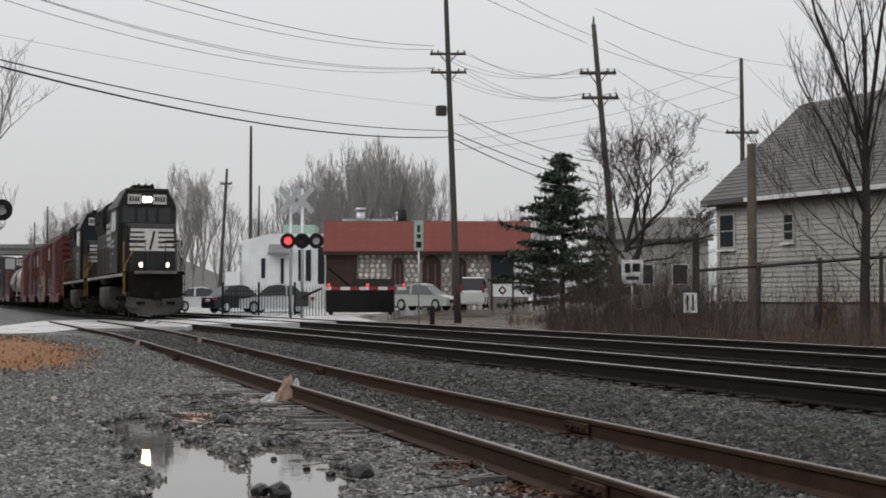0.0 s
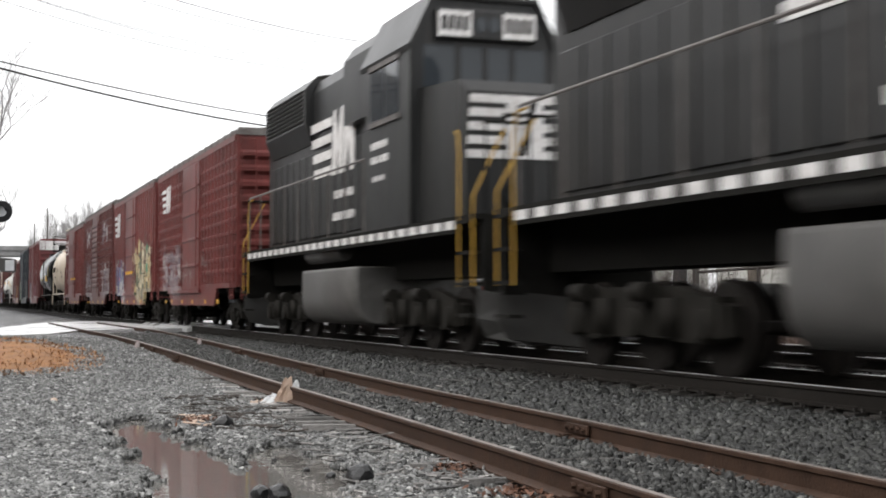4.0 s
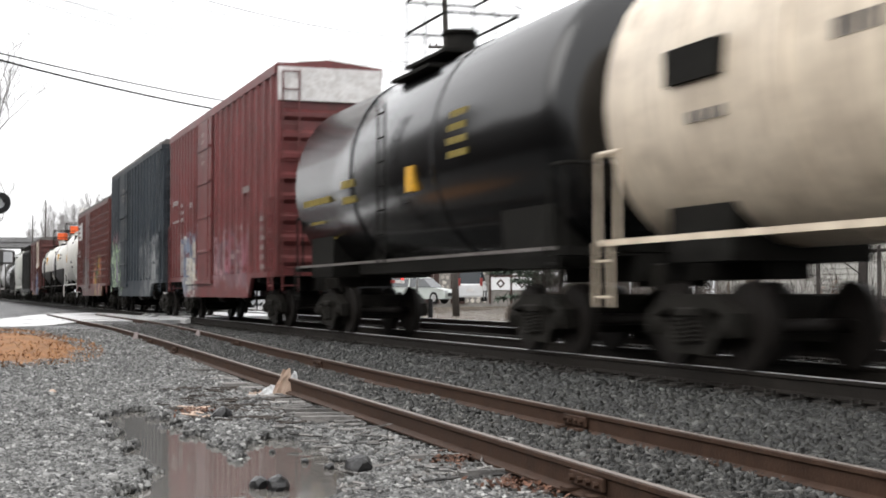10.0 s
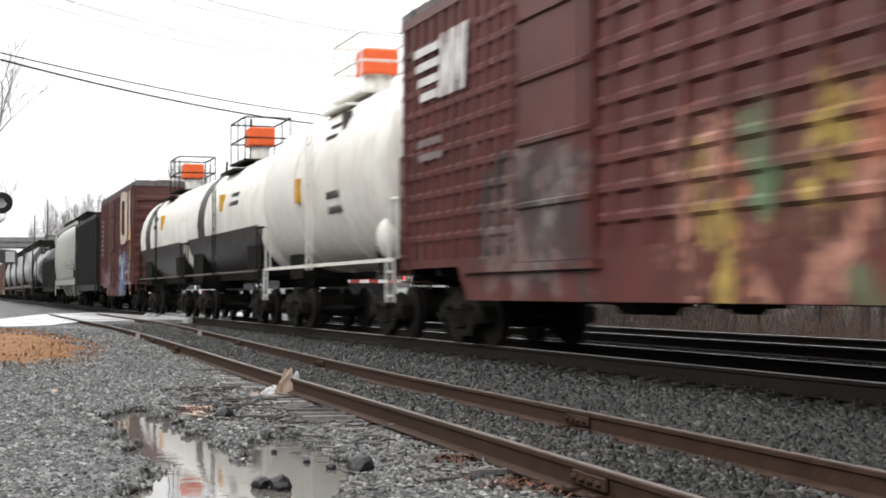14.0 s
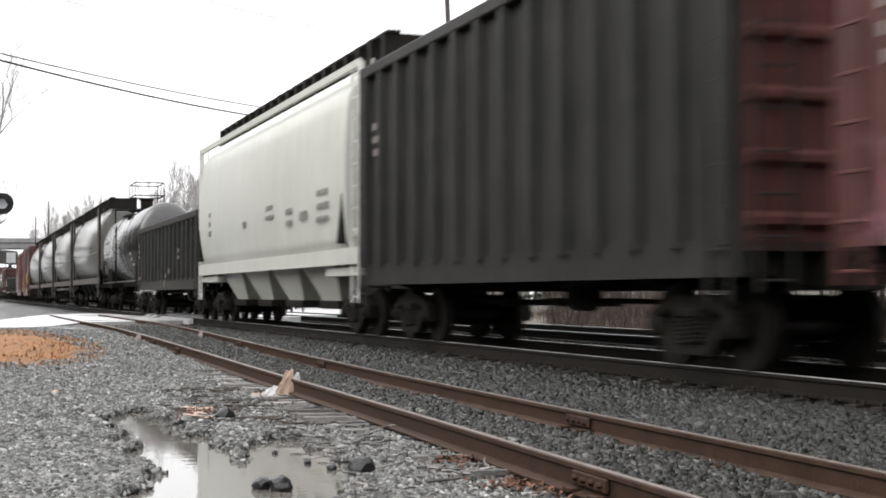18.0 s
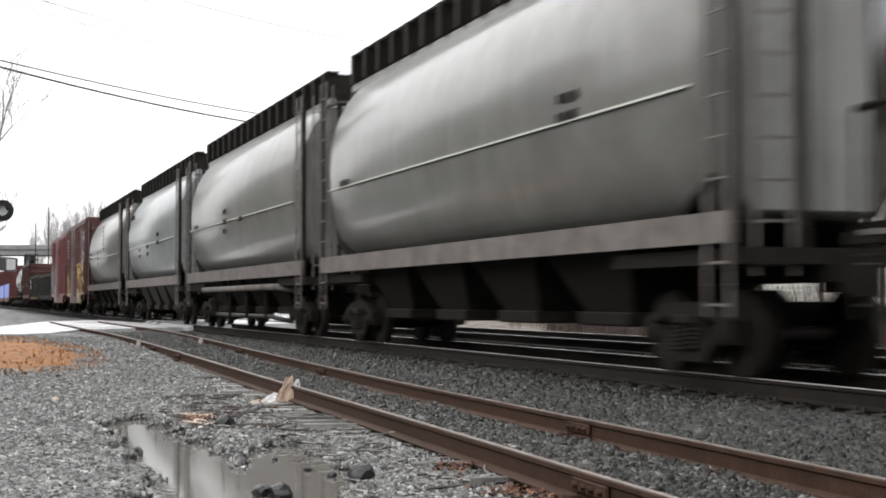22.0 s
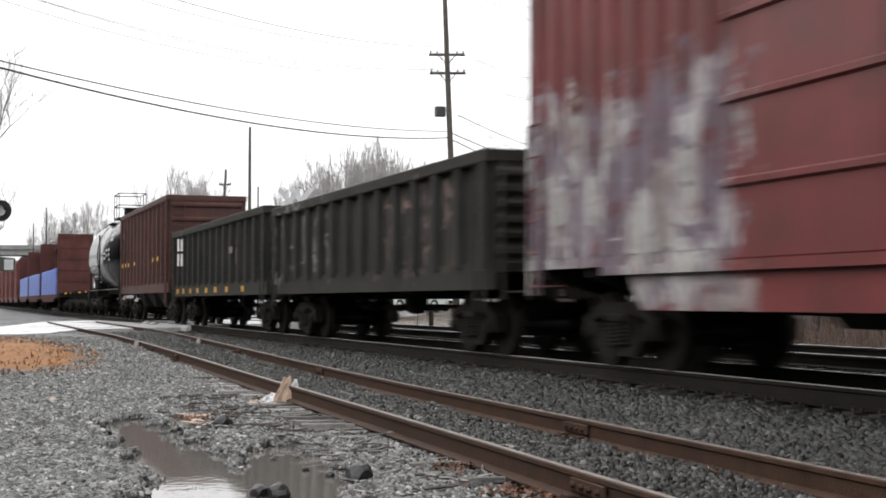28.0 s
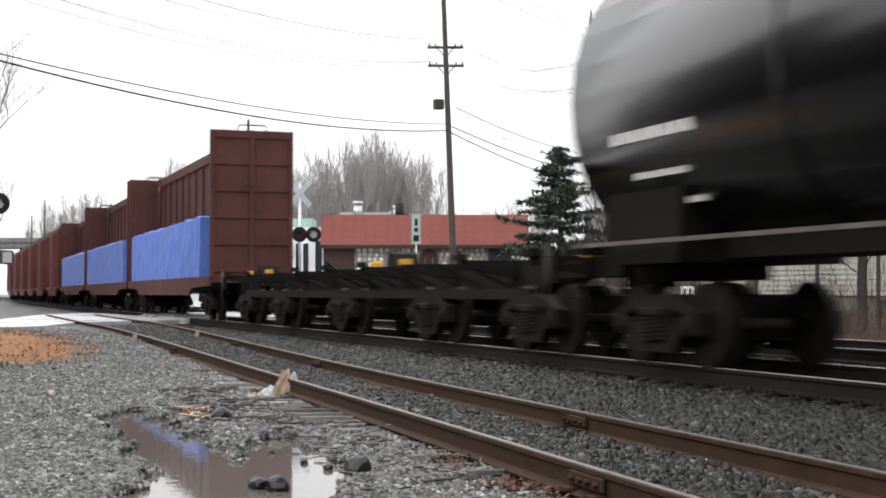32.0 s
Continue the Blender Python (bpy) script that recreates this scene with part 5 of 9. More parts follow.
# ---- locomotives ----
def loco_truck(car, x):
    t = child("truck", BOLSTER, car, (x * K, 0, 0))
    for s in (-1, 1):
        bm = bmesh.new()
        h = 0.56
        prism_y(bm, [(-2.35, h + 0.2), (-2.35, h - 0.12), (-1.9, h - 0.2), (-1.2, 0.36), (-0.5, h - 0.16), (0.5, h - 0.16), (1.2, 0.36), (1.9, h - 0.2), (2.35, h - 0.12), (2.35, h + 0.2), (1.2, h + 0.42), (-1.2, h + 0.42)], -0.08, 0.08)
        for ax in (-1.85, 0.0, 1.85):
            cyl(bm, (ax, -0.2, h), (ax, 0.1, h), 0.17, n=12)
            box(bm, ax - 0.32, ax + 0.32, -0.13, 0.1, h - 0.14, h + 0.3)
        for ax in (-0.95, 0.95):
            for k in range(3):
                cyl(bm, (ax - 0.16 + k * 0.16, -0.13, 0.42), (ax - 0.16 + k * 0.16, -0.13, 0.85), 0.06, n=8)
            cyl(bm, (ax - 0.7, -0.22, h + 0.36), (ax - 0.3, -0.22, h + 0.36), 0.12, n=10)
        bmesh.ops.scale(bm, vec=(0.88, 1, 1), verts=bm.verts)
        o = part("side_frame", bm, M["truck"], t)
        o.location, o.rotation_euler = (0, s * 0.86, 0), (0, 0, 0 if s < 0 else math.pi)
    for dx in (-1.63, 0.0, 1.63):
        CARS[-1][2].append((child("wheelset", LOCO_WHEELSET, t, (dx, 0, 0.52)), dx, 0.52))


def locomotive(label, e0, e1, lit):
    car, L = vehicle("diesel_locomotive", label, "locomotive", e0, e1)
    h = L / 2
    B, G, Y = M["loco"], M["black"], M["yellow_rail"]
    deck = 1.63
    bm = bmesh.new()
    box(bm, -h, h, -1.5, 1.5, deck - 0.06, deck)
    box(bm, -h, h, -0.55, 0.55, 0.95, deck - 0.06)
    tpart("frame", bm, G, car)
    for s in (-1, 1):
        bm = bmesh.new()
        y0, y1 = sorted((s * 1.44, s * 1.52))
        box(bm, -h + 0.9, h - 1.0, y0, y1, deck - 0.20, deck)
        tpart("walkway_edge", bm, G, car)
        for i in range(26):
            x = -h + 1.2 + i * (L - 2.4) / 25
            bm = bmesh.new()
            box(bm, x - 0.24, x + 0.24, s * 1.523 - 0.004, s * 1.523 + 0.004, deck - 0.15, deck - 0.05)
            tpart("reflector", bm, M["white"], car, "grimy white reflective strip")
    # long hood with radiator and roof gear
    hood = [(-0.92, deck), (-0.92, 4.28), (-0.78, 4.5), (0.78, 4.5), (0.92, 4.28), (0.92, deck)]
    bm = bmesh.new()
    prism_x(bm, hood, -h + 1.1, h - 6.6)
    tpart("long_hood", bm, B, car)
    bm = bmesh.new()
    prism_x(bm, [(-0.95, 3.40), (-1.14, 3.75), (-1.14, 4.36), (-0.9, 4.56), (0.9, 4.56), (1.14, 4.36), (1.14, 3.75), (0.95, 3.40)], -h + 1.6, -h + 6.4)
    tpart("radiator", bm, B, car, "flared radiator with side grilles")
    for x in (-h + 2.5, -h + 4.0, -h + 5.5):
        bm = bmesh.new()
        cyl(bm, (x, 0, 4.56), (x, 0, 4.70), 0.62, n=20)
        tpart("cooling_fan", bm, G, car)
    bm = bmesh.new()
    prism_x(bm, [(-1.18, 3.4), (-1.18, 4.4), (-0.95, 4.62), (0.95, 4.62), (1.18, 4.4), (1.18, 3.4)], h - 9.6, h - 6.6)
    tpart("dynamic_brake", bm, B, car)
    bm = bmesh.new()
    bevel_box(bm, -0.6, 0.5, -0.3, 0.3, 4.5, 4.8, 0.05)
    tpart("exhaust_stack", bm, G, car)
    n = 16
    for i in range(n):
        x0 = -h + 1.4 + i * (L - 8.2) / n
        bm = bmesh.new()
        bevel_box(bm, x0 + 0.04, x0 + (L - 8.2) / n - 0.04, -0.955, -0.91, deck + 0.12, 3.22, 0.012)
        tpart("hood_door", bm, B, car)
    for i in range(8):
        bm = bmesh.new()
        box(bm, -h + 1.8, -h + 6.2, -1.165, -1.13, 3.80 + i * 0.075, 3.84 + i * 0.075)
        tpart("louvre", bm, G, car)
    # cab
    cx0, cx1 = h - 6.6, h - 3.5
    bm = bmesh.new()
    prism_x(bm, [(-1.52, deck), (-1.52, 3.95), (-1.05, 4.62), (1.05, 4.62), (1.52, 3.95), (1.52, deck)], cx0, cx1)
    tpart("cab", bm, B, car)
    bm = bmesh.new()
    prism_x(bm, [(-1.56, 3.98), (-1.08, 4.66), (1.08, 4.66), (1.56, 3.98), (1.53, 3.90), (1.05, 4.60), (-1.05, 4.60), (-1.53, 3.90)], cx0 - 0.25, cx1 + 0.12)
    # lead cab roof coloured grey for the sky reflected on its slopes
    tpart("cab_roof", bm, M["grey"] if lit else B, car)
    bm = bmesh.new()
    bevel_box(bm, cx0 + 0.5, cx0 + 1.6, -0.6, 0.6, 4.65, 4.86, 0.04)
    tpart("air_conditioner", bm, G, car)
    for yy in (-0.35, 0.0, 0.35):
        bm = bmesh.new()
        cyl(bm, (cx0 + 1.9, yy, 4.78), (cx0 + 2.5, yy, 4.78), 0.03, 0.09, n=8)
        cyl(bm, (cx0 + 2.0, yy, 4.6), (cx0 + 2.0, yy, 4.8), 0.03, n=6)
        tpart("air_horn", bm, G, car)
    for s in (-1, 1):
        for a, b in ((cx0 + 0.45, cx0 + 1.35), (cx0 + 1.5, cx0 + 2.4)):
            bm = bmesh.new()
            y0, y1 = sorted((s * 1.51, s * 1.535))
            bevel_box(bm, a, b, y0, y1, 3.15, 3.85, 0.01)
            w = tpart("side_window", bm, M["glass"], car)
            bm = bmesh.new()
            y0, y1 = sorted((s * 1.515, s * 1.56))
            box(bm, a - 0.06, b + 0.06, y0, y1, 3.86, 3.93)
            tpart("window_head", bm, M["roof"], w)
            bm = bmesh.new()
            box(bm, a - 0.06, b + 0.06, y0, y1, 3.06, 3.13)
            tpart("window_sill", bm, M["roof"], w)
    for y0, y1 in ((-1.25, -0.62), (-0.5, -0.06), (0.06, 0.5), (0.62, 1.25)):
        bm = bmesh.new()
        bevel_box(bm, cx1 - 0.02, cx1 + 0.02, y0, y1, 3.42, 3.98, 0.008)
        tpart("windscreen", bm, M["glass"], car)
    bm = bmesh.new()
    bevel_box(bm, cx1 - 0.02, cx1 + 0.16, -1.02, 1.02, 4.06, 4.46, 0.02)
    nb = tpart("number_board_housing", bm, B, car)
    for y in (-0.66, 0.66):
        bm = bmesh.new()
        box(bm, cx1 + 0.165, cx1 + 0.172, y - 0.34, y + 0.34, 4.09, 4.43)
        tpart("number_board", bm, M["white"], nb, "white number board")
        for k in range(4):
            bm = bmesh.new()
            box(bm, cx1 + 0.173, cx1 + 0.178, y - 0.27 + k * 0.145, y - 0.17 + k * 0.145, 4.17, 4.36)
            tpart("digit_bar", bm, M["black"], nb, "plain bar standing for a digit")
    for y in (-0.13, 0.13):
        bm = bmesh.new()
        cyl(bm, (cx1 + 0.15, y, 4.26), (cx1 + 0.19, y, 4.26), 0.105, n=14)
        tpart("headlight", bm, M["headlight"] if lit else M["glass"], nb, "lit headlight" if lit else "")
    # nose
    nx0, nx1 = cx1, h - 1.25
    bm = bmesh.new()
    loft(bm, [[(nx0, -1.36, deck), (nx0, 1.36, deck), (nx0, 1.32, 3.40), (nx0, -1.32, 3.40)], [(nx1 - 0.25, -1.32, deck), (nx1 - 0.25, 1.32, deck), (nx1 - 0.25, 1.24, 3.32), (nx1 - 0.25, -1.24, 3.32)], [(nx1, -1.22, deck), (nx1, 1.22, deck), (nx1 - 0.12, 1.12, 3.18), (nx1 - 0.12, -1.12, 3.18)]])
    tpart("nose", bm, B, car)
    tilt = 0.12 / 1.5
    bm = bmesh.new()
    prism_y(bm, [(nx1 - (z - deck) * tilt + a, z) for a, z in ((-0.02, 2.36), (0.019, 2.36), (0.019, 3.14), (-0.02, 3.14))], -0.38, 0.30)
    emblem = tpart("nose_emblem", bm, M["white"], car, "plain white block on the nose")
    bm = bmesh.new()
    prism_y(bm, [(nx1 - (z - deck) * tilt + a, z) for a, z in ((0.0, 2.40), (0.026, 2.40), (0.026, 3.06), (0.0, 3.06))], -0.03, 0.09)
    bmesh.ops.translate(bm, vec=(0, -0.02, 0), verts=bm.verts)
    for v in bm.verts:
        v.co.y += (v.co.z - 2.73) * 0.35
    tpart("emblem_bar", bm, M["black"], emblem, "plain slanted black bar on the white block")
    for i in range(5):
        z = 2.36 + i * 0.17
        fx = nx1 - (z - deck) * tilt + 0.012
        for y0, y1 in ((-1.16 + 0.02 * i, -0.38), (0.30, 1.16 - 0.02 * i)):
            bm = bmesh.new()
            box(bm, fx - 0.03, fx + 0.008, y0, y1, z, z + 0.10)
            tpart("stripe", bm, M["white"], emblem, "white stripe")
    for y in (-0.66, 0.68):
        bm = bmesh.new()
        cyl(bm, (nx1 + 0.62, y, 1.86), (nx1 + 0.80, y, 1.86), 0.13, n=14)
        hs = tpart("ditch_light", bm, G, car)
        bm = bmesh.new()
        cyl(bm, (nx1 + 0.80, y, 1.86), (nx1 + 0.815, y, 1.86), 0.09, n=14)
        tpart("lens", bm, M["ditch"] if lit else M["glass"], hs, "lit ditch light" if lit else "")
    # front platform, pilot, plow, steps
    for s, ex in ((1, h), (-1, -h)):
        bm = bmesh.new()
        box(bm, ex - 0.10, ex + 0.02, -1.35, 1.35, 0.70, deck)
        tpart("pilot", bm, G, car)
        bm = bmesh.new()
        bevel_box(bm, *sorted((ex, ex + s * 0.35)), -1.05, 1.05, deck - 0.10, deck + 0.01, 0.02)
        tpart("anticlimber", bm, M["sill_grey"] if s > 0 and lit else G, car)
        bm = bmesh.new()
        loft(bm, [[(ex, -w0, z0 + 0.10), (ex + s * 0.34 * f, -w0 * 0.55, z0 + 0.02), (ex + s * 0.5 * f, 0, z0), (ex + s * 0.34 * f, w0 * 0.55, z0 + 0.02), (ex, w0, z0 + 0.10), (ex - s * 0.06, 0, z0)] for z0, w0, f in ((0.12, 1.28, 1.15), (0.34, 1.46, 0.85), (0.66, 1.42, 0.6))])
        plow = tpart("snow_plow", bm, M["grey"], car, "grey steel snow plow")
        # solid black blocks stand in for the shade inside two plow openings
        for y in (-0.75, 0.75):
            bm = bmesh.new()
            bevel_box(bm, *sorted((ex + s * 0.10, ex + s * 0.34)), y - 0.22, y + 0.22, 0.50, 0.60, 0.02)
            tpart("plow_slot", bm, G, plow, "black block standing for the shade in a plow slot")
        for y in (-1.42, 1.42):
            for k in range(4):
                bm = bmesh.new()
                x0, x1 = sorted((ex - s * 0.15, ex - s * 0.75))
                box(bm, x0, x1, y - 0.12, y + 0.12, 0.45 + 0.36 * k, 0.49 + 0.36 * k)
                tpart("step", bm, G, car)
            for k in (0.1, 0.8):
                bm = bmesh.new()
                x = ex - s * k
                pipe(bm, [(x, y * 1.05, 0.8), (x, y * 1.05, deck + 0.75), (x - s * 0.12, y * 1.04, deck + 1.0), (x - s * 0.4, y * 1.0, deck + 1.02)] if k > 0.5 else
                     [(x, y * 1.05, 0.8), (x, y * 1.05, deck + 0.2), (x - s * 0.1, y * 0.62, deck + 1.0)], 0.018)
                tpart("grab_rail", bm, Y if y < 0 else M["black"], car, "yellow grab rail" if y < 0 else "")
        for y in (-1, 1):
            bm = bmesh.new()
            cyl(bm, (ex, y * 1.34, deck + 1.05), (ex, y * 0.46, deck + 1.05), 0.022)
            tpart("end_handrail", bm, M["black"], car)
            for w in (1.3, 0.5):
                bm = bmesh.new()
                cyl(bm, (ex, y * w, deck), (ex, y * w, deck + 1.05), 0.022)
                tpart("handrail_post", bm, M["black"], car)
        child("coupler", COUPLER, car, (ex * K + s * 0.25, 0, 0.86 * KZ), 0 if s > 0 else math.pi)
    # side handrails
    for s in (-1, 1):
        bm = bmesh.new()
        y = s * 1.48
        pipe(bm, [(-h + 1.0, y, deck + 1.05), (cx0 - 0.2, y, deck + 1.05)], 0.02)
        for i in range(9):
            x = -h + 1.0 + i * (cx0 - 0.2 + h - 1.0) / 8
            cyl(bm, (x, y, deck), (x, y, deck + 1.05), 0.02, n=5)
        tpart("side_handrail", bm, M["roof"], car)
    # fuel tank, air reservoirs
    bm = bmesh.new()
    under = [(-1.45 + 0.42 * (1 - math.cos(q)), 0.70 - 0.42 * math.sin(q)) for q in [i * math.pi / 16 for i in range(9)]]
    under = [(-1.45, 1.10), (-1.42, 1.15)][::-1] + under
    prof = under + [(-y, z) for y, z in under[::-1]]
    loft(bm, [[(x, y * k, 0.8 + (z - 0.8) * k) for y, z in prof] for x, k in ((-2.6, 0.94), (-2.52, 1.0), (2.32, 1.0), (2.4, 0.94))], smooth=True)
    tpart("fuel_tank", bm, M["tank_fuel"], car, "grey grimy fuel tank")
    bm = bmesh.new()
    cyl(bm, (-2.4, -1.25, 1.45), (0.9, -1.25, 1.45), 0.19, n=12)
    tpart("air_reservoir", bm, M["grey"], car)
    # side emblem and lettering
    yy = -0.962
    logo(car, yy - 0.01, -3.6, 0.6, 2.72, 3.80)
    for i in range(2):
        marks(car, yy - 0.01, [(-1.4 + i * 0.1, 0.6, 1.96 + i * 0.36, 2.22 + i * 0.36)], M["white"])
    marks(car, -1.528, [(cx0 + 0.5, cx0 + 1.7, 2.55, 2.95), (cx0 + 0.6, cx0 + 1.5, 2.30, 2.45)], M["white"])
    loco_truck(car, h - 4.2)
    loco_truck(car, -h + 4.2)
    return car

# ---- consist, front to back ----
def red(name, seed, tags=(), col=OXIDE, streak=0.5, dirt=0.3):
    return mat("oxide_red_" + name, col, 0.5, 0, 0.25, 0.9, 30, 0.08, streak=streak, dirt=(0.05, 0.022, 0.018), dirt_amt=dirt + 0.12, tags=tags, gloss=0.35, film=0.10, fade=0.28)


PALE = [(0.44, 0.42, 0.42), (0.34, 0.31, 0.32), (0.20, 0.18, 0.20), (0.50, 0.48, 0.47), (0.40, 0.37, 0.36)]
CREAM = [(0.58, 0.50, 0.32), (0.54, 0.44, 0.23), (0.11, 0.13, 0.09), (0.56, 0.49, 0.34), (0.10, 0.30, 0.19)]
TEAL = [(0.08, 0.26, 0.24), (0.48, 0.48, 0.46), (0.09, 0.12, 0.24), (0.46, 0.20, 0.24), (0.40, 0.44, 0.38)]
GREEN = [(0.25, 0.38, 0.24), (0.42, 0.55, 0.34), (0.08, 0.10, 0.09), (0.45, 0.56, 0.40), (0.30, 0.24, 0.34)]
PATCH = [(0.24, 0.24, 0.22), (0.28, 0.28, 0.25), (0.16, 0.16, 0.14), (0.30, 0.30, 0.27), (0.22, 0.22, 0.20)]
WHITE5 = [(0.54, 0.52, 0.45), (0.50, 0.48, 0.42), (0.16, 0.20, 0.26), (0.50, 0.49, 0.46), (0.30, 0.29, 0.28)]
PINK = [(0.28, 0.12, 0.15), (0.34, 0.22, 0.24), (0.16, 0.10, 0.12), (0.36, 0.29, 0.29), (0.24, 0.09, 0.11)]
FLAME = [(0.52, 0.20, 0.12), (0.54, 0.27, 0.20), (0.15, 0.07, 0.05), (0.48, 0.34, 0.09), (0.13, 0.22, 0.12)]
BLUE5 = [(0.10, 0.19, 0.38), (0.36, 0.40, 0.44), (0.07, 0.12, 0.26), (0.18, 0.27, 0.42), (0.42, 0.44, 0.45)]
GOLD = [(0.58, 0.42, 0.12), (0.62, 0.50, 0.20), (0.10, 0.06, 0.03), (0.60, 0.50, 0.26), (0.55, 0.30, 0.07)]
SMEAR = [(0.10, 0.105, 0.11), (0.15, 0.155, 0.16), (0.045, 0.05, 0.055), (0.22, 0.225, 0.225), (0.06, 0.07, 0.075)]
FAINT = [(0.12, 0.12, 0.115), (0.16, 0.16, 0.15), (0.06, 0.06, 0.058), (0.18, 0.175, 0.165), (0.10, 0.10, 0.095)]
M["greymark"] = mat("faded_grey_stencil", (0.30, 0.29, 0.27), 0.5, 0, 0.2, 5, bump=0.02)
M["dull_black"] = mat("dull_black_tank_band", (0.028, 0.026, 0.025), 0.5, 0, 0.4, 1.4, 30, 0.05, streak=0.5, dirt=(0.06, 0.05, 0.042), dirt_amt=0.4, gloss=0.3)
M["olive"] = mat("faded_olive_stencil", (0.33, 0.25, 0.05), 0.5, 0, 0.2, 5, bump=0.02)
GREY5 = [(0.46, 0.46, 0.45), (0.38, 0.38, 0.37), (0.15, 0.13, 0.16), (0.40, 0.39, 0.40), (0.26, 0.24, 0.27)]
SCRAWL = [(0.2, 0.2, 0.2), (0.26, 0.255, 0.24)]
DARKTAG = [(0.045, 0.04, 0.04), (0.20, 0.145, 0.135), (0.04, 0.035, 0.035), (0.20, 0.185, 0.17), (0.06, 0.05, 0.05)]

locomotive("black diesel locomotive with lit headlights and white striped nose", 64.1, 83.2, True)
locomotive("black second diesel locomotive, grimy, coupled behind the first", 84.0, 101.6, False)
boxcar("oxide red boxcar with ribbed sides and pale graffiti", 102.7, 117.8, 4.62, red("a", 1, [(-7.2, -2.2, 0.7, 2.4, PALE, 1.3), (-1.6, 0.6, 0.9, 1.9, SCRAWL, -1.7), (2.4, 3.8, 1.0, 2.0, SCRAWL, -4.0)]), "grid", 10, (-0.10, 0.12), 4,
       logo_at=(-7.2, -4.9, 3.35, 4.15), strip=[-6.2, -4.6, -2.0, 0.4, 3.2, 5.6], roof=M["roof"])
boxcar("oxide red boxcar with vertical posts and cream graffiti", 119.0, 133.0, 4.62, red("b", 2, [(-6.9, -2.2, 0.5, 2.3, TEAL, 4.2), (-6.6, -2.6, 0.5, 2.0, TEAL, 9.6), (1.2, 7.2, 0.5, 2.9, CREAM, 7.7), (1.6, 7.0, 0.5, 2.5, CREAM, 3.1)]), "v", 9, (-0.14, 0.10), 4,
       logo_at=(-7.2, -4.8, 3.2, 4.1), strip=[-5.5, -3.8, -1.6, 1.0, 3.4], roof=M["roof"], bars=[(-0.3, 1.75, 2.8, 0.11)])
boxcar("weathered brown boxcar with slatted door and white scrawls", 134.1, 148.3, 4.74, red("c", 3, [(-7.4, -2.5, 0.7, 2.6, PALE, 9.1), (2.4, 7.3, 0.8, 2.4, PALE, 11.1), (-7, -3, 3.3, 4.3, PALE, 2.9), (3, 6.5, 3.1, 4.2, PALE, 5.9)], (0.17, 0.05, 0.045)), "grid", 9, (-0.16, 0.08), 4, door_kind="slats",
       strip=[-6.0, -4.6, -2.6, 0.6, 3.5], roof=M["roof"])
boxcar("clean oxide red boxcar with plain smooth sides", 149.4, 163.2, 4.64, red("d", 4), "smooth", 9, (-0.28, 0.06), 4,
       logo_at=(-7.3, -4.7, 3.3, 4.15), strip=[-5.6, -3.6, -1.0, 1.2, 3.6], roof=M["roof"], bars=[(0.2, 1.92, 3.4, 0.12)], mark=[(-6.9, -5.2, 2.4, 2.6), (-6.9, -6.2, 2.95, 3.15), (-6.6, -5.9, 1.75, 2.1), (-5.6, -4.9, 1.75, 2.1), (-4.6, -4.0, 2.9, 3.2)])
tank_car("stained cream tank car with white railings", 163.9, 176.6, 1.48, M["tank_cream"], M["tank_cream"], placards=[(-4.3, 2.72, 1.3, 0.32, M["black"])], mark=[(-1.6, -0.7, 2.5, 2.8), (-4.6, -3.7, 2.15, 2.35), (2.6, 3.2, 2.1, 2.6)], mark_mat=M["sill_grey"])
tank_car("glossy black tank car with yellow placards", 177.4, 192.2, 1.55, M["tank_black"], M["black"], placards=[(1.5, 2.3, 0.4, 0.36, M["yellow"])], mark=[(-7.2, -4.6, 2.2, 2.42), (3.6, 4.6, 2.4, 3.1), (-6.9, -5.6, 1.9, 2.0), (-6.7, -5.3, 1.62, 1.72), (-3.6, -2.5, 2.1, 2.6)], mark_mat=M["olive"])
boxcar("tall oxide red boxcar with white-topped ends and pink graffiti", 194.1, 211.1, 5.32, red("e", 5, [(-7.0, -2.8, 0.5, 2.5, WHITE5, 3.7), (-7.0, -2.8, 0.5, 2.3, WHITE5, 5.1), (0.3, 6.0, 0.7, 2.3, PINK, 6.1)], (0.20, 0.045, 0.045)), "v", 10, (-0.14, 0.0), 4,
       cap=M["white"], mark=[(7.9, 8.5, 1.2, 2.4), (-2.0, -1.4, 4.0, 4.9), (-8.6, -7.2, 3.2, 3.5), (-8.4, -7.0, 2.7, 2.85), (-6.6, -5.8, 2.7, 3.3), (-4.6, -3.9, 3.0, 3.3), (5.4, 6.4, 2.9, 3.2)])
boxcar("tall dark slate blue boxcar with pale green graffiti", 213.0, 230.0, 5.36, mat("slate_blue_boxcar_paint", (0.027, 0.036, 0.045), 0.5, 0, 0.35, 0.9, 30, 0.08, streak=0.75, dirt=(0.05, 0.055, 0.06), dirt_amt=0.35, gloss=0.2, fade=0.5,
       tags=[(-9.4, -4.6, 0.4, 2.8, GREEN, 8.3), (-9.2, -4.8, 0.4, 2.5, GREEN, 2.6), (-9.3, -5.2, 0.4, 2.4, GREEN, 12.4), (-8.8, -5.4, 2.5, 3.1, PINK, 3.9), (2.2, 8.6, 0.5, 2.7, SMEAR, 4.4), (3.2, 8.4, 0.5, 2.5, SMEAR, 7.1)]), "v", 11, (-0.28, -0.12), 4, mark=[(-4.3, -3.2, 4.1, 4.7), (-3.6, -2.9, 3.2, 3.6)], roof=M["roof"], lift=0.04)
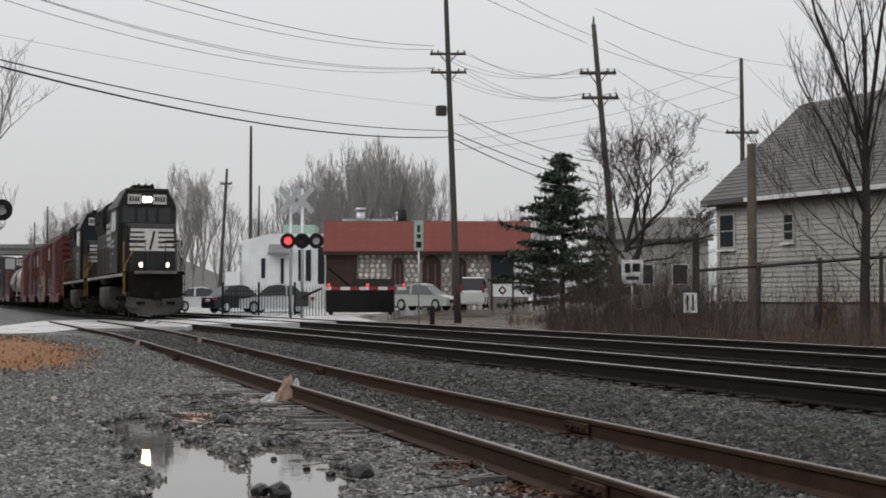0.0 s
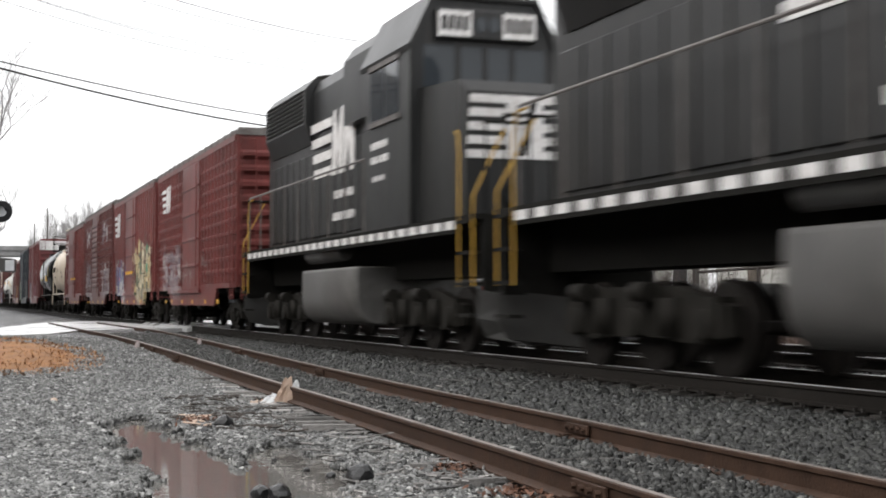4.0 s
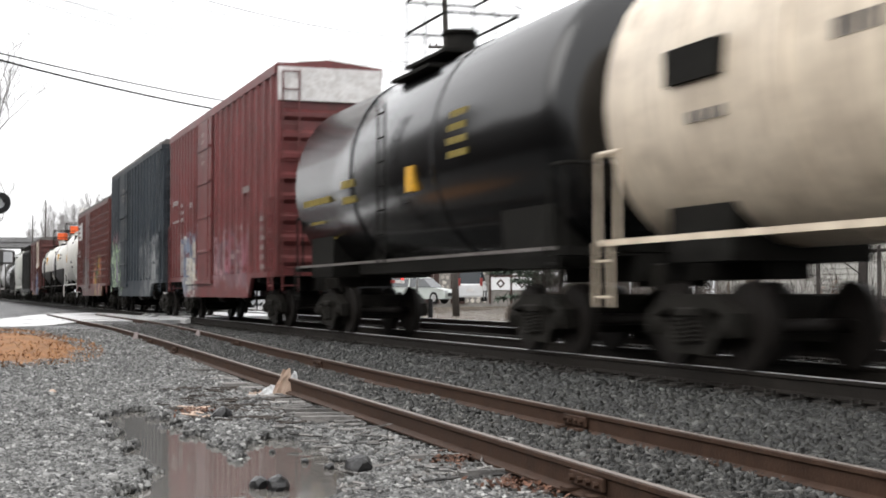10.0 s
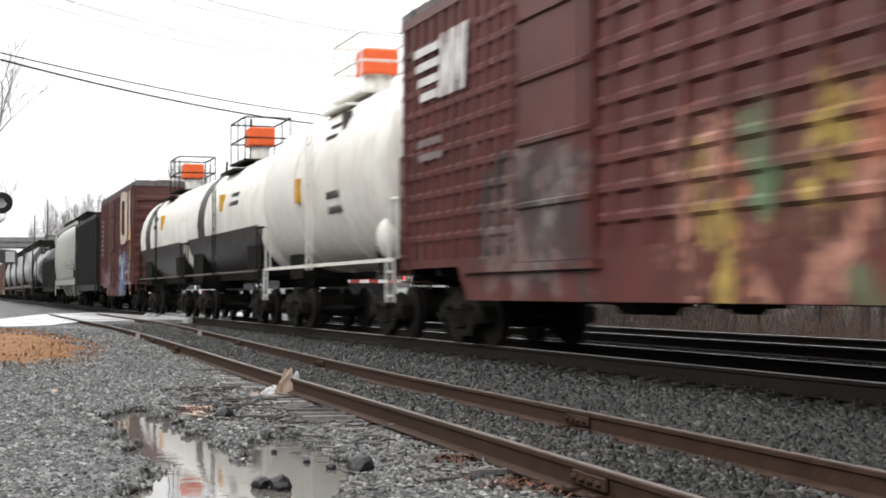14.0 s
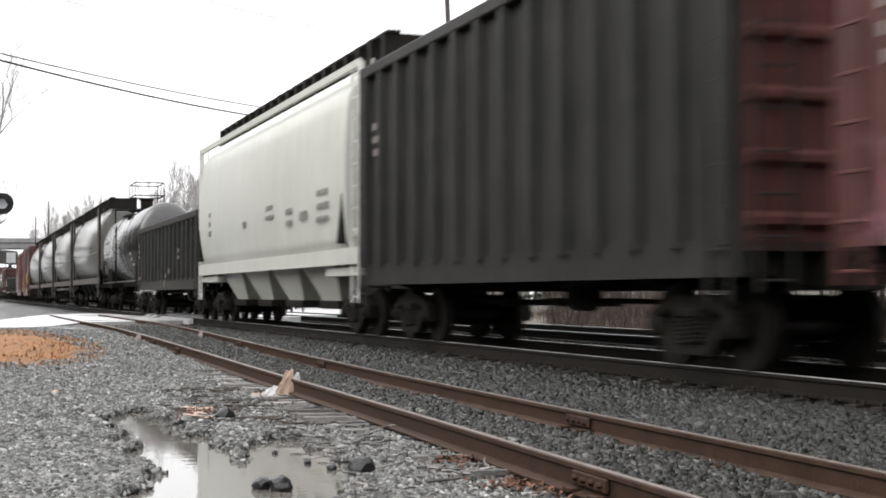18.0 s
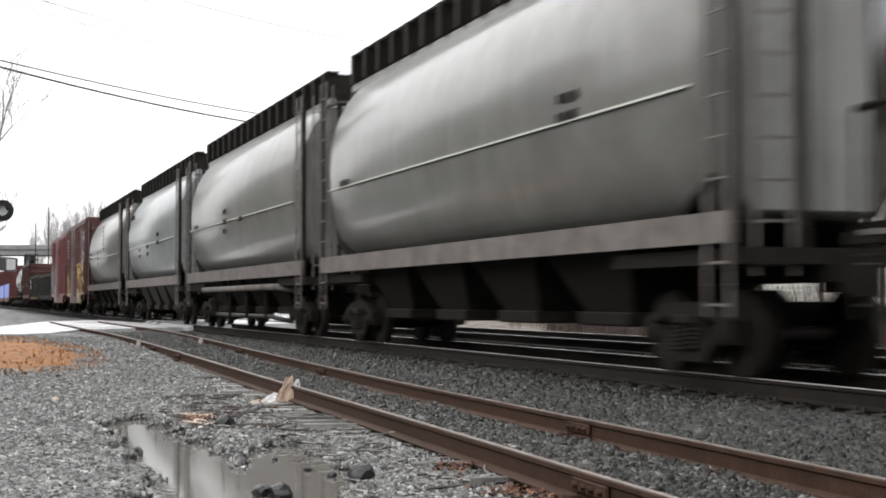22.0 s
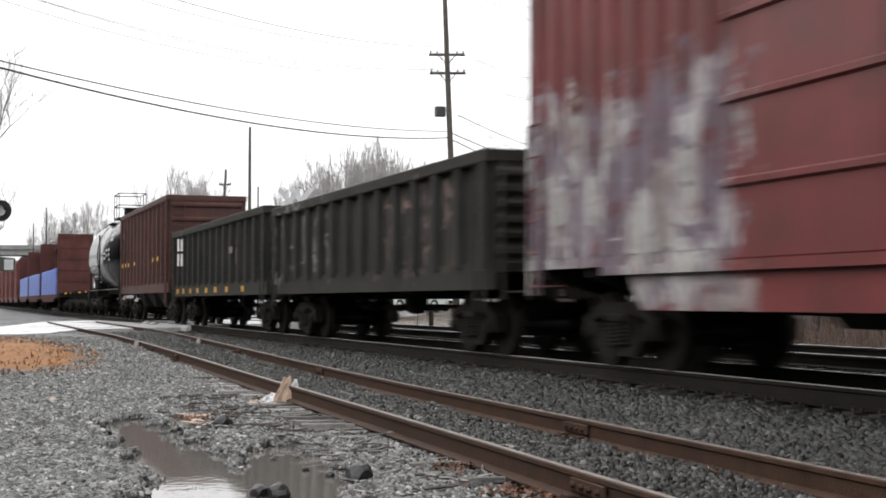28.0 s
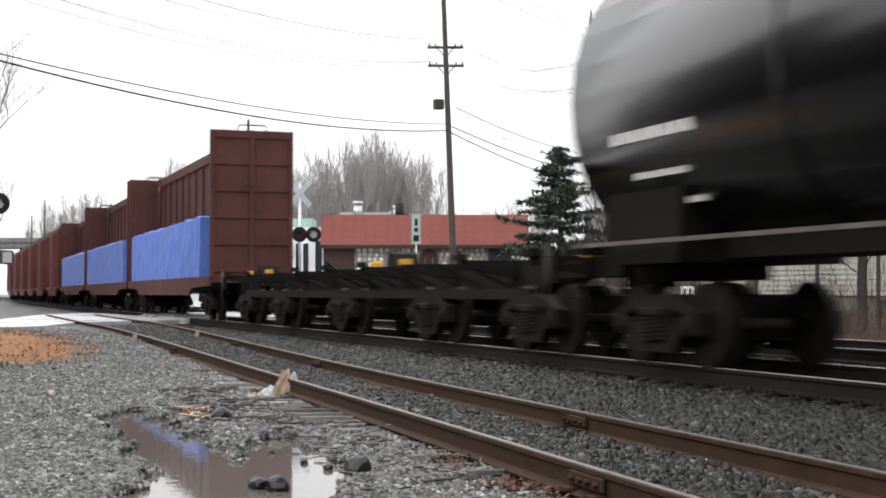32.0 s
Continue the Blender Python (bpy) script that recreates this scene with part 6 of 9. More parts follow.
boxcar("oxide red boxcar with ribbed grid sides and orange graffiti", 231.5, 248.6, 4.66, red("f", 6, [(-6.0, -1.2, 0.7, 2.5, DARKTAG, 2.2), (0.8, 6.2, 0.9, 2.4, FLAME, 5.5), (1.2, 5.6, 0.9, 2.2, FLAME, 1.8), (-5.6, -1.0, 0.6, 2.4, DARKTAG, 8.6), (1.2, 7.8, 0.4, 1.1, FLAME, 3.3)], (0.165, 0.043, 0.036)), "grid", 11, (-0.19, -0.05), 4,
       logo_at=(-8.8, -6.0, 3.3, 4.15), mark=[(-8.6, -7.2, 2.5, 2.9)], roof=M["roof"])
tank_car("white tank car with an orange valve cover", 249.0, 260.2, 1.56, M["tank_white"], M["tank_white"], flag=True, ball=5.1, placards=[(-1.6, 2.6, 0.35, 0.45, M["yellow"]), (1.8, 3.6, 0.3, 0.4, M["grey"])], mark=[(0.4, 1.4, 3.3, 3.7), (1.0, 2.2, 2.0, 2.5)], mark_mat=M["grey"])
tank_car("white tank car with a black band and black belly", 260.6, 273.0, 1.42, M["tank_white"], M["black"], bands=[(-3.4, 1.4, M["dull_black"])], flag=True, low=M["dull_black"], placards=[(0.6, 2.9, 0.4, 0.4, M["yellow"])], mark=[(2.0, 3.4, 2.7, 3.1)], mark_mat=M["grey"])
tank_car("white tank car with a wide black band and black belly", 273.4, 285.1, 1.42, M["tank_white"], M["black"], bands=[(-3.6, 1.5, M["dull_black"])], flag=True, low=M["dull_black"], placards=[(0.9, 2.9, 0.5, 0.45, M["yellow"])], mark=[(-1.9, -0.9, 2.7, 3.2)], mark_mat=M["grey"])
cn = boxcar("brown boxcar with a large cream emblem and blue graffiti", 287.0, 300.4, 4.66, mat("brown_boxcar_paint", (0.15, 0.052, 0.045), 0.5, 0, 0.3, 0.9, 30, 0.08, streak=0.5, dirt=(0.04, 0.022, 0.02), dirt_amt=0.3,
       tags=[(-7.2, -1.8, 0.6, 1.9, PINK, 3.1), (1.6, 5.4, 0.4, 2.5, BLUE5, 6.6), (2.0, 5.2, 0.4, 2.2, BLUE5, 2.2), (5.5, 7.3, 0.5, 2.3, PALE, 9.4)]), "v", 8, (-0.19, -0.02), 4, mark=[(-6.8, -5.4, 2.3, 3.9)], strip=[-3.9, -1.6, 6.9], roof=M["roof"])[0]
# a big cream rounded frame and two cream bars on its side
bm = bmesh.new()
outer = [(4.05 + 1.2 * math.copysign(abs(math.cos(a)) ** 0.35, math.cos(a)), 3.55 + 1.0 * math.copysign(abs(math.sin(a)) ** 0.35, math.sin(a))) for a in [i * math.pi / 10 for i in range(20)]]
inner = [(4.05 + (x - 4.05) * 0.62, 3.55 + (z - 3.55) * 0.66) for x, z in outer]
loft(bm, [[(x, -1.541, z) for x, z in outer], [(x, -1.541, z) for x, z in inner], [(x, -1.53, z) for x, z in inner], [(x, -1.53, z) for x, z in outer]], cap=False)
tpart("emblem", bm, M["tank_cream"], cn, "large plain cream frame shape")
for x0 in (5.35, 6.45):
    bm = bmesh.new()
    bevel_box(bm, x0, x0 + 0.5, -1.541, -1.53, 2.65, 4.45, 0.004)
    tpart("emblem", bm, M["tank_cream"], cn, "plain cream upright bar")
bm = bmesh.new()
box(bm, 7.28, 7.42, -1.552, -1.545, 2.0, 3.2)
tpart("reflector", bm, M["yellow"], cn, "tall yellow reflective strip")
open_car("open_hopper", "tall black open hopper car with heavy side posts", 302.0, 315.4, 4.20, M["gon"], 14, 1.05, False, mark=[(-6.6, -6.2, 2.8, 3.4)], hw=1.45, end=M["bulk"])
covered_hopper("clean cream-white covered hopper with sloped ends", 315.7, 334.2, 4.80, M["hop_white"], M["hop_white"], False,
               mark=[(-8.2, -7.7, 2.15, 2.85), (-2.3, -1.7, 2.15, 2.45), (1.1, 2.1, 2.2, 2.6), (3.6, 4.3, 2.0, 2.45), (5.1, 6.0, 2.05, 2.4), (6.9, 8.1, 1.95, 2.65)], mark_mat=M["greymark"])
open_car("gondola", "weathered black gondola with pale scrawls", 334.4, 349.3, 2.90, mat("scrawled_black_gondola_paint", (0.060, 0.059, 0.055), 0.6, 0, 0.5, 0.9, 30, 0.15, streak=0.6, dirt=(0.05, 0.046, 0.04), dirt_amt=0.4, gloss=0.05, tags=[(-1.6, -0.2, 0.9, 2.0, PATCH, 1.1), (3.6, 4.8, 1.2, 2.3, FAINT, 2.7), (5.6, 7.6, 1.2, 2.6, FAINT, 4.2), (1.0, 2.0, 0.9, 1.6, FAINT, 6.0)]), 16, 1.05, post=M["gon"], mark=[(-8.0, -7.7, 1.9, 2.5), (-7.9, -7.6, 1.2, 1.4), (-7.2, -7.0, 1.2, 1.4), (0.5, 0.9, 1.2, 1.4), (1.4, 1.8, 1.3, 1.6), (3.9, 4.3, 1.7, 2.1)])
tank_car("dull black tank car with a tall safety frame", 350.1, 364.7, 1.46, mat("dull_black_tank_paint", (0.017, 0.0165, 0.018), 0.26, 0, 0.25, 1.0, 30, 0.02, streak=0.4, dirt=(0.03, 0.028, 0.026), gloss=0.6, film=0.6, slick=0.22), M["black"], mark=[(-6.9, -4.8, 2.75, 2.95), (-6.7, -5.2, 2.3, 2.45), (-0.6, 0.3, 1.9, 2.9), (4.6, 5.4, 1.7, 2.3), (-2.6, -2.0, 2.0, 2.3)], mark_mat=M["greymark"])
covered_hopper("grimy grey covered hopper with rounded sides", 366.5, 383.2, 4.84, M["hop_grey"], M["sill_grey"], mark=[(-7.5, -6.6, 2.6, 2.8), (4.6, 5.4, 2.6, 3.0)], mark_mat=M["truck"])
covered_hopper("weathered grey covered hopper with rusty sill and long pipes", 384.8, 401.0, 4.84, M["hop_grey"], M["sill_grey"], pipes=True, mark=[(-7.4, -6.5, 2.6, 2.8), (-1.6, -1.0, 2.3, 3.0), (1.0, 1.6, 2.5, 2.7)], mark_mat=M["truck"])
covered_hopper("pale blue-grey covered hopper with streaked sides", 402.9, 418.2, 4.84, M["hop_blue"], M["sill_grey"], mark=[(-3.4, -2.6, 2.2, 2.6), (-0.6, 0.2, 2.2, 2.7), (2.6, 3.4, 2.5, 3.0), (-6.5, -4.8, 3.6, 3.9)], mark_mat=M["truck"])
covered_hopper("dirty grey covered hopper with rounded sides", 420.7, 437.0, 4.84, M["hop_grey"], M["sill_grey"], mark=[(-2.6, -2.0, 2.3, 3.0), (0.6, 1.2, 2.9, 4.0), (-7.4, -6.6, 2.6, 3.0)], mark_mat=M["truck"])
boxcar("oxide red boxcar with gold patched lower side", 439.0, 452.8, 4.76, red("g", 7, [(4.2, 7.4, 2.2, 4.5, PALE, 6.2), (-7.2, -3.6, 0.3, 2.5, GOLD, 4.4), (-7.2, -3.8, 0.3, 2.3, GOLD, 1.4), (1.2, 7.4, 0.3, 2.8, GOLD, 8.8), (1.4, 7.4, 0.3, 2.6, GOLD, 5.8)], (0.115, 0.036, 0.034)), "v", 9, (-0.20, 0.0), 4, mark=[(-7.0, -4.8, 3.1, 4.2)])
boxcar("oxide red boxcar with gold lettering bars and grey-white graffiti", 453.5, 468.3, 4.62, red("h", 8, [(-8.8, -2.0, 0.4, 3.0, GREY5, 2.6), (-8.8, -2.4, 0.4, 2.7, GREY5, 5.2)], (0.20, 0.042, 0.042)), "v", 9, (-0.16, 0.04), 4, strip=[3.5, 6.8])
open_car("gondola", "long black gondola with faint white scrawl", 469.8, 484.1, 2.50, mat("black_gondola_with_scrawl", (0.050, 0.0485, 0.0445), 0.6, 0, 0.5, 0.9, 30, 0.15, streak=0.45, dirt=(0.05, 0.045, 0.04), dirt_amt=0.3, gloss=0.05, tags=[(-7.8, -1.5, 1.0, 2.8, SCRAWL, -3.3), (1.5, 6.5, 1.0, 2.4, DARKTAG, -6.1)]), 14, post=M["gon"])
yellow_gondola = open_car("gondola", "black gondola with yellow reflectors along its sill", 485.0, 500.2, 2.63, mat("olive_black_gondola_paint", (0.043, 0.0435, 0.040), 0.65, 0, 0.5, 0.9, 30, 0.15, streak=0.6, dirt=(0.052, 0.050, 0.043), dirt_amt=0.4, gloss=0.08, tags=[(-7.2, -5.2, 1.5, 2.7, SCRAWL, -2.1), (0.5, 4.5, 1.2, 2.3, DARKTAG, -5.1)]), 15, strip=[-7.6, -6.2, -4.6, -3.0, -1.2, 0.6, 2.6, 5.2], mark=[(3.4, 4.0, 1.8, 2.1)], post=M["gon"])[0]
for x, z in ((-6.95, 2.28), (-6.95, 1.86), (-6.1, 2.26), (-6.1, 1.84)):
    bm = bmesh.new()
    box(bm, x - 0.22, x + 0.22, -1.558, -1.55, z - 0.17, z + 0.17)
    tpart("paint_patch", bm, M["white"], yellow_gondola, "white painted patch")
open_car("open_hopper", "brown open hopper car with a grey top rail", 501.2, 515.5, 3.83, M["hop_brown"], 13, 1.18, True, strip=[-7.0, -5.8, -4.6, -2.2, 4.2, 5.6], strip_z=2.0, mark=[(-6.6, -6.2, 3.0, 3.3)], hw=1.46)
tank_car("glossy black tank car with white lettering bars", 516.6, 531.6, 1.56, M["tank_black"], M["black"], mark=[(-6.9, -4.7, 2.08, 2.30), (-6.6, -5.2, 1.76, 1.88), (-6.5, -5.1, 1.5, 1.62), (1.0, 1.7, 2.4, 2.8), (2.2, 2.8, 2.5, 2.9), (3.4, 3.9, 2.3, 2.9), (3.8, 4.8, 3.1, 3.8)])
skeleton_flat("empty black skeleton flatcar with yellow locks", 531.9, 555.4)
for a, b in ((557.4, 577.4), (578.2, 598.0), (598.7, 617.0)):
    centre_beam("maroon centre beam flatcar loaded with blue wrapped lumber", a, b, 4.86, True)
for i, (a, b) in enumerate(((618.0, 632.0), (633.0, 647.0), (648.0, 662.0), (663.0, 678.0), (679.0, 694.0), (695.0, 709.0))):
    boxcar("oxide red boxcar near the end of the train", a, b, 4.62, M["red"], "v", 8, roof=M["roof"])

# ---- the crossing and the lot beyond ----
def spot(d, k):
    """World x, y at d metres ahead on the bearing k (right over ahead)."""
    return floor_at(d, d * k)


def up(d, s):
    """Height at d metres ahead on the rise s."""
    return EYE_Z + d * s


M.update({
    # pale base stands in for the sky's sheen on wet asphalt
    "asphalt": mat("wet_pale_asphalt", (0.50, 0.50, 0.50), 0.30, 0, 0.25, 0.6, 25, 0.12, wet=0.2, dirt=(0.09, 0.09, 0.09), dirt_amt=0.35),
    "planks": mat("crossing_rubber_panel", (0.07, 0.07, 0.07), 0.35, 0, 0.3, 2, 30, 0.2),
    "bark": mat("dark_wet_bark", (0.050, 0.042, 0.038), 0.75, 0, 0.4, 6, 40, 0.6),
    "twig": mat("brown_twigs", (0.075, 0.058, 0.050), 0.8, 0, 0.3, 6, 40, 0.2),
    # paler than the near twigs: distance haze is put into this colour
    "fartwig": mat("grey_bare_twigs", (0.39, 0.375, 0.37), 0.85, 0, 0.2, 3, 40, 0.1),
    "brush": mat("reddish_dry_brush", (0.155, 0.105, 0.086), 0.85, 0, 0.4, 2, 40, 0.2, island=0.4),
    "pine": mat("dark_pine_needles", (0.125, 0.16, 0.125), 0.8, 0, 0.35, 3, 40, 0.0, island=0.5, gloss=0.1),
    "pole": mat("weathered_pole_wood", (0.10, 0.088, 0.078), 0.75, 0, 0.3, 3, 50, 0.4),
    "postwood": mat("brown_stub_post_wood", (0.19, 0.16, 0.13), 0.75, 0, 0.3, 3, 50, 0.4),
    "wire": mat("black_cable", (0.03, 0.03, 0.03), 0.6, 0, 0.1, 3, bump=0),
    "tile": mat("red_roof_tile", (0.30, 0.075, 0.058), 0.6, 0, 0.2, 2, 30, 0.2, per_object=0.08),
    "stone": mat("tan_field_stone", (0.58, 0.54, 0.48), 0.8, 0, 0.3, 3, 30, 0.3, per_object=0.5),
    "mortar": mat("grey_mortar_wall", (0.34, 0.32, 0.295), 0.85, 0, 0.25, 3, 30, 0.3),
    "wood_dark": mat("dark_brown_door_wood", (0.060, 0.030, 0.024), 0.5, 0, 0.3, 3, 30, 0.2),
    "plaster": mat("white_painted_wall", (0.74, 0.75, 0.76), 0.7, 0, 0.10, 1.0, 30, 0.08, streak=0.25, dirt=(0.45, 0.44, 0.42)),
    "siding": mat("dingy_white_clapboard", (0.405, 0.40, 0.375), 0.65, 0, 0.15, 1.2, 30, 0.1, streak=0.35, dirt=(0.2, 0.19, 0.17), per_object=0.10),
    "shingle": mat("grey_asphalt_shingle", (0.19, 0.187, 0.184), 0.8, 0, 0.3, 1.5, 35, 0.5, per_object=0.12),
    "block": mat("painted_block_foundation", (0.26, 0.25, 0.23), 0.8, 0, 0.25, 2, 30, 0.3),
    "silver": mat("silver_car_paint", (0.52, 0.53, 0.54), 0.3, 0.0, 0.06, 2, bump=0.0),
    "van": mat("white_car_paint", (0.66, 0.67, 0.68), 0.25, 0.1, 0.05, 2, bump=0.0),
    "sage": mat("pale_green_car_paint", (0.40, 0.43, 0.41), 0.3, 0.0, 0.06, 2, bump=0.0),
    "dark_car": mat("dark_grey_car_paint", (0.045, 0.048, 0.052), 0.25, 0.3, 0.06, 2, bump=0.0),
    "tyre": mat("tyre_rubber", (0.02, 0.02, 0.02), 0.8, 0, 0.2, 5, bump=0.1),
    "iron": mat("black_iron", (0.016, 0.016, 0.017), 0.5, 0.3, 0.2, 4, bump=0.05),
    "alu": mat("bare_aluminium", (0.50, 0.51, 0.52), 0.4, 0.8, 0.15, 4, bump=0.05),
    "signred": glow("lit_red_lamp", (1.0, 0.03, 0.03), 4.0),
    "tail": glow("lit_arm_lamp", (1.0, 0.06, 0.05), 0.5),
    "signgreen": mat("green_street_sign", (0.30, 0.42, 0.36), 0.5, 0, 0.15, 4, bump=0.02),
    "straw": mat("orange_wet_straw", (0.39, 0.19, 0.08), 0.85, 0, 0.4, 3, 50, 0.5, island=0.4),
    "concrete": mat("grey_concrete", (0.33, 0.33, 0.33), 0.8, 0, 0.2, 0.6, 25, 0.2, streak=0.3),
    "paper": mat("wet_cardboard", (0.50, 0.38, 0.30), 0.7, 0, 0.25, 6, 30, 0.2),
    "leafy": mat("dead_brown_leaves", (0.16, 0.075, 0.045), 0.8, 0, 0.4, 6, 30, 0.2, island=0.6),
    "rustleaf": mat("rusty_dead_leaves", (0.30, 0.125, 0.055), 0.8, 0, 0.4, 6, 30, 0.1, island=0.5),
    "stick": mat("wet_fallen_twigs", (0.07, 0.055, 0.045), 0.6, 0, 0.4, 6, 30, 0.2),
})


def slab(name, label, category, outline, zf, thick, material, kind="structure"):
    bm = bmesh.new()
    loft(bm, [[(x, y, zf(x, y) - thick) for x, y in outline], [(x, y, zf(x, y)) for x, y in outline]])
    bmesh.ops.triangulate(bm, faces=[f for f in bm.faces if len(f.verts) > 4])
    return tagged(part(name, bm, material), label, category, kind=kind)


# the road over the tracks lies between and beside the rails
for a, b, z0, z1 in ((7.62, 7.80, -0.10, -0.02),):
    slab("road", "wet asphalt road over the crossing, sheen painted in", "road", [(-61, a), (-49, a), (-49, b), (-61, b)], lambda x, y, a=a, b=b, z0=z0, z1=z1: z0 + (z1 - z0) * (y - a) / (b - a), 0.35, M["asphalt"])
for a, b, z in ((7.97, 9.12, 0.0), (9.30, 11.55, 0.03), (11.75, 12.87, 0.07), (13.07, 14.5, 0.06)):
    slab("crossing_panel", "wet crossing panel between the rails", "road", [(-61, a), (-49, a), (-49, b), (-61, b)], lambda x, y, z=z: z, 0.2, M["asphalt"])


# outline follows the bright wet strip; its sheen is in the colour
slab("road", "wet asphalt road leading up to the crossing, sheen painted in", "road", [(-42.5, 2.7), (-39.5, 0.5), (-42.5, -1.4), (-46.5, 0.1), (-53.5, 1.65), (-66.5, 4.0), (-69.8, 6.0), (-69.6, 6.9), (-60, 7.6), (-50, 7.6), (-48.2, 4.15)], lambda x, y: -0.10, 0.3, M["asphalt"])


def lot_z(x, y):
    return 0.04 + 0.40 * step(16, 48, y)


bm = bmesh.new()
edge = [(-49, 14.52), (-66, 18.2), (-84, 25.5), (-100, 31.5), (-112, 40), (-112, 75)]
for (xa, ya), (xb, yb) in zip(edge, edge[1:]):
    n = 10
    for i in range(n):
        p = [(xa + (xb - xa) * u, ya + (yb - ya) * u) for u in (i / n, (i + 1) / n)]
        loft(bm, [[(p[0][0], p[0][1], -0.5), (p[1][0], p[1][1], -0.5), (-220, p[1][1], -0.5), (-220, p[0][1], -0.5)],
                  [(p[0][0], p[0][1], lot_z(*p[0])), (p[1][0], p[1][1], lot_z(*p[1])), (-220, p[1][1], lot_z(0, p[1][1])), (-220, p[0][1], lot_z(0, p[0][1]))]])
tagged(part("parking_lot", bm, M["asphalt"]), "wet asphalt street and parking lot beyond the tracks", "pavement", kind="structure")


# ---- poles and cables ----
def pole(name, label, d, k, ktop, rise, r=0.16, arms=(), z0=-0.4, arm_w=1.3, arm_turn=0.0, extra=None):
    x0, y0 = spot(d, k)
    x1, y1 = spot(d, ktop)
    t = new(name)
    t.location = (x0, y0, z0)
    tagged(t, label, "utility pole", "utility poles")
    bm = bmesh.new()
    top = Vector((x1 - x0, y1 - y0, up(d, rise) - z0))
    rings = []
    for i in range(9):
        u = i / 8
        c = top * u
        rr = r * (1 - 0.4 * u)
        rings.append([(c.x + rr * math.cos(a * math.pi / 5), c.y + rr * math.sin(a * math.pi / 5), c.z) for a in range(10)])
    loft(bm, rings, smooth=True)
    part("shaft", bm, M["pole"], t)
    a = radians(YAW + arm_turn)
    ax = Vector((math.sin(a), math.cos(a), 0))
    ends = []
    for s in arms:
        z = up(d, s) - z0
        c = top * (z / top.z)
        bm = bmesh.new()
        p, q = c - ax * arm_w, c + ax * arm_w
        cyl(bm, p + Vector((0, 0, 0)), q, 0.075, n=4)
        ar = part("crossarm", bm, M["pole"], t)
        for u in (-0.9, -0.55, 0.55, 0.9):
            b = c + ax * arm_w * u
            bm = bmesh.new()
            cyl(bm, b + Vector((0, 0, 0.05)), b + Vector((0, 0, 0.20)), 0.05, 0.03, n=6)
            part("insulator", bm, M["grey"], ar)
            ends.append(Vector((x0, y0, z0)) + b + Vector((0, 0, 0.2)))
        bm = bmesh.new()
        for u in (-1, 1):
            cyl(bm, c + ax * arm_w * 0.5 * u, c - Vector((0, 0, 0.55)), 0.025, n=4)
        part("brace", bm, M["pole"], ar)
    return t, top, ends


p1, top1, ends1 = pole("utility_pole", "tall leaning wooden utility pole with two crossarms and a floodlight", 75, 0.0105, 0.0012, 0.235, 0.19, (0.1735, 0.1605), arm_w=0.95)
p2, top2, _ = pole("utility_pole", "slim grey wooden utility pole", 112, -0.1348, -0.1348, 0.1225, 0.17)
p2b, _, _ = pole("utility_pole", "short leaning wooden pole", 120, -0.157, -0.1515, 0.0925, 0.17, (0.082,), arm_w=0.5)
p3, top3, ends3 = pole("utility_pole", "leaning wooden utility pole with two crossarms", 62, 0.124, 0.1060, 0.1945, 0.17, (0.160, 0.1425), arm_w=0.8)
p4, top4, ends4 = pole("utility_pole", "dark utility pole behind the house", 78, 0.2108, 0.2098, 0.1705, 0.17, (0.118,), arm_w=0.9)
p5, _, _ = pole("utility_pole", "thin far utility pole", 150, -0.1289, -0.1289, 0.0805, 0.13)
p6, _, _ = pole("utility_pole", "far thin pole near the overpass", 180, -0.277, -0.277, 0.066, 0.12)
p7, _, _ = pole("utility_pole", "far thin pole near the overpass", 175, -0.286, -0.286, 0.055, 0.12)

bm = bmesh.new()
bevel_box(bm, -0.22, 0.22, -0.3, 0.2, -0.28, 0.25, 0.04)
fl = part("floodlight", bm, M["grey"], p1, "grey floodlight housing")
fx, fy = floor_at(0, -0.42)
fl.location = (fx + top1.x * 0.6, fy + top1.y * 0.6, up(75, 0.1335) + 0.4)
bm = bmesh.new()
cyl(bm, (0, 0, 0), (-fx * 0.9, -fy * 0.9, 0.05), 0.04, n=6)
o = part("bracket", bm, M["iron"], fl)


def cable(p, q, sag, r=0.02, name="overhead_cable", label="thin black overhead cable"):
    bm = bmesh.new()
    n = 22
    pts = [Vector(p).lerp(Vector(q), i / n) - Vector((0, 0, sag * 4 * (i / n) * (1 - i / n))) for i in range(n + 1)]
    rings = []
    for i, c in enumerate(pts):
        rings.append([c + Vector((r * math.cos(a) * 0.7, r * math.cos(a) * 0.7, r * math.sin(a))) for a in (0.5, 2.6, 4.7)])
    loft(bm, rings)
    tagged(part(name, bm, M["wire"]), label, "cable", "overhead cables")


def sky_point(d, k, s):
    x, y = spot(d, k)
    return (x, y, up(d, s))


A1, A2 = sky_point(75, 0.0040, 0.1195), sky_point(75, 0.0042, 0.1150)
cable(sky_point(38, -0.345, 0.1777), A1, 0.55, 0.024, label="thick black overhead cable")
cable(sky_point(38, -0.345, 0.1737), A2, 0.70, 0.034, label="thick black overhead cable")
cable(A1, sky_point(95, 0.118, 0.080), 0.3, 0.03, label="thick black overhead cable")
cable(A2, sky_point(95, 0.116, 0.071), 0.3, 0.03, label="thick black overhead cable")
cable(sky_point(44, -0.2366, 0.2279), sky_point(75, -0.0064, 0.1794), 0.49, 0.016)
cable(sky_point(44, -0.2645, 0.2287), sky_point(75, -0.0064, 0.1766), 0.61, 0.012)
cable(sky_point(44, -0.3282, 0.2271), sky_point(75, -0.0056, 0.1638), 0.85, 0.012)
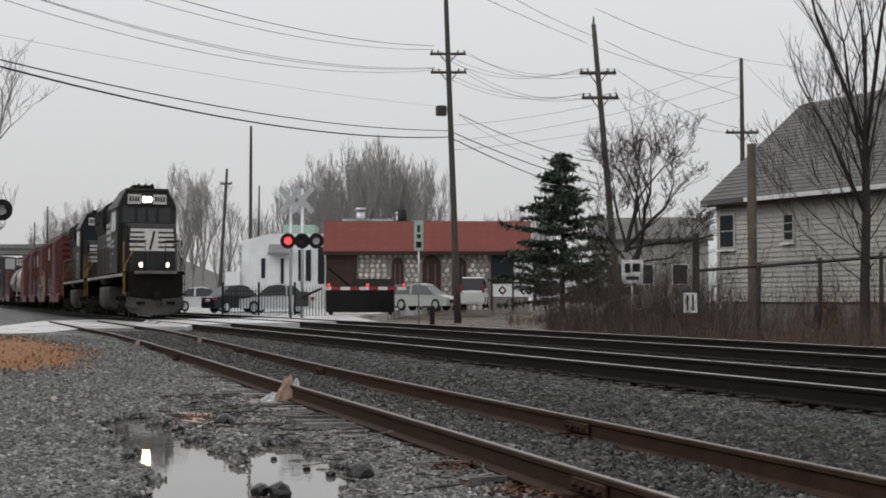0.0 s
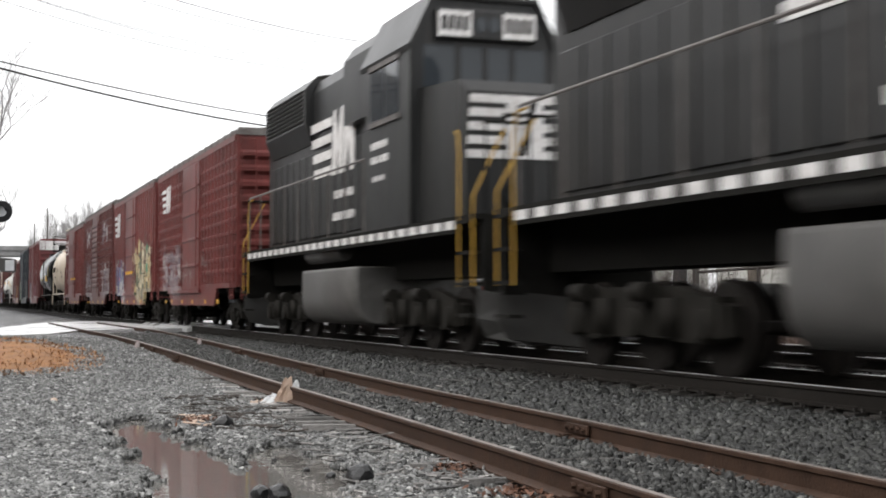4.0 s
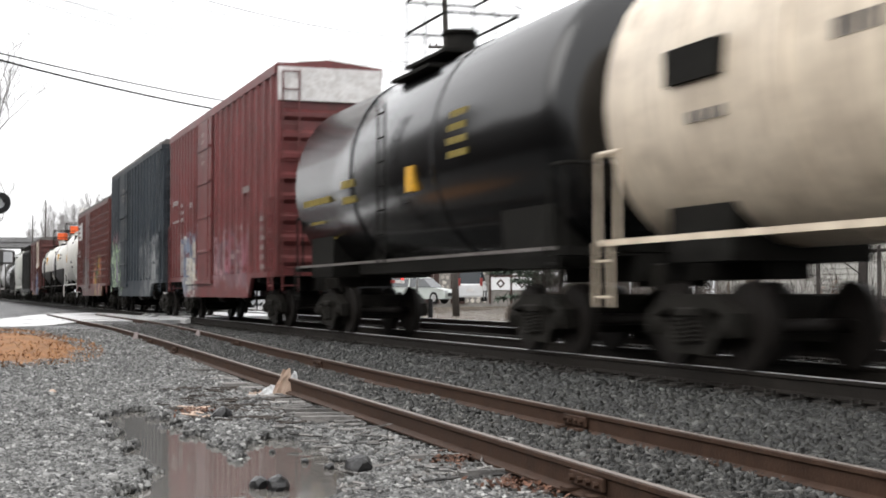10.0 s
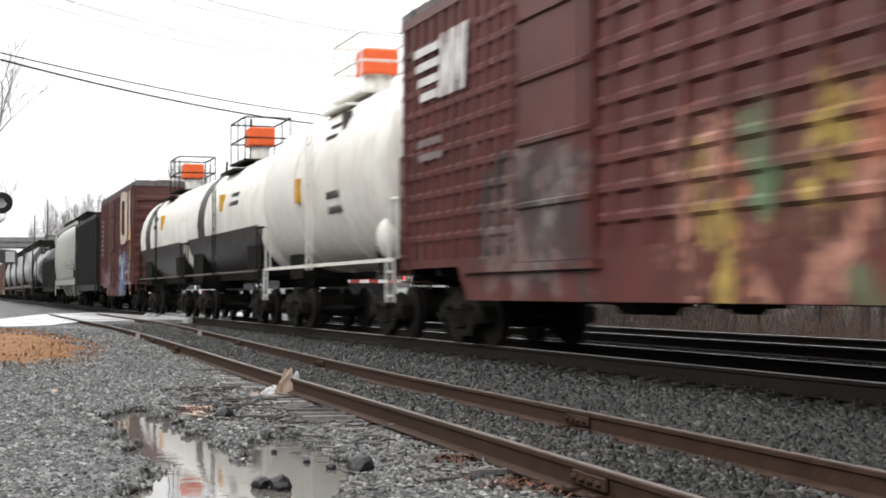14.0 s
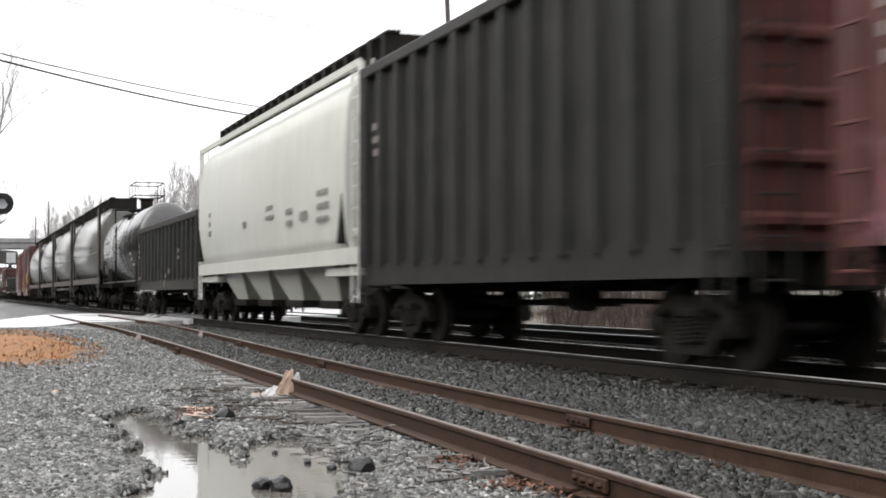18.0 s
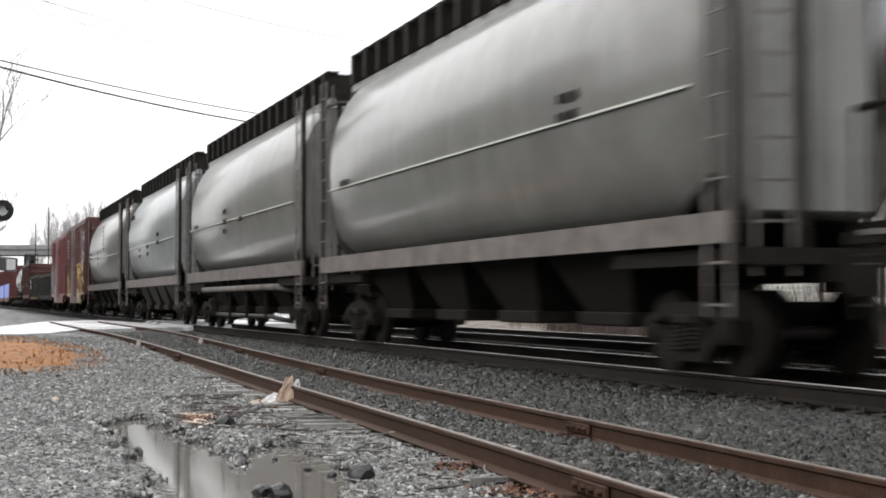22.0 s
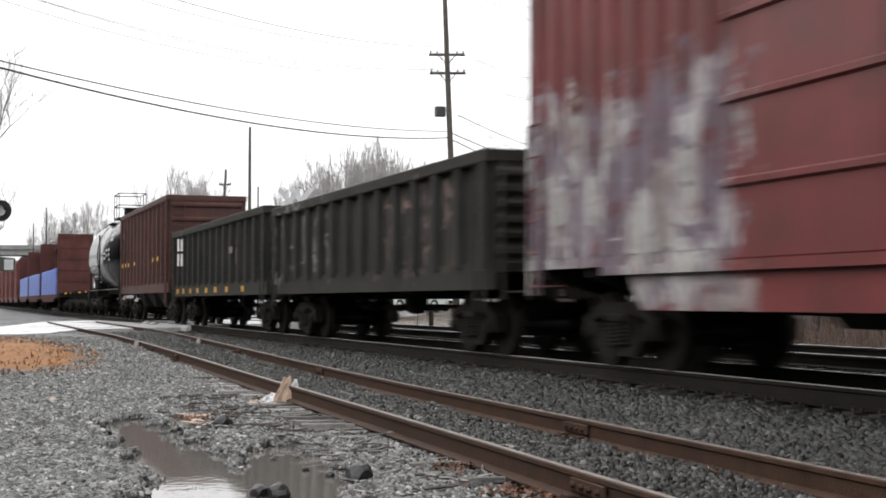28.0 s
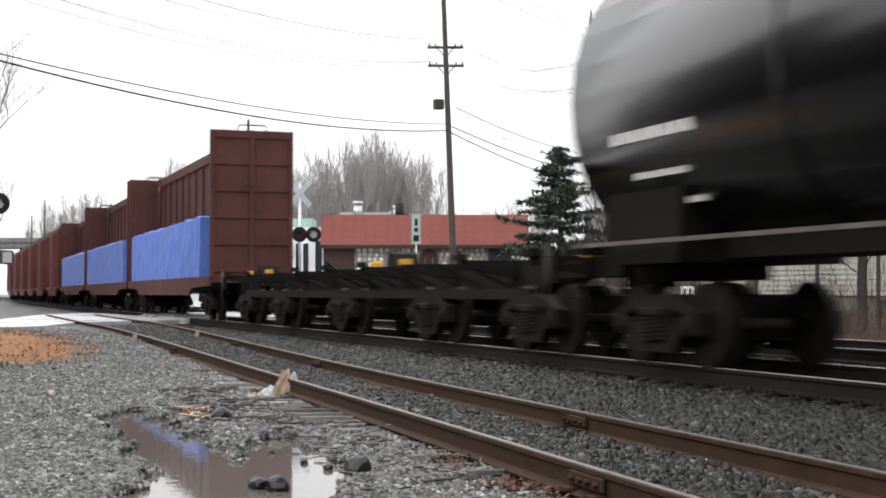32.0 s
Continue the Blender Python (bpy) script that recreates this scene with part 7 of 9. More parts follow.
cable(sky_point(44, -0.3290, 0.2271), sky_point(75, -0.0056, 0.1634), 0.92, 0.012)
cable(sky_point(44, -0.3361, 0.2207), sky_point(75, -0.0048, 0.1622), 0.99, 0.012)
cable(sky_point(44, -0.3357, 0.1918), sky_point(75, 0.0024, 0.1359), 0.26, 0.006)
for e in range(8):
    cable(ends1[e], ends3[e], 0.9 - 0.1 * (e % 3), 0.010)
cable(sky_point(58, 0.0263, 0.2142), sky_point(62, 0.1018, 0.1810), 0.03, 0.011)
cable(sky_point(58, 0.0482, 0.2138), sky_point(62, 0.1078, 0.1854), 0.08, 0.011)
cable(sky_point(62, 0.1137, 0.1830), sky_point(78, 0.2097, 0.1435), 0.19, 0.011)
cable(sky_point(62, 0.1038, 0.1798), sky_point(78, 0.2098, 0.1566), 0.35, 0.011)
cable(sky_point(62, 0.1067, 0.2062), sky_point(78, 0.2099, 0.1702), 0.27, 0.012)
cable(sky_point(62, 0.1216, 0.1630), sky_point(78, 0.2119, 0.1207), 0.47, 0.011)
cable(sky_point(62, 0.1247, 0.1454), sky_point(78, 0.2119, 0.1175), 0.47, 0.011)
cable(sky_point(78, 0.2099, 0.1702), sky_point(75, 0.0063, 0.1231), 0.67, 0.01)
cable(sky_point(78, 0.2098, 0.1566), sky_point(75, 0.0063, 0.1120), 0.45, 0.01)
cable(sky_point(78, 0.2097, 0.1431), sky_point(75, 0.0063, 0.1056), 0.42, 0.01)
cable(sky_point(78, 0.2111, 0.1694), sky_point(70, 0.3241, 0.1518), -0.04, 0.01)
cable(sky_point(78, 0.2122, 0.1670), sky_point(60, 0.2446, 0.1359), 0.08, 0.008)
cable(sky_point(75, 0.0111, 0.1311), sky_point(95, 0.1154, 0.0961), 0.42, 0.022)
cable(sky_point(75, 0.0111, 0.1303), sky_point(95, 0.0856, 0.0961), 0.47, 0.012)

# birds' perch wire insulators are part of the pole: two small caps on the third pole's top
bm = bmesh.new()
cyl(bm, top3, top3 + Vector((0, 0, 0.35)), 0.05, 0.03, n=6)
part("pole_cap", bm, M["pole"], p3)


# ---- crossing signals ----
def crossing_signal(label, d, k, lit, z_lamp, z_cross, lamps=(-0.62, 0.0, 0.62), arm=None):
    x, y = spot(d, k)
    t = new("crossing_signal")
    t.location, t.rotation_euler = (x, y, -0.35), (0, 0, -radians(YAW))
    tagged(t, label, "railway signal", "crossing signals")
    # local x runs away to the right of the line of sight, y ahead
    t.rotation_euler = (0, 0, radians(90 - YAW))
    zl, zx = z_lamp + 0.35, z_cross + 0.35
    bm = bmesh.new()
    cyl(bm, (0, 0, 0), (0, 0, zx + 0.5), 0.07, n=10)
    part("mast", bm, M["alu"], t)
    bm = bmesh.new()
    cyl(bm, (0, 0, 0), (0, 0, 0.25), 0.22, 0.14, n=12)
    part("base", bm, M["alu"], t)
    bm = bmesh.new()
    cyl(bm, (lamps[0], 0.02, zl), (lamps[-1], 0.02, zl), 0.035, n=6)
    part("lamp_bracket", bm, M["iron"], t)
    for i, lx in enumerate(lamps):
        bm = bmesh.new()
        cyl(bm, (lx, -0.10, zl), (lx, -0.07, zl), 0.34, n=24)
        tg = part("target", bm, M["iron"], t, "round black lamp backing")
        bm = bmesh.new()
        cyl(bm, (lx, -0.13, zl), (lx, -0.10, zl), 0.16, n=18)
        part("lamp_lens", bm, M["signred"] if lit and i == 0 else M["wood_dark"] if lit and i < 2 else M["alu"], tg, "lit red lamp" if lit and i == 0 else "")
        bm = bmesh.new()
        loft(bm, [[(lx + 0.18 * math.cos(a), yy, zl + 0.18 * math.sin(a)) for a in [math.pi * j / 8 for j in range(9)]] for yy in (-0.11, -0.36)], close=False, cap=False)
        part("hood", bm, M["iron"], tg)
        bm = bmesh.new()
        cyl(bm, (lx, -0.07, zl), (lx, 0.12, zl), 0.15, n=12)
        part("lamp_housing", bm, M["iron"], tg)
    for dx, dy in ((0.0, -0.09), (-0.55, 0.35)):
        for s in (-1, 1):
            bm = bmesh.new()
            c = math.cos(radians(45))
            box(bm, -0.72, 0.72, dy - 0.012, dy + 0.012, -0.115, 0.115)
            bmesh.ops.rotate(bm, cent=(0, dy, 0), matrix=Matrix.Rotation(s * radians(50), 3, "Y"), verts=bm.verts)
            bmesh.ops.translate(bm, vec=(dx, 0.014 * s, zx), verts=bm.verts)
            bl = part("crossbuck_blade", bm, M["alu"], t, "white crossbuck blade")
    bm = bmesh.new()
    cyl(bm, (-0.55, 0.4, 0), (-0.55, 0.4, zx + 0.5), 0.06, n=10)
    part("second_mast", bm, M["alu"], t)
    bm = bmesh.new()
    bevel_box(bm, -0.28, 0.28, -0.2, 0.2, 0.9, 1.55, 0.03)
    part("gate_mechanism", bm, M["grey"], t)
    if arm:
        n = 9
        for i in range(n):
            bm = bmesh.new()
            box(bm, 0.9 + (arm - 0.9) * i / n, 0.9 + (arm - 0.9) * (i + 1) / n - 0.004, -0.35, -0.31, 1.62, 1.76)
            part("arm_section", bm, M["signpaint"] if i % 2 else M["white"], t, "striped gate arm section")
        for u in (1.2, 2.9, arm - 0.1):
            bm = bmesh.new()
            cyl(bm, (u, -0.33, 1.76), (u, -0.33, 1.90), 0.06, n=10)
            part("arm_lamp", bm, M["tail"], t, "lit red arm lamp")
        bm = bmesh.new()
        pipe(bm, [(0, -0.3, 1.3), (0.9, -0.33, 1.69)], 0.06)
        part("arm_root", bm, M["iron"], t)
    return t


M["signpaint"] = mat("faded_red_stripe_paint", (0.38, 0.055, 0.05), 0.55, 0, 0.2, 4, bump=0.03)
crossing_signal("crossing signal with one lit red lamp, crossbucks and lowered gate arm", 63, -0.0985, True, up(63, 0.0418), up(63, 0.0705), arm=4.6)
near_signal = crossing_signal("crossing signal mast beside the road, lamps dark", 45, -0.3250, False, up(45, 0.0635), up(45, 0.115), lamps=(-0.75, 0.0, 0.74))
bm = bmesh.new()
bevel_box(bm, 0.12, 1.22, -0.16, 0.16, -0.22, 0.22, 0.04)
bmesh.ops.rotate(bm, cent=(0, 0, 0), matrix=Matrix.Rotation(radians(5), 3, "Y"), verts=bm.verts)
bmesh.ops.translate(bm, vec=(0, -0.2, 2.40), verts=bm.verts)
part("counterweight", bm, M["grey"], near_signal, "grey gate arm counterweight")
bm = bmesh.new()
bevel_box(bm, 0.95, 1.24, -0.37, -0.34, 2.14, 2.46, 0.01)
part("weight_plate", bm, M["alu"], near_signal)


# ---- restaurant ----
def restaurant():
    t = new("restaurant")
    D = 110
    x, y = spot(D, 0)
    t.location, t.rotation_euler = (x, y, 0.35), (0, 0, radians(90 - YAW))
    tagged(t, "low stone-faced restaurant with a red tile mansard roof", "building")

    def X(k):
        return D * k

    def Z(s):
        return up(D, s) - 0.35
    w0, w1, eave, top = X(-0.082), X(0.060), Z(0.0350), Z(0.0550)
    bm = bmesh.new()
    box(bm, w0, w1, 0.0, 14, -0.6, eave + 0.2)
    part("wall", bm, M["mortar"], t, "mortared wall behind the stone facing")
    bm = bmesh.new()
    box(bm, w0 - 0.1, w1 + 0.1, 0.9, 14.2, eave, top - 0.15)
    part("roof", bm, M["concrete"], t)
    # tile courses on the mansard
    rnd = random.Random(4)
    shape = []
    for i in range(3):
        bm = bmesh.new()
        loft(bm, [[(-0.42, 0, 0), (0.42, 0, 0), (0.40, 0.05, 0.02), (-0.40, 0.05, 0.02)], [(-0.42, 0.30, 0.52), (0.42, 0.30, 0.52), (0.40, 0.33, 0.53), (-0.40, 0.33, 0.53)]])
        bmesh.ops.recalc_face_normals(bm, faces=bm.faces)
        me = bpy.data.meshes.new("roof_tile")
        bm.to_mesh(me)
        bm.free()
        me.materials.append(M["tile"])
        shape.append(me)
    rows, cols = 5, int((w1 - w0 + 0.6) / 0.84)
    for j in range(rows):
        for i in range(cols):
            o = new("roof_tile", rnd.choice(shape))
            o.parent = t
            u = j / rows
            o.location = (w0 - 0.2 + 0.42 + i * 0.84, -0.62 + u * 1.45 - 0.02 * j, eave - 0.1 + u * (top - eave + 0.1))
            o.rotation_euler = (0, 0.01 * rnd.uniform(-1, 1), 0)
    bm = bmesh.new()
    prism_x(bm, [(-0.55, eave - 0.1), (0.95, top - 0.02), (0.95, eave - 0.1)], w0 - 0.2, w1 + 0.2)
    part("roof_deck", bm, M["tile"], t)
    bm = bmesh.new()
    box(bm, w0 - 0.25, w1 + 0.25, -0.66, -0.50, eave - 0.34, eave - 0.06)
    part("fascia", bm, M["wood_dark"], t)
    bm = bmesh.new()
    box(bm, w0 - 0.25, w1 + 0.25, 0.85, 1.05, top - 0.05, top + 0.12)
    part("ridge_cap", bm, M["tile"], t)
    # rubble stones on the front
    stone_mesh = []
    for i in range(8):
        bm = bmesh.new()
        m = rnd.randint(5, 7)
        pts = [(math.cos(a * 6.283 / m + rnd.uniform(-0.2, 0.2)) * rnd.uniform(0.16, 0.24), math.sin(a * 6.283 / m) * rnd.uniform(0.13, 0.2)) for a in range(m)]
        loft(bm, [[(px, 0, pz) for px, pz in pts], [(px * 0.8, -0.06, pz * 0.8) for px, pz in pts]])
        bmesh.ops.recalc_face_normals(bm, faces=bm.faces)
        me = bpy.data.meshes.new("facing_stone")
        bm.to_mesh(me)
        bm.free()
        me.materials.append(M["stone"])
        stone_mesh.append(me)
    openings = [(X(-0.0360), X(-0.0275), 0.0, Z(0.0300)), (X(-0.0145), X(0.0040 - 0.0055), 0.0, Z(0.0320)), (X(0.0065), X(0.0165), 0.0, Z(0.0300))]
    stones_x1 = X(0.0315)
    zz = -0.1
    placed = 0
    while zz < eave - 0.15:
        xx = w0 + 2.6 + rnd.uniform(0, 0.2)
        while xx < stones_x1:
            if not any(a - 0.15 < xx < b + 0.15 and zz < h + 0.1 for a, b, _, h in openings) and placed < 430:
                o = new("facing_stone", rnd.choice(stone_mesh))
                o.parent = t
                o.location, o.rotation_euler = (xx, 0.0, zz), (0, rnd.uniform(0, 6.28), 0)
                placed += 1
            xx += rnd.uniform(0.38, 0.5)
        zz += 0.36
    for a, b, z0, z1 in openings:
        m, r = (a + b) / 2, (b - a) / 2
        for grow, yy, name, material in ((0.12, -0.10, "arch_surround", M["mortar"]), (0.0, -0.13, "arched_door", M["wood_dark"])):
            bm = bmesh.new()
            rr = r + grow
            prof = [(m - rr, -0.3), (m + rr, -0.3)] + [(m + rr * math.cos(q * math.pi / 10), z1 - r + rr * math.sin(q * math.pi / 10)) for q in range(11)]
            prism_y(bm, prof, yy, 0.02)
            ob = part(name, bm, material, t)
        for s in (0.3, 0.7):
            bm = bmesh.new()
            box(bm, a + (b - a) * s - 0.02, a + (b - a) * s + 0.02, -0.15, -0.13, 0.3, z1 - r)
            part("muntin", bm, M["mortar"], ob)
    # red panelled bay at the corner
    bm = bmesh.new()
    box(bm, w0 + 0.05, w0 + 2.4, -0.08, 0.0, -0.3, eave - 0.2)
    part("corner_panel", bm, M["wood_dark"], t)
    # half-timbered porch with diamond panels
    for i in range(3):
        a = X(0.0335) + i * 1.62
        bm = bmesh.new()
        box(bm, a, a + 0.14, -0.12, 0.0, -0.3, eave - 0.1)
        part("timber_post", bm, M["wood_dark"], t)
        bm = bmesh.new()
        box(bm, a + 0.14, a + 1.62, -0.06, 0.0, 1.9, eave - 0.15)
        part("window", bm, M["glass"] if i == 0 else M["plaster"], t)
        bm = bmesh.new()
        box(bm, a + 0.14, a + 1.62, -0.08, 0.0, 0.75, 1.75)
        pn = part("porch_panel", bm, M["plaster"], t, "white panel with a dark diamond")
        bm = bmesh.new()
        c = a + 0.88
        prof = [(c - 0.34, 1.25), (c, 1.62), (c + 0.34, 1.25), (c, 0.88)]
        inn = [(c + (px - c) * 0.55, 1.25 + (pz - 1.25) * 0.55) for px, pz in prof]
        loft(bm, [[(px, -0.11, pz) for px, pz in prof], [(px, -0.11, pz) for px, pz in inn], [(px, -0.08, pz) for px, pz in inn], [(px, -0.08, pz) for px, pz in prof]], cap=False)
        part("diamond", bm, M["wood_dark"], pn)
        bm = bmesh.new()
        box(bm, a, a + 1.62, -0.13, 0.0, 1.75, 1.88)
        part("rail", bm, M["wood_dark"], t)
    # roof plant
    for a, b, z1, yy in ((-0.0745, -0.037, 0.0605, 6), (-0.064, -0.0575, 0.066, 5.5), (-0.0345, -0.0305, 0.0625, 5)):
        bm = bmesh.new()
        if b - a > 0.02:
            for q in range(9):
                xa = X(a) + (X(b) - X(a)) * q / 9
                box(bm, xa, xa + (X(b) - X(a)) / 9 - 0.05, yy, yy + 2.5, top - 0.3, Z(z1))
        else:
            cyl(bm, ((X(a) + X(b)) / 2, yy, top), ((X(a) + X(b)) / 2, yy, Z(z1)), (X(b) - X(a)) / 2, n=14)
            cyl(bm, ((X(a) + X(b)) / 2, yy, Z(z1)), ((X(a) + X(b)) / 2, yy, Z(z1) + 0.25), (X(b) - X(a)) / 2 * 1.2, n=14)
        part("roof_vent", bm, M["alu"], t)
    bm = bmesh.new()
    cyl(bm, (X(-0.0295), 4, top - 0.3), (X(-0.0295), 4, Z(0.0660)), 0.42, 0.36, n=10)
    part("chimney", bm, M["iron"], t)
    # white annexe
    a0, a1, ht = X(-0.1435), X(-0.083), Z(0.0475)
    bm = bmesh.new()
    loft(bm, [[(a0, yy, -0.6), (a1, yy, -0.6), (a1, yy, ht), (a0 + 2.3, yy, ht), (a0 + 0.1, yy, Z(0.0425))] for yy in (1.5, 15)])
    an = part("annexe", bm, M["plaster"], t, "white rendered side building")
    for k, s0, s1, w in ((-0.1275, 0.016, 0.030, 0.3), (-0.1010, 0.014, 0.036, 0.35), (-0.0955, 0.014, 0.036, 0.4), (-0.0865, 0.012, 0.038, 0.5), (-0.114, 0.010, 0.030, 0.25)):
        bm = bmesh.new()
        bevel_box(bm, X(k) - w / 2, X(k) + w / 2, 1.42, 1.52, Z(s0), Z(s1), 0.02)
        part("window", bm, M["glass"], an)
    bm = bmesh.new()
    prism_x(bm, [(1.5, Z(0.040)), (0.6, Z(0.034)), (0.6, Z(0.032)), (1.5, Z(0.036))], X(-0.1235), X(-0.1075))
    part("awning", bm, M["concrete"], an)
    bm = bmesh.new()
    box(bm, X(-0.154), a0, 1.0, 8, -0.6, Z(0.0205))
    part("low_wall", bm, M["plaster"], an)
    bm = bmesh.new()
    box(bm, X(-0.117), X(-0.094), 5, 9, ht, Z(0.0555))
    part("rooftop_box", bm, M["signgreen"], an, "pale green rooftop box")


restaurant()


# ---- white house ----
def house():
    """Its long wall runs nearly along the tracks, gable ends to the east and west."""
    t = new("house")
    x, y = floor_at(45.44, 8.79)
    t.location, t.rotation_euler = (x, y, -0.2), (0, 0, radians(90 - YAW - 63.4))
    tagged(t, "old white clapboard house with a grey shingle roof", "house")
    W, eave, ridge, q, o = 14.0, 4.50, 7.55, 3.78, 0.42
    depth = 2 * q
    bm = bmesh.new()
    loft(bm, [[(px, 0, 0.95), (px, depth, 0.95), (px, depth, eave), (px, q, ridge - 0.35), (px, 0, eave)] for px in (0, W)])
    wall = part("wall", bm, M["siding"], t)
    n = int((eave - 1.0) / 0.15)
    bm = bmesh.new()
    loft(bm, [[(0.0, 0.0, 0.0), (W, 0.0, 0.0), (W, -0.04, 0.0), (0.0, -0.04, 0.0)], [(0, 0, 0.15), (W, 0, 0.15), (W, -0.006, 0.15), (0, -0.006, 0.15)]])
    bmesh.ops.recalc_face_normals(bm, faces=bm.faces)
    me = bpy.data.meshes.new("clapboard")
    bm.to_mesh(me)
    bm.free()
    me.materials.append(M["siding"])
    for i in range(n):
        child("clapboard", me, wall, (0, 0, 0.97 + i * 0.15))
    bm = bmesh.new()
    box(bm, 0.05, W - 0.05, 0.05, depth - 0.05, -0.5, 0.95)
    part("foundation", bm, M["block"], t)
    # gable roof in shingle courses
    bm = bmesh.new()
    drop = (ridge - eave) / q * o
    prof = [(-o, eave - drop), (q, ridge), (depth + o, eave - drop), (depth + o, eave - drop - 0.12), (q, ridge - 0.14), (-o, eave - drop - 0.12)]
    prism_x(bm, prof, -o, W + o)
    rf = part("roof", bm, M["shingle"], t)
    courses = 26
    slope = Vector((0, q + o, ridge - eave + drop))
    nrm = Vector((0, -slope.z, slope.y)).normalized()
    for i in range(courses):
        c0 = Vector((0, -o, eave - drop)) + slope * (i / courses)
        c1 = Vector((0, -o, eave - drop)) + slope * min(1.0, (i + 1.05) / courses)
        p0, p1 = c0 + nrm * 0.022, c1 + nrm * 0.005
        bm = bmesh.new()
        loft(bm, [[(-o, c0.y, c0.z), (W + o, c0.y, c0.z), (W + o, p0.y, p0.z), (-o, p0.y, p0.z)], [(-o, c1.y, c1.z), (W + o, c1.y, c1.z), (W + o, p1.y, p1.z), (-o, p1.y, p1.z)]])
        part("shingle_course", bm, M["shingle"], rf)
    bm = bmesh.new()
    prism_x(bm, [(-o - 0.13, eave - drop - 0.02), (-o - 0.12, eave - drop - 0.15), (-o, eave - drop - 0.15), (-o, eave - drop - 0.02)], 1.9, W + o)
    part("gutter", bm, M["plaster"], t, "white gutter along the eave")
    bm = bmesh.new()
    box(bm, -o, W + o, -o, -0.045, eave - drop - 0.17, eave - drop - 0.13)
    part("soffit", bm, M["wood_dark"], t)
    bm = bmesh.new()
    box(bm, -0.05, 0.12, -0.055, 0.05, 0.95, eave - 0.1)
    part("corner_board", bm, M["siding"], t)
    for x0, x1, z0, z1, bars in ((0.15, 0.80, 2.68, 3.70, 1), (3.22, 3.58, 2.80, 3.56, 2)):
        bm = bmesh.new()
        bevel_box(bm, x0 - 0.07, x1 + 0.07, -0.075, 0.02, z0 - 0.07, z1 + 0.07, 0.015)
        w = part("window", bm, M["siding"], t, "white framed window")
        for i in range(bars + 1):
            a = z0 + (z1 - z0) * i / (bars + 1)
            bm = bmesh.new()
            box(bm, x0, x1, -0.085, -0.07, a + 0.02, a + (z1 - z0) / (bars + 1) - 0.02)
            part("pane", bm, M["glass"], w)
        bm = bmesh.new()
        box(bm, x0 - 0.1, x1 + 0.1, -0.14, 0.0, z0 - 0.13, z0 - 0.07)
        part("sill", bm, M["plaster"], w)
    for k in (4.4, 7.0):
        bm = bmesh.new()
        bevel_box(bm, k, k + 0.9, 0.0, 0.06, 0.35, 0.85, 0.02)
        part("cellar_window", bm, M["glass"], t)
    bm = bmesh.new()
    pipe(bm, [(4.9, -0.18, -0.1), (4.9, -0.18, 0.75), (4.9, 0.06, 0.75)], 0.045, 8)
    part("gas_pipe", bm, M["yellow"], t, "yellow gas riser pipe")


house()


# ---- trees ----
def grow(segs, p, d, length, r, depth, rnd, bend=0.25, kids=(2, 3), ratio=0.72, lift=0.15, spread=0.6):
    """Collect tapered segments (a, b, ra, rb, level) of a bare tree."""
    n = 3
    for i in range(n):
        d = (d + Vector((rnd.uniform(-1, 1), rnd.uniform(-1, 1), rnd.uniform(-1, 1))) * bend * 0.4 + Vector((0, 0, lift * 0.3))).normalized()
        q = p + d * (length / n)
        r2 = r * (1 - 0.30 / n * 1.2)
        segs.append((p, q, r, r2, depth))
        if depth > 0 and i < n - 1 and rnd.random() < 0.75:
            side = Vector((rnd.uniform(-1, 1), rnd.uniform(-1, 1), rnd.uniform(-0.2, 0.8)))
            grow(segs, q, (d * 0.6 + side.normalized() * spread).normalized(), length * ratio * rnd.uniform(0.55, 0.95), r2 * 0.5, depth - 1, rnd, bend, kids, ratio, lift, spread)
        p, r = q, r2
    if depth > 0:
        for _ in range(rnd.randint(*kids)):
            side = Vector((rnd.uniform(-1, 1), rnd.uniform(-1, 1), rnd.uniform(-0.1, 0.7)))
            grow(segs, p, (d * 0.8 + side.normalized() * spread).normalized(), length * ratio * rnd.uniform(0.75, 1.1), r * 0.66, depth - 1, rnd, bend, kids, ratio, lift, spread)


def skin(segs, rmin):
    bm = bmesh.new()
    for a, b, ra, rb, lev in segs:
        cyl(bm, a, b, max(ra, rmin), max(rb, rmin), n=8 if ra > 0.08 else 5 if ra > 0.03 else 3, caps=False)
    return bm


def bare_tree(label, x, y, z, stems, depth, seed, bark, twig, rmin=0.006, bend=0.3, kids=(2, 3), ratio=0.72, lift=0.2, spread=0.6):
    """stems: (direction, length, radius, start height) of the main stems."""
    rnd = random.Random(seed)
    t = new("bare_tree")
    t.location = (x, y, z)
    tagged(t, label, "tree", "bare trees")
    segs = []
    small = []
    for i, (base, dirn, length, r) in enumerate(stems):
        segs = []
        lv = depth if i == 0 or r > 0.045 else max(2, depth - 1)
        grow(segs, Vector(base), Vector(dirn).normalized(), length, r, lv, rnd, bend, kids, ratio, lift, spread)
        part("limb" if i else "trunk", skin([s for s in segs if s[4] >= lv - 1], rmin), bark, t)
        small += [s for s in segs if s[4] < lv - 1]
    part("crown", skin(small, rmin), twig, t)
    return t


RIGHT = Vector(floor_at(0, 1) + (0,))
AHEAD = Vector(floor_at(1, 0) + (0,))


def way(r, a, z):
    return RIGHT * r + AHEAD * a + Vector((0, 0, z))


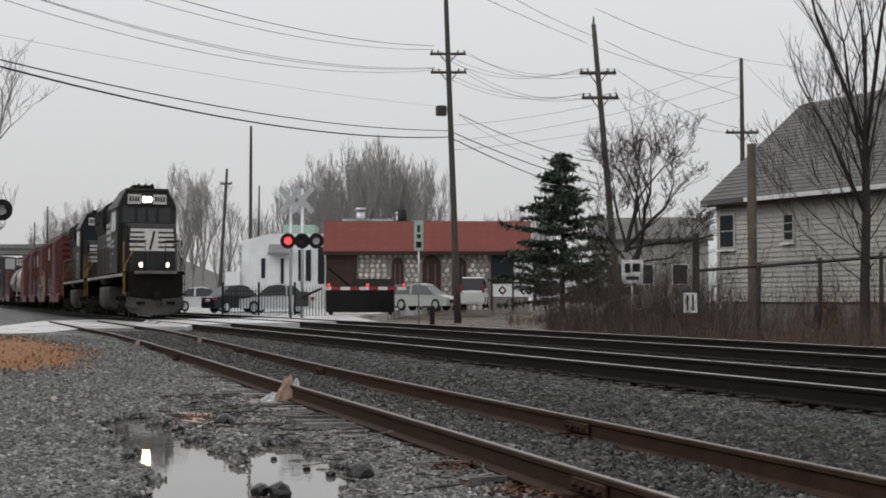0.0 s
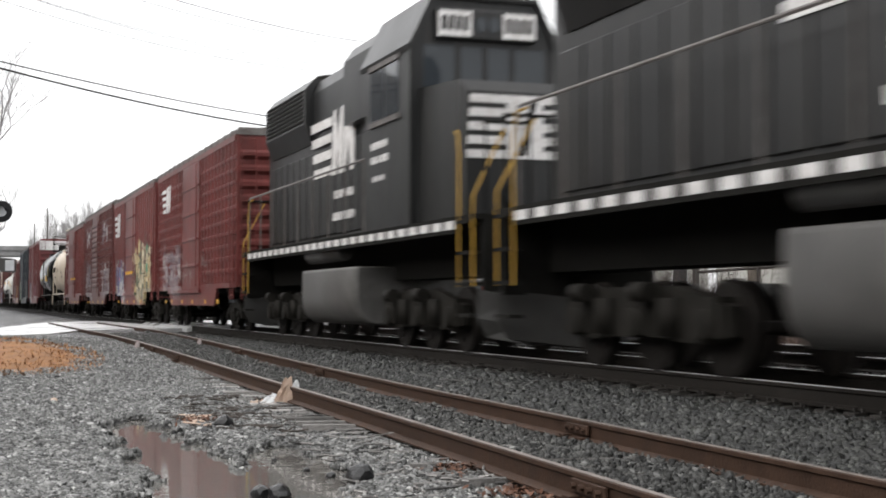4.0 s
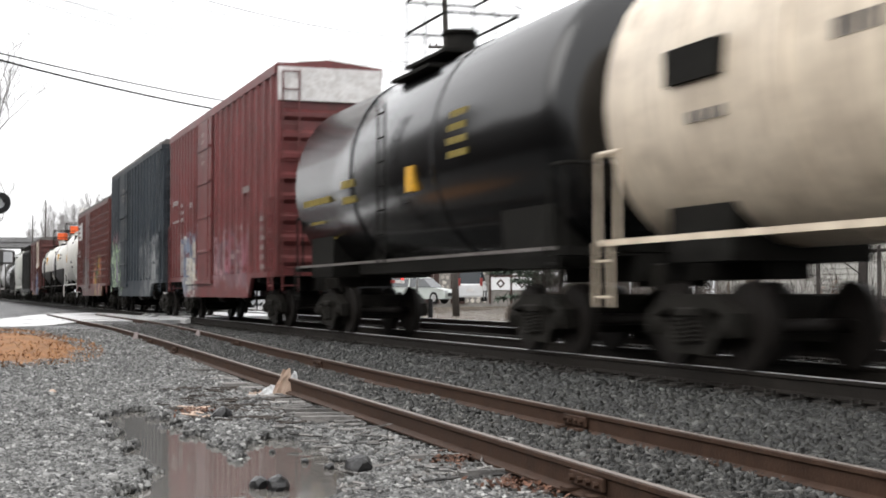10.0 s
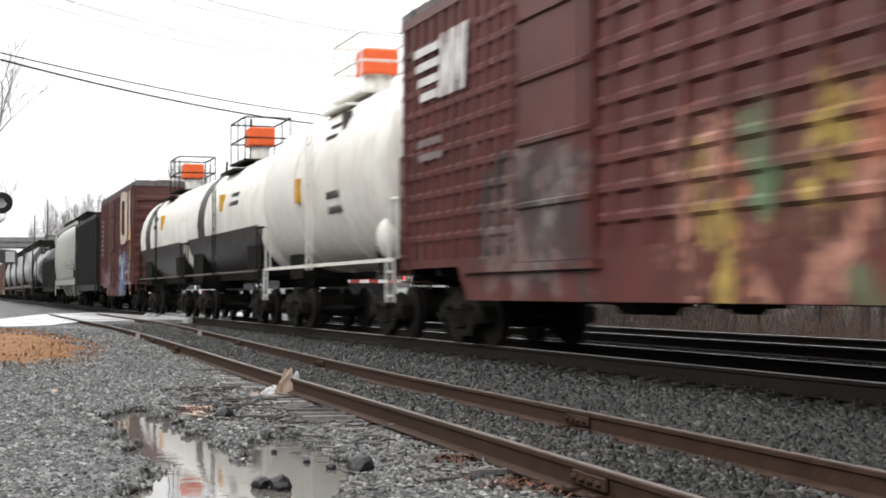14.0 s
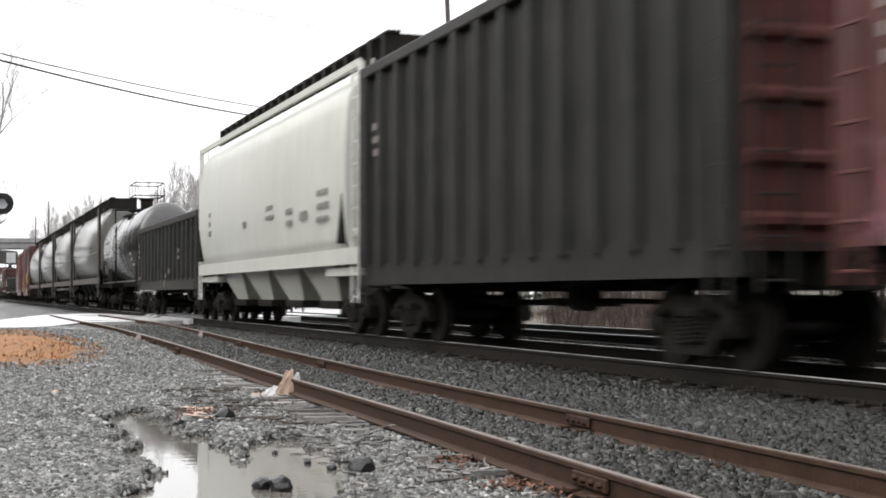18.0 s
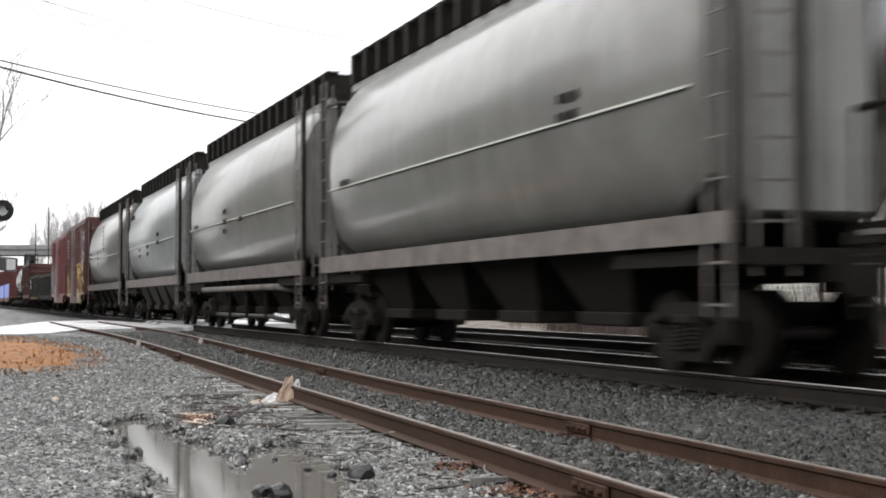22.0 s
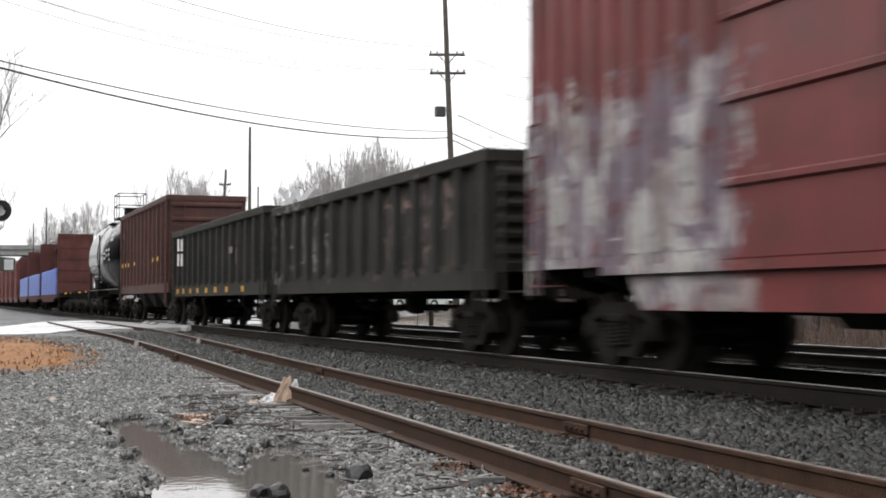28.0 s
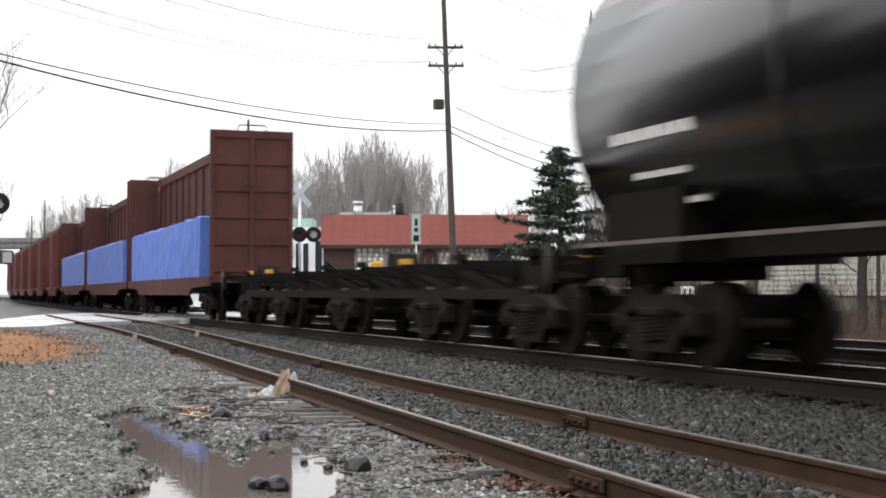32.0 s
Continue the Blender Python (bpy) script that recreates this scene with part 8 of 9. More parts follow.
# big tree at the right with many upright stems
x, y = spot(33, 0.2955)
bare_tree("tall bare tree with many upright dark stems", x, y, -0.5, [
    ((0, 0, 0), way(-0.005, 0, 1), 4.9, 0.135),
    (way(-0.03, 0, 4.4), way(-0.10, 0.1, 1), 3.0, 0.040),
    (way(-0.01, 0, 4.6), way(-0.03, -0.1, 1), 3.2, 0.044),
    (way(0.02, 0, 4.3), way(0.05, 0.15, 1), 3.2, 0.040),
    (way(0.03, 0, 4.0), way(0.16, 0.0, 1), 3.0, 0.036)]
    + [(way(0, 0, 1.7 + 0.21 * i), way((-0.85, 0.7, -0.6)[i % 3], 0.5 * math.sin(i * 2.1), 0.55 + 0.045 * i), 1.9 - 0.035 * i, 0.017) for i in range(18)],
    4, 21, M["bark"], M["twig"], 0.0042, 0.16, (2, 3), 0.66, 0.22, 0.42)

# leaning wild apple-like tree in the middle
x, y = spot(50, 0.1085)
bare_tree("leaning bare tree with crooked spreading limbs", x, y, -0.4, [
    ((0, 0, 0.1), way(0.34, 0, 1), 3.3, 0.17),
    (way(0.98, 0, 2.9), way(0.30, 0.1, 1), 2.0, 0.085),
    (way(1.02, 0, 3.1), way(0.75, -0.2, 0.8), 1.9, 0.075),
    (way(0.98, 0, 3.0), way(1.0, 0.1, 0.30), 2.0, 0.065),
    (way(0.85, 0, 2.5), way(1.0, -0.3, 0.05), 1.6, 0.045),
    (way(1.0, 0, 3.1), way(-0.25, 0.2, 1), 1.7, 0.055),
    (way(0.9, 0, 2.7), way(-0.6, -0.2, 0.7), 1.3, 0.04)], 5, 8, M["bark"], M["twig"], 0.0062, 0.45, (2, 3), 0.70, 0.05, 0.72)

# edge of a tree at the far left
x, y = spot(60, -0.345)
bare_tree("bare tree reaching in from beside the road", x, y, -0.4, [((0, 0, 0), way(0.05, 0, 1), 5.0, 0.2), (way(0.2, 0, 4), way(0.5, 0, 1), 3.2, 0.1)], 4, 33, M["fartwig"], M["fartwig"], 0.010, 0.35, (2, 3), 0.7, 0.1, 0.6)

# the grove behind the restaurant and along the line
protos = []
for i in range(4):
    rnd = random.Random(60 + i)
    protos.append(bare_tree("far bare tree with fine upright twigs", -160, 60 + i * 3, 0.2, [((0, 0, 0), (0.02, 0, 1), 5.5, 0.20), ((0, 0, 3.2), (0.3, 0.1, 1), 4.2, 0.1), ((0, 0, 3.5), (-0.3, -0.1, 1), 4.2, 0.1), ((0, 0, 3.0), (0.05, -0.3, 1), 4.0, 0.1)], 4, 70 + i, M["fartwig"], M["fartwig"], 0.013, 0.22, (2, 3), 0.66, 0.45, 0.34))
grove = random.Random(12)
spots = []
for i in range(26):
    k = -0.108 + 0.100 * (i + grove.random()) / 26
    spots.append((165 + grove.uniform(-14, 14), k, 1.22 - 6.0 * abs(k + 0.052) + grove.uniform(-0.10, 0.08)))
for i in range(12):
    k = -0.200 + 0.095 * (i + grove.random()) / 12
    spots.append((170 + grove.uniform(-12, 12), k, 0.62 + grove.uniform(-0.12, 0.22) + (0.25 if abs(k + 0.182) < 0.018 else 0)))
for i in range(14):
    k = -0.285 + 0.09 * (i + grove.random()) / 14
    spots.append((330 + grove.uniform(-20, 20), k, 1.25 + grove.uniform(-0.2, 0.3)))
for i in range(10):
    k = -0.008 + 0.085 * (i + grove.random()) / 10
    spots.append((190 + grove.uniform(-12, 12), k, 0.72 + grove.uniform(-0.15, 0.15)))
for i, (d, k, s) in enumerate(spots):
    x, y = spot(d, k)
    m = pose(x, y, 0.02, 0, 0, grove.uniform(0, 360))
    if i < 4:
        c = protos[i]
        c.matrix_basis = m
    else:
        c = copy_thing(protos[i % 4], m)
    c.scale = (s * 1.05, s * 1.05, s * 1.15)


def pine(d, k, rise, width):
    x, y = spot(d, k)
    t = new("pine_tree")
    t.location = (x, y, 0)
    tagged(t, "dark green conical pine with ragged drooping branches", "tree")
    H = up(d, rise)
    bm = bmesh.new()
    cyl(bm, (0, 0, -0.4), (0, 0, H * 0.96), 0.2, 0.03, n=8)
    part("trunk", bm, M["bark"], t)
    rnd = random.Random(9)
    bm = bmesh.new()
    lim = bmesh.new()
    z = 0.9
    while z < H:
        u = z / H
        reach = width / 2 * (1 - u) ** 0.72 * rnd.uniform(0.7, 1.2) + 0.15
        for b in range(rnd.randint(5, 8)):
            a = rnd.uniform(0, 6.283)
            rr = reach * rnd.uniform(0.6, 1.1)
            tip = Vector((math.cos(a) * rr, math.sin(a) * rr, z + rr * rnd.uniform(-0.15, 0.22)))
            cyl(lim, (0, 0, z), tip, 0.03, 0.01, n=3, caps=False)
            m = max(4, int(rr * 10))
            for c in range(m):
                w = (c + rnd.random()) / m
                p = Vector((0, 0, z)).lerp(tip, 0.15 + 0.85 * w) + Vector((rnd.uniform(-1, 1), rnd.uniform(-1, 1), rnd.uniform(-0.6, 0.4))) * 0.13
                for q in range(6):
                    dv = Vector((rnd.uniform(-1, 1), rnd.uniform(-1, 1), rnd.uniform(-0.8, 0.6))).normalized() * rnd.uniform(0.22, 0.5)
                    sd = dv.cross(Vector((rnd.uniform(-1, 1), rnd.uniform(-1, 1), 1))).normalized() * 0.07
                    vs = [bm.verts.new(v) for v in (p - sd, p + sd, p + dv)]
                    bm.faces.new(vs)
        z += rnd.uniform(0.26, 0.42)
    part("limb", lim, M["bark"], t)
    part("crown", bm, M["pine"], t)


pine(88, 0.0835, 0.1055, 10.5)

# ---- brush along the far side ----
def brush(name, label, seed, count, d0, d1, k0, k1, h0, h1, material):
    rnd = random.Random(seed)
    bm = bmesh.new()
    for _ in range(count):
        d, k = rnd.uniform(d0, d1), rnd.uniform(k0, k1)
        x, y = spot(d, k)
        if y < FAR_Y + 2.3:
            continue
        p = Vector((x, y, ground_z(x, y) - 0.05))
        h = rnd.uniform(h0, h1) * (0.7 + 0.5 * noise.noise((x * 0.4, y * 0.4, 1)))
        dv = Vector((rnd.uniform(-0.35, 0.35), rnd.uniform(-0.35, 0.35), 1)).normalized()
        r = rnd.uniform(0.004, 0.010)
        for i in range(3):
            q = p + dv * h / 3
            cyl(bm, p, q, r, r * 0.75, n=3, caps=False)
            for _ in range(2):
                e = q + Vector((rnd.uniform(-1, 1), rnd.uniform(-1, 1), rnd.uniform(0.2, 1.4))).normalized() * h * rnd.uniform(0.12, 0.3)
                cyl(bm, q, e, r * 0.6, r * 0.35, n=3, caps=False)
            p, r = q, r * 0.75
            dv = (dv + Vector((rnd.uniform(-1, 1), rnd.uniform(-1, 1), 0.2)) * 0.25).normalized()
    tagged(part(name, bm, material), label, "brush", kind="stuff")


brush("dry_brush", "tangle of reddish dry brush stems beside the far track", 5, 1900, 26, 42, 0.075, 0.325, 0.5, 1.45, M["brush"])
brush("tall_brush", "tall grey-brown thicket before the lot", 15, 1300, 36, 52, 0.072, 0.205, 1.2, 3.2, M["twig"])
brush("low_weeds", "low brown weeds at the edge of the ballast", 6, 1500, 22, 40, 0.08, 0.325, 0.25, 0.8, M["brush"])
brush("thin_saplings", "thin bare saplings in front of the house", 7, 380, 30, 42, 0.09, 0.325, 1.8, 4.0, M["twig"])
brush("lot_weeds", "weeds at the corner of the lot", 8, 350, 60, 80, 0.045, 0.12, 0.3, 1.0, M["brush"])


def upright(name, label, d, k, s0, s1, r, material, category="post", square=False):
    x, y = spot(d, k)
    bm = bmesh.new()
    z0 = min(up(d, s0), ground_z(x, y) - 0.1)
    if square:
        bevel_box(bm, -r, r, -r, r, z0, up(d, s1), 0.02)
    else:
        rings = [[(rr * math.cos(a * math.pi / 6), rr * math.sin(a * math.pi / 6), z) for a in range(12)] for rr, z in ((r, z0), (r * 0.97, (z0 + up(d, s1)) / 2), (r * 0.93, up(d, s1) - 0.03), (r * 0.8, up(d, s1)))]
        loft(bm, rings)
    o = part(name, bm, material)
    o.location = (x, y, 0)
    return tagged(o, label, category)


upright("pole_stub", "thick brown cut-off wooden pole before the house", 40, 0.2165, -0.02, 0.1100, 0.135, M["postwood"])
upright("fence_post", "dark wooden post in the brush", 40, 0.1770, -0.02, 0.0470, 0.10, M["bark"])
upright("fence_post", "pale thin leaning stake in the brush", 34, 0.2010, -0.03, 0.0080, 0.035, M["postwood"])


# shrub that kept its dead orange leaves
def leafy_shrub():
    x, y = spot(37, 0.2705)
    t = new("shrub")
    t.location = (x, y, ground_z(x, y) - 0.05)
    tagged(t, "small shrub holding dead orange-brown leaves", "shrub")
    rnd = random.Random(17)
    stems, crown = bmesh.new(), bmesh.new()
    for _ in range(16):
        tip = Vector((rnd.gauss(0, 0.2), rnd.gauss(0, 0.2), rnd.uniform(0.9, 1.75)))
        cyl(stems, (0, 0, 0), tip, 0.012, 0.004, n=3, caps=False)
        for _ in range(22):
            p = tip * rnd.uniform(0.35, 1.0) + Vector((rnd.gauss(0, 0.07), rnd.gauss(0, 0.07), rnd.gauss(0, 0.06)))
            u = Vector((rnd.uniform(-1, 1), rnd.uniform(-1, 1), rnd.uniform(-1, 0.4))).normalized() * 0.06
            w = u.cross(Vector((rnd.uniform(-1, 1), rnd.uniform(-1, 1), 1))).normalized() * 0.025
            crown.faces.new([crown.verts.new(q) for q in (p, p + u * 0.5 + w, p + u, p + u * 0.5 - w)])
    part("stem", stems, M["twig"], t)
    part("crown", crown, M["rustleaf"], t)


leafy_shrub()


# long dark rail of a fence before the house
def rail_fence():
    t = new("rail_fence")
    tagged(t, "dark sagging pipe rail fence before the house", "fence")
    pts = [sky_point(38 - 6 * i / 7, 0.178 + 0.15 * i / 7, 0.021 + 0.011 * i / 7) for i in range(8)]
    for a, b in zip(pts, pts[1:]):
        bm = bmesh.new()
        cyl(bm, a, b, 0.045, n=6)
        part("fence_rail", bm, M["bark"], t)
    for p in pts[::2]:
        bm = bmesh.new()
        cyl(bm, (p[0], p[1], -0.5), (p[0], p[1], p[2] + 0.1), 0.05, n=8)
        part("fence_post", bm, M["bark"], t)


rail_fence()


def flat_sign(name, label, d, k, s0, s1, w, material, bars, legs=True, category="sign"):
    x, y = spot(d, k)
    t = new(name)
    t.location, t.rotation_euler = (x, y, 0), (0, 0, radians(90 - YAW))
    tagged(t, label, category)
    z0, z1 = up(d, s0), up(d, s1)
    bm = bmesh.new()
    bevel_box(bm, -w / 2, w / 2, -0.02, 0.02, z0, z1, 0.008)
    board = part("board", bm, material, t)
    for a, b, c, e in bars:
        bm = bmesh.new()
        box(bm, -w / 2 + w * a, -w / 2 + w * b, -0.026, -0.02, z0 + (z1 - z0) * c, z0 + (z1 - z0) * e)
        part("lettering", bm, M["iron"], board, "writing shown as plain bars")
    if legs:
        bm = bmesh.new()
        cyl(bm, (0, 0.05, ground_z(x, y) - 0.1), (0, 0.05, z1), 0.035, n=8)
        part("leg", bm, M["alu"], t)
    return t


flat_sign("yard_sign", "white yard sign with dark bars among the brush", 45, 0.1325, 0.0120, 0.0285, 0.68, M["plaster"], [(0.15, 0.4, 0.45, 0.85), (0.5, 0.85, 0.5, 0.85), (0.2, 0.8, 0.15, 0.3)])
flat_sign("street_sign", "pale green street sign on a slim post beside the road", 62, -0.0170, 0.0350, 0.0560, 0.40, M["signgreen"], [(0.2, 0.8, 0.1, 0.3), (0.3, 0.7, 0.42, 0.55), (0.35, 0.65, 0.62, 0.85)])
flat_sign("lattice_panel", "broken white lattice panel leaning in the brush", 36, 0.1730, -0.0085, 0.0055, 0.34, M["plaster"], [(0.2, 0.35, 0.1, 0.9), (0.6, 0.75, 0.1, 0.9)], False, "panel")


# ---- parked cars ----
def car(label, d, k, turn, paint, kind="sedan", z=0.30):
    x, y = spot(d, k)
    t = new("parked_car")
    t.location, t.rotation_euler = (x, y, lot_z(x, y) + 0.004), (0, 0, radians(90 - YAW + turn))
    tagged(t, label, "car", "parked cars")
    S = Matrix.Diagonal((K, K, KZ, 1))
    if kind == "sedan":
        L, W = 4.7, 0.88
        low = [(-2.35, 0.35), (-2.3, 0.80), (-1.5, 0.93), (1.0, 0.90), (2.1, 0.75), (2.35, 0.55), (2.33, 0.28), (-2.3, 0.25)]
        cab = [(-1.75, 0.90), (-1.05, 1.38), (-0.1, 1.45), (0.45, 1.38), (1.25, 0.88)]
    else:
        L, W = 4.9, 0.98
        low = [(-2.4, 0.35), (-2.42, 0.95), (-2.35, 1.05), (1.4, 1.0), (2.3, 0.80), (2.45, 0.5), (2.4, 0.28), (-2.35, 0.25)]
        cab = [(-2.38, 1.02), (-2.15, 1.72), (-1.0, 1.80), (0.4, 1.74), (1.45, 0.98)]
    bm = bmesh.new()
    loft(bm, [[(px, s * W * f, pz * (1 if f == 1 else 0.985) + (0 if f == 1 else 0.01)) for px, pz in low] for s, f in ((-1, 0.93), (-1, 1), (1, 1), (1, 0.93))])
    part("body", bm, paint, t, scale=S)
    bm = bmesh.new()
    loft(bm, [[(px, yy * (0.80 if pz > 1.2 else 1.0), pz) for px, pz in cab] for yy in (-W * 0.97, W * 0.97)])
    gh = part("cabin", bm, M["glass"], t, scale=S)
    bm = bmesh.new()
    tops = [(px, pz) for px, pz in cab if pz > 1.2]
    loft(bm, [[(px, yy, pz + 0.015) for px, pz in tops] + [(px, yy, pz - 0.05) for px, pz in tops[::-1]] for yy in (-W * 0.80, W * 0.80)])
    part("roof", bm, paint, t, scale=S)
    for px in ((-0.6,) if kind == "sedan" else (-1.2, 0.0)):
        bm = bmesh.new()
        for s in (-1, 1):
            loft(bm, [[(px - 0.05, s * W * 0.98, 0.9), (px + 0.05, s * W * 0.98, 0.9), (px + 0.05, s * W * 0.95, 0.9), (px - 0.05, s * W * 0.95, 0.9)], [(px - 0.05, s * W * 0.81, 1.42), (px + 0.05, s * W * 0.81, 1.42), (px + 0.05, s * W * 0.78, 1.42), (px - 0.05, s * W * 0.78, 1.42)]])
        part("door_pillar", bm, paint, gh, scale=S)
    for wx in (-L * 0.29, L * 0.30):
        for s in (-1, 1):
            bm = bmesh.new()
            cyl(bm, (wx, s * (W - 0.2), 0.32), (wx, s * (W + 0.01), 0.32), 0.32, n=18)
            w = part("wheel", bm, M["tyre"], t, scale=S)
            bm = bmesh.new()
            cyl(bm, (wx, s * (W + 0.01), 0.32), (wx, s * (W + 0.025), 0.32), 0.20, n=12)
            part("rim", bm, M["alu"], w, scale=S)
    for s in (-1, 1):
        bm = bmesh.new()
        bevel_box(bm, L / 2 - 0.25, L / 2 - 0.03, s * W * 0.72 - 0.18, s * W * 0.72 + 0.18, 0.58, 0.72, 0.02)
        part("headlight", bm, M["alu"], t, scale=S)
        bm = bmesh.new()
        hz = (0.9, 1.35) if kind != "sedan" else (0.66, 0.82)
        box(bm, -L / 2 - 0.02, -L / 2 + 0.2, s * W * 0.86 - 0.1, s * W * 0.86 + 0.08, *hz)
        part("tail_light", bm, M["signpaint"], t, scale=S)
    bm = bmesh.new()
    bevel_box(bm, L / 2 - 0.1, L / 2 + 0.03, -0.45, 0.45, 0.42, 0.60, 0.02)
    part("grille", bm, M["iron"], t, scale=S)
    bm = bmesh.new()
    box(bm, -L / 2 - 0.035, -L / 2 - 0.01, -0.26, 0.26, 0.60, 0.74)
    part("plate_bar", bm, M["white"], t, "plain pale plate", S)
    return t


car("silver sedan parked behind the iron fence", 80, -0.1165, 188, M["silver"])
car("dark grey car parked behind the fence", 88, -0.1440, 40, M["dark_car"])
car("white car parked farther back by the fence", 98, -0.1680, 10, M["van"])
car("pale green sedan facing the road", 90, -0.0135, -28, M["sage"])
car("white minivan parked with its back to the road", 98, 0.0220, 84, M["van"], "van")
car("dark car parked beside the restaurant", 96, -0.0290, 60, M["dark_car"])


# ---- iron picket fence ----
def iron_fence():
    t = new("iron_fence")
    tagged(t, "black iron picket fence along the lot", "fence")
    d = 74
    bmp = bmesh.new()
    cyl(bmp, (0, 0, 0), (0, 0, 1.45), 0.018, n=4)
    cyl(bmp, (0, 0, 1.45), (0, 0, 1.55), 0.022, 0.002, n=4)
    me = bpy.data.meshes.new("picket")
    bmp.to_mesh(me)
    bmp.free()
    me.materials.append(M["iron"])
    k = -0.154
    i = 0
    pts = []
    while k < -0.082:
        x, y = spot(d, k)
        z = lot_z(x, y) - 0.03
        if i % 12 == 0:
            bm = bmesh.new()
            bevel_box(bm, -0.05, 0.05, -0.05, 0.05, -0.1, 1.75, 0.01)
            o = part("fence_post", bm, M["iron"], t)
            o.location = (x, y, z)
            pts.append((x, y, z))
        else:
            o = new("picket", me)
            o.parent, o.location = t, (x, y, z)
        k += 0.0021
        i += 1
    for h in (0.2, 1.3):
        for a, b in zip(pts, pts[1:]):
            bm = bmesh.new()
            cyl(bm, (a[0], a[1], a[2] + h), (b[0], b[1], b[2] + h), 0.025, n=4)
            part("fence_rail", bm, M["iron"], t)


iron_fence()


def dumpster():
    d = 76
    x, y = spot(d, -0.0575)
    t = new("dumpster")
    t.location, t.rotation_euler = (x, y, lot_z(x, y)), (0, 0, radians(90 - YAW))
    tagged(t, "black steel dumpster with one lid thrown open and bags on top", "dumpster")
    w = 1.78
    bm = bmesh.new()
    loft(bm, [[(-w, -0.8, 0.12), (w, -0.8, 0.12), (w, 0.8, 0.12), (-w, 0.8, 0.12)], [(-w, -0.95, 1.35), (w, -0.95, 1.35), (w, 0.95, 1.35), (-w, 0.95, 1.35)]])
    part("bin", bm, M["iron"], t)
    for i in range(7):
        px = -w + 0.1 + i * (2 * w - 0.2) / 6
        bm = bmesh.new()
        loft(bm, [[(px - 0.05, -0.82, 0.15), (px + 0.05, -0.82, 0.15), (px + 0.05, -0.78, 0.15), (px - 0.05, -0.78, 0.15)], [(px - 0.05, -1.0, 1.33), (px + 0.05, -1.0, 1.33), (px + 0.05, -0.94, 1.33), (px - 0.05, -0.94, 1.33)]])
        part("rib", bm, M["iron"], t)
    bm = bmesh.new()
    prism_x(bm, [(-0.95, 1.36), (0.3, 1.92), (0.95, 1.5), (0.95, 1.36)], -0.45, w - 0.05)
    part("lid", bm, M["black"], t, "sloping black lid")
    bm = bmesh.new()
    loft(bm, [[(-w, -0.4, 2.45), (-w, 0.8, 2.45), (-w + 0.12, 0.8, 2.52), (-w + 0.12, -0.4, 2.52)], [(-0.55, -0.4, 1.42), (-0.55, 0.8, 1.42), (-0.45, 0.8, 1.5), (-0.45, -0.4, 1.5)]])
    part("open_lid", bm, M["black"], t, "lid thrown open")
    for s in (-w + 0.2, w - 0.2):
        bm = bmesh.new()
        cyl(bm, (s, -0.7, 0.07), (s, 0.7, 0.07), 0.08, n=10)
        part("caster", bm, M["tyre"], t)


dumpster()


# ---- distance ----
def overpass():
    t = new("overpass")
    d = 300
    x, y = spot(d, -0.30)
    t.location, t.rotation_euler = (x, y, 0), (0, 0, radians(90 - YAW + 6))
    tagged(t, "grey concrete overpass crossing the line far away", "bridge")
    bm = bmesh.new()
    box(bm, -60, 22, 0, 10, up(d, 0.0325), up(d, 0.0365))
    part("deck", bm, M["concrete"], t)
    bm = bmesh.new()
    box(bm, -60, 22, -0.3, 0.0, up(d, 0.0365), up(d, 0.0395))
    part("parapet", bm, M["concrete"], t)
    for px in (-34, -16, 2, 20):
        bm = bmesh.new()
        bevel_box(bm, px - 0.7, px + 0.7, 2, 8, -0.5, up(d, 0.0325), 0.1)
        part("pier", bm, M["concrete"], t)
    bm = bmesh.new()
    loft(bm, [[(22, -2, -0.5), (60, -2, -0.5), (60, 12, -0.5), (22, 12, -0.5)], [(22, 0, up(d, 0.0365)), (34, 0, up(d, 0.03)), (34, 10, up(d, 0.03)), (22, 10, up(d, 0.0365))]])
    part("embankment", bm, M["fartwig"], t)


overpass()

# ---- litter and mounds in the foreground ----
def mound(name, label, cx, cy, rx, ry, h, material, count, size, category):
    rnd = random.Random(int(cx * 7))
    bm = bmesh.new()
    for _ in range(count):
        a, r = rnd.uniform(0, 6.283), math.sqrt(rnd.random())
        px, py = cx + rx * r * math.cos(a), cy + ry * r * math.sin(a)
        z = ground_z(px, py) + h * max(0, 1 - r * r) * (0.7 + 0.6 * noise.noise((px, py, 2))) + 0.01
        dv = Vector((rnd.uniform(-1, 1), rnd.uniform(-1, 1), rnd.uniform(-0.1, 0.5))).normalized() * size * rnd.uniform(0.5, 1.4)
        sd = dv.cross(Vector((0, 0, 1))).normalized() * size * 0.16
        p = Vector((px, py, z))
        vs = [bm.verts.new(v) for v in (p - sd, p + sd, p + dv + sd * 0.4, p + dv - sd * 0.4)]
        bm.faces.new(vs)
    tagged(part(name, bm, material), label, category, kind="stuff")


def mound_body(name, label, cx, cy, rx, ry, h, material):
    bm = bmesh.new()
    rings = []
    for j in range(7):
        u = 1 - j / 6.5
        ring_ = []
        for i in range(36):
            a = i / 36 * 6.283
            rr = u * (1 + 0.18 * noise.noise((math.cos(a) * 1.5 + cx, math.sin(a) * 1.5, 5)))
            px, py = cx + rx * rr * math.cos(a), cy + ry * rr * math.sin(a)
            ring_.append((px, py, ground_z(px, py) - 0.05 + (h + 0.05) * (1 - u * u) + 0.03 * noise.noise((px * 2, py * 2, 0))))
        rings.append(ring_)
    loft(bm, rings, smooth=True)
    tagged(part(name, bm, material), label, "mound")


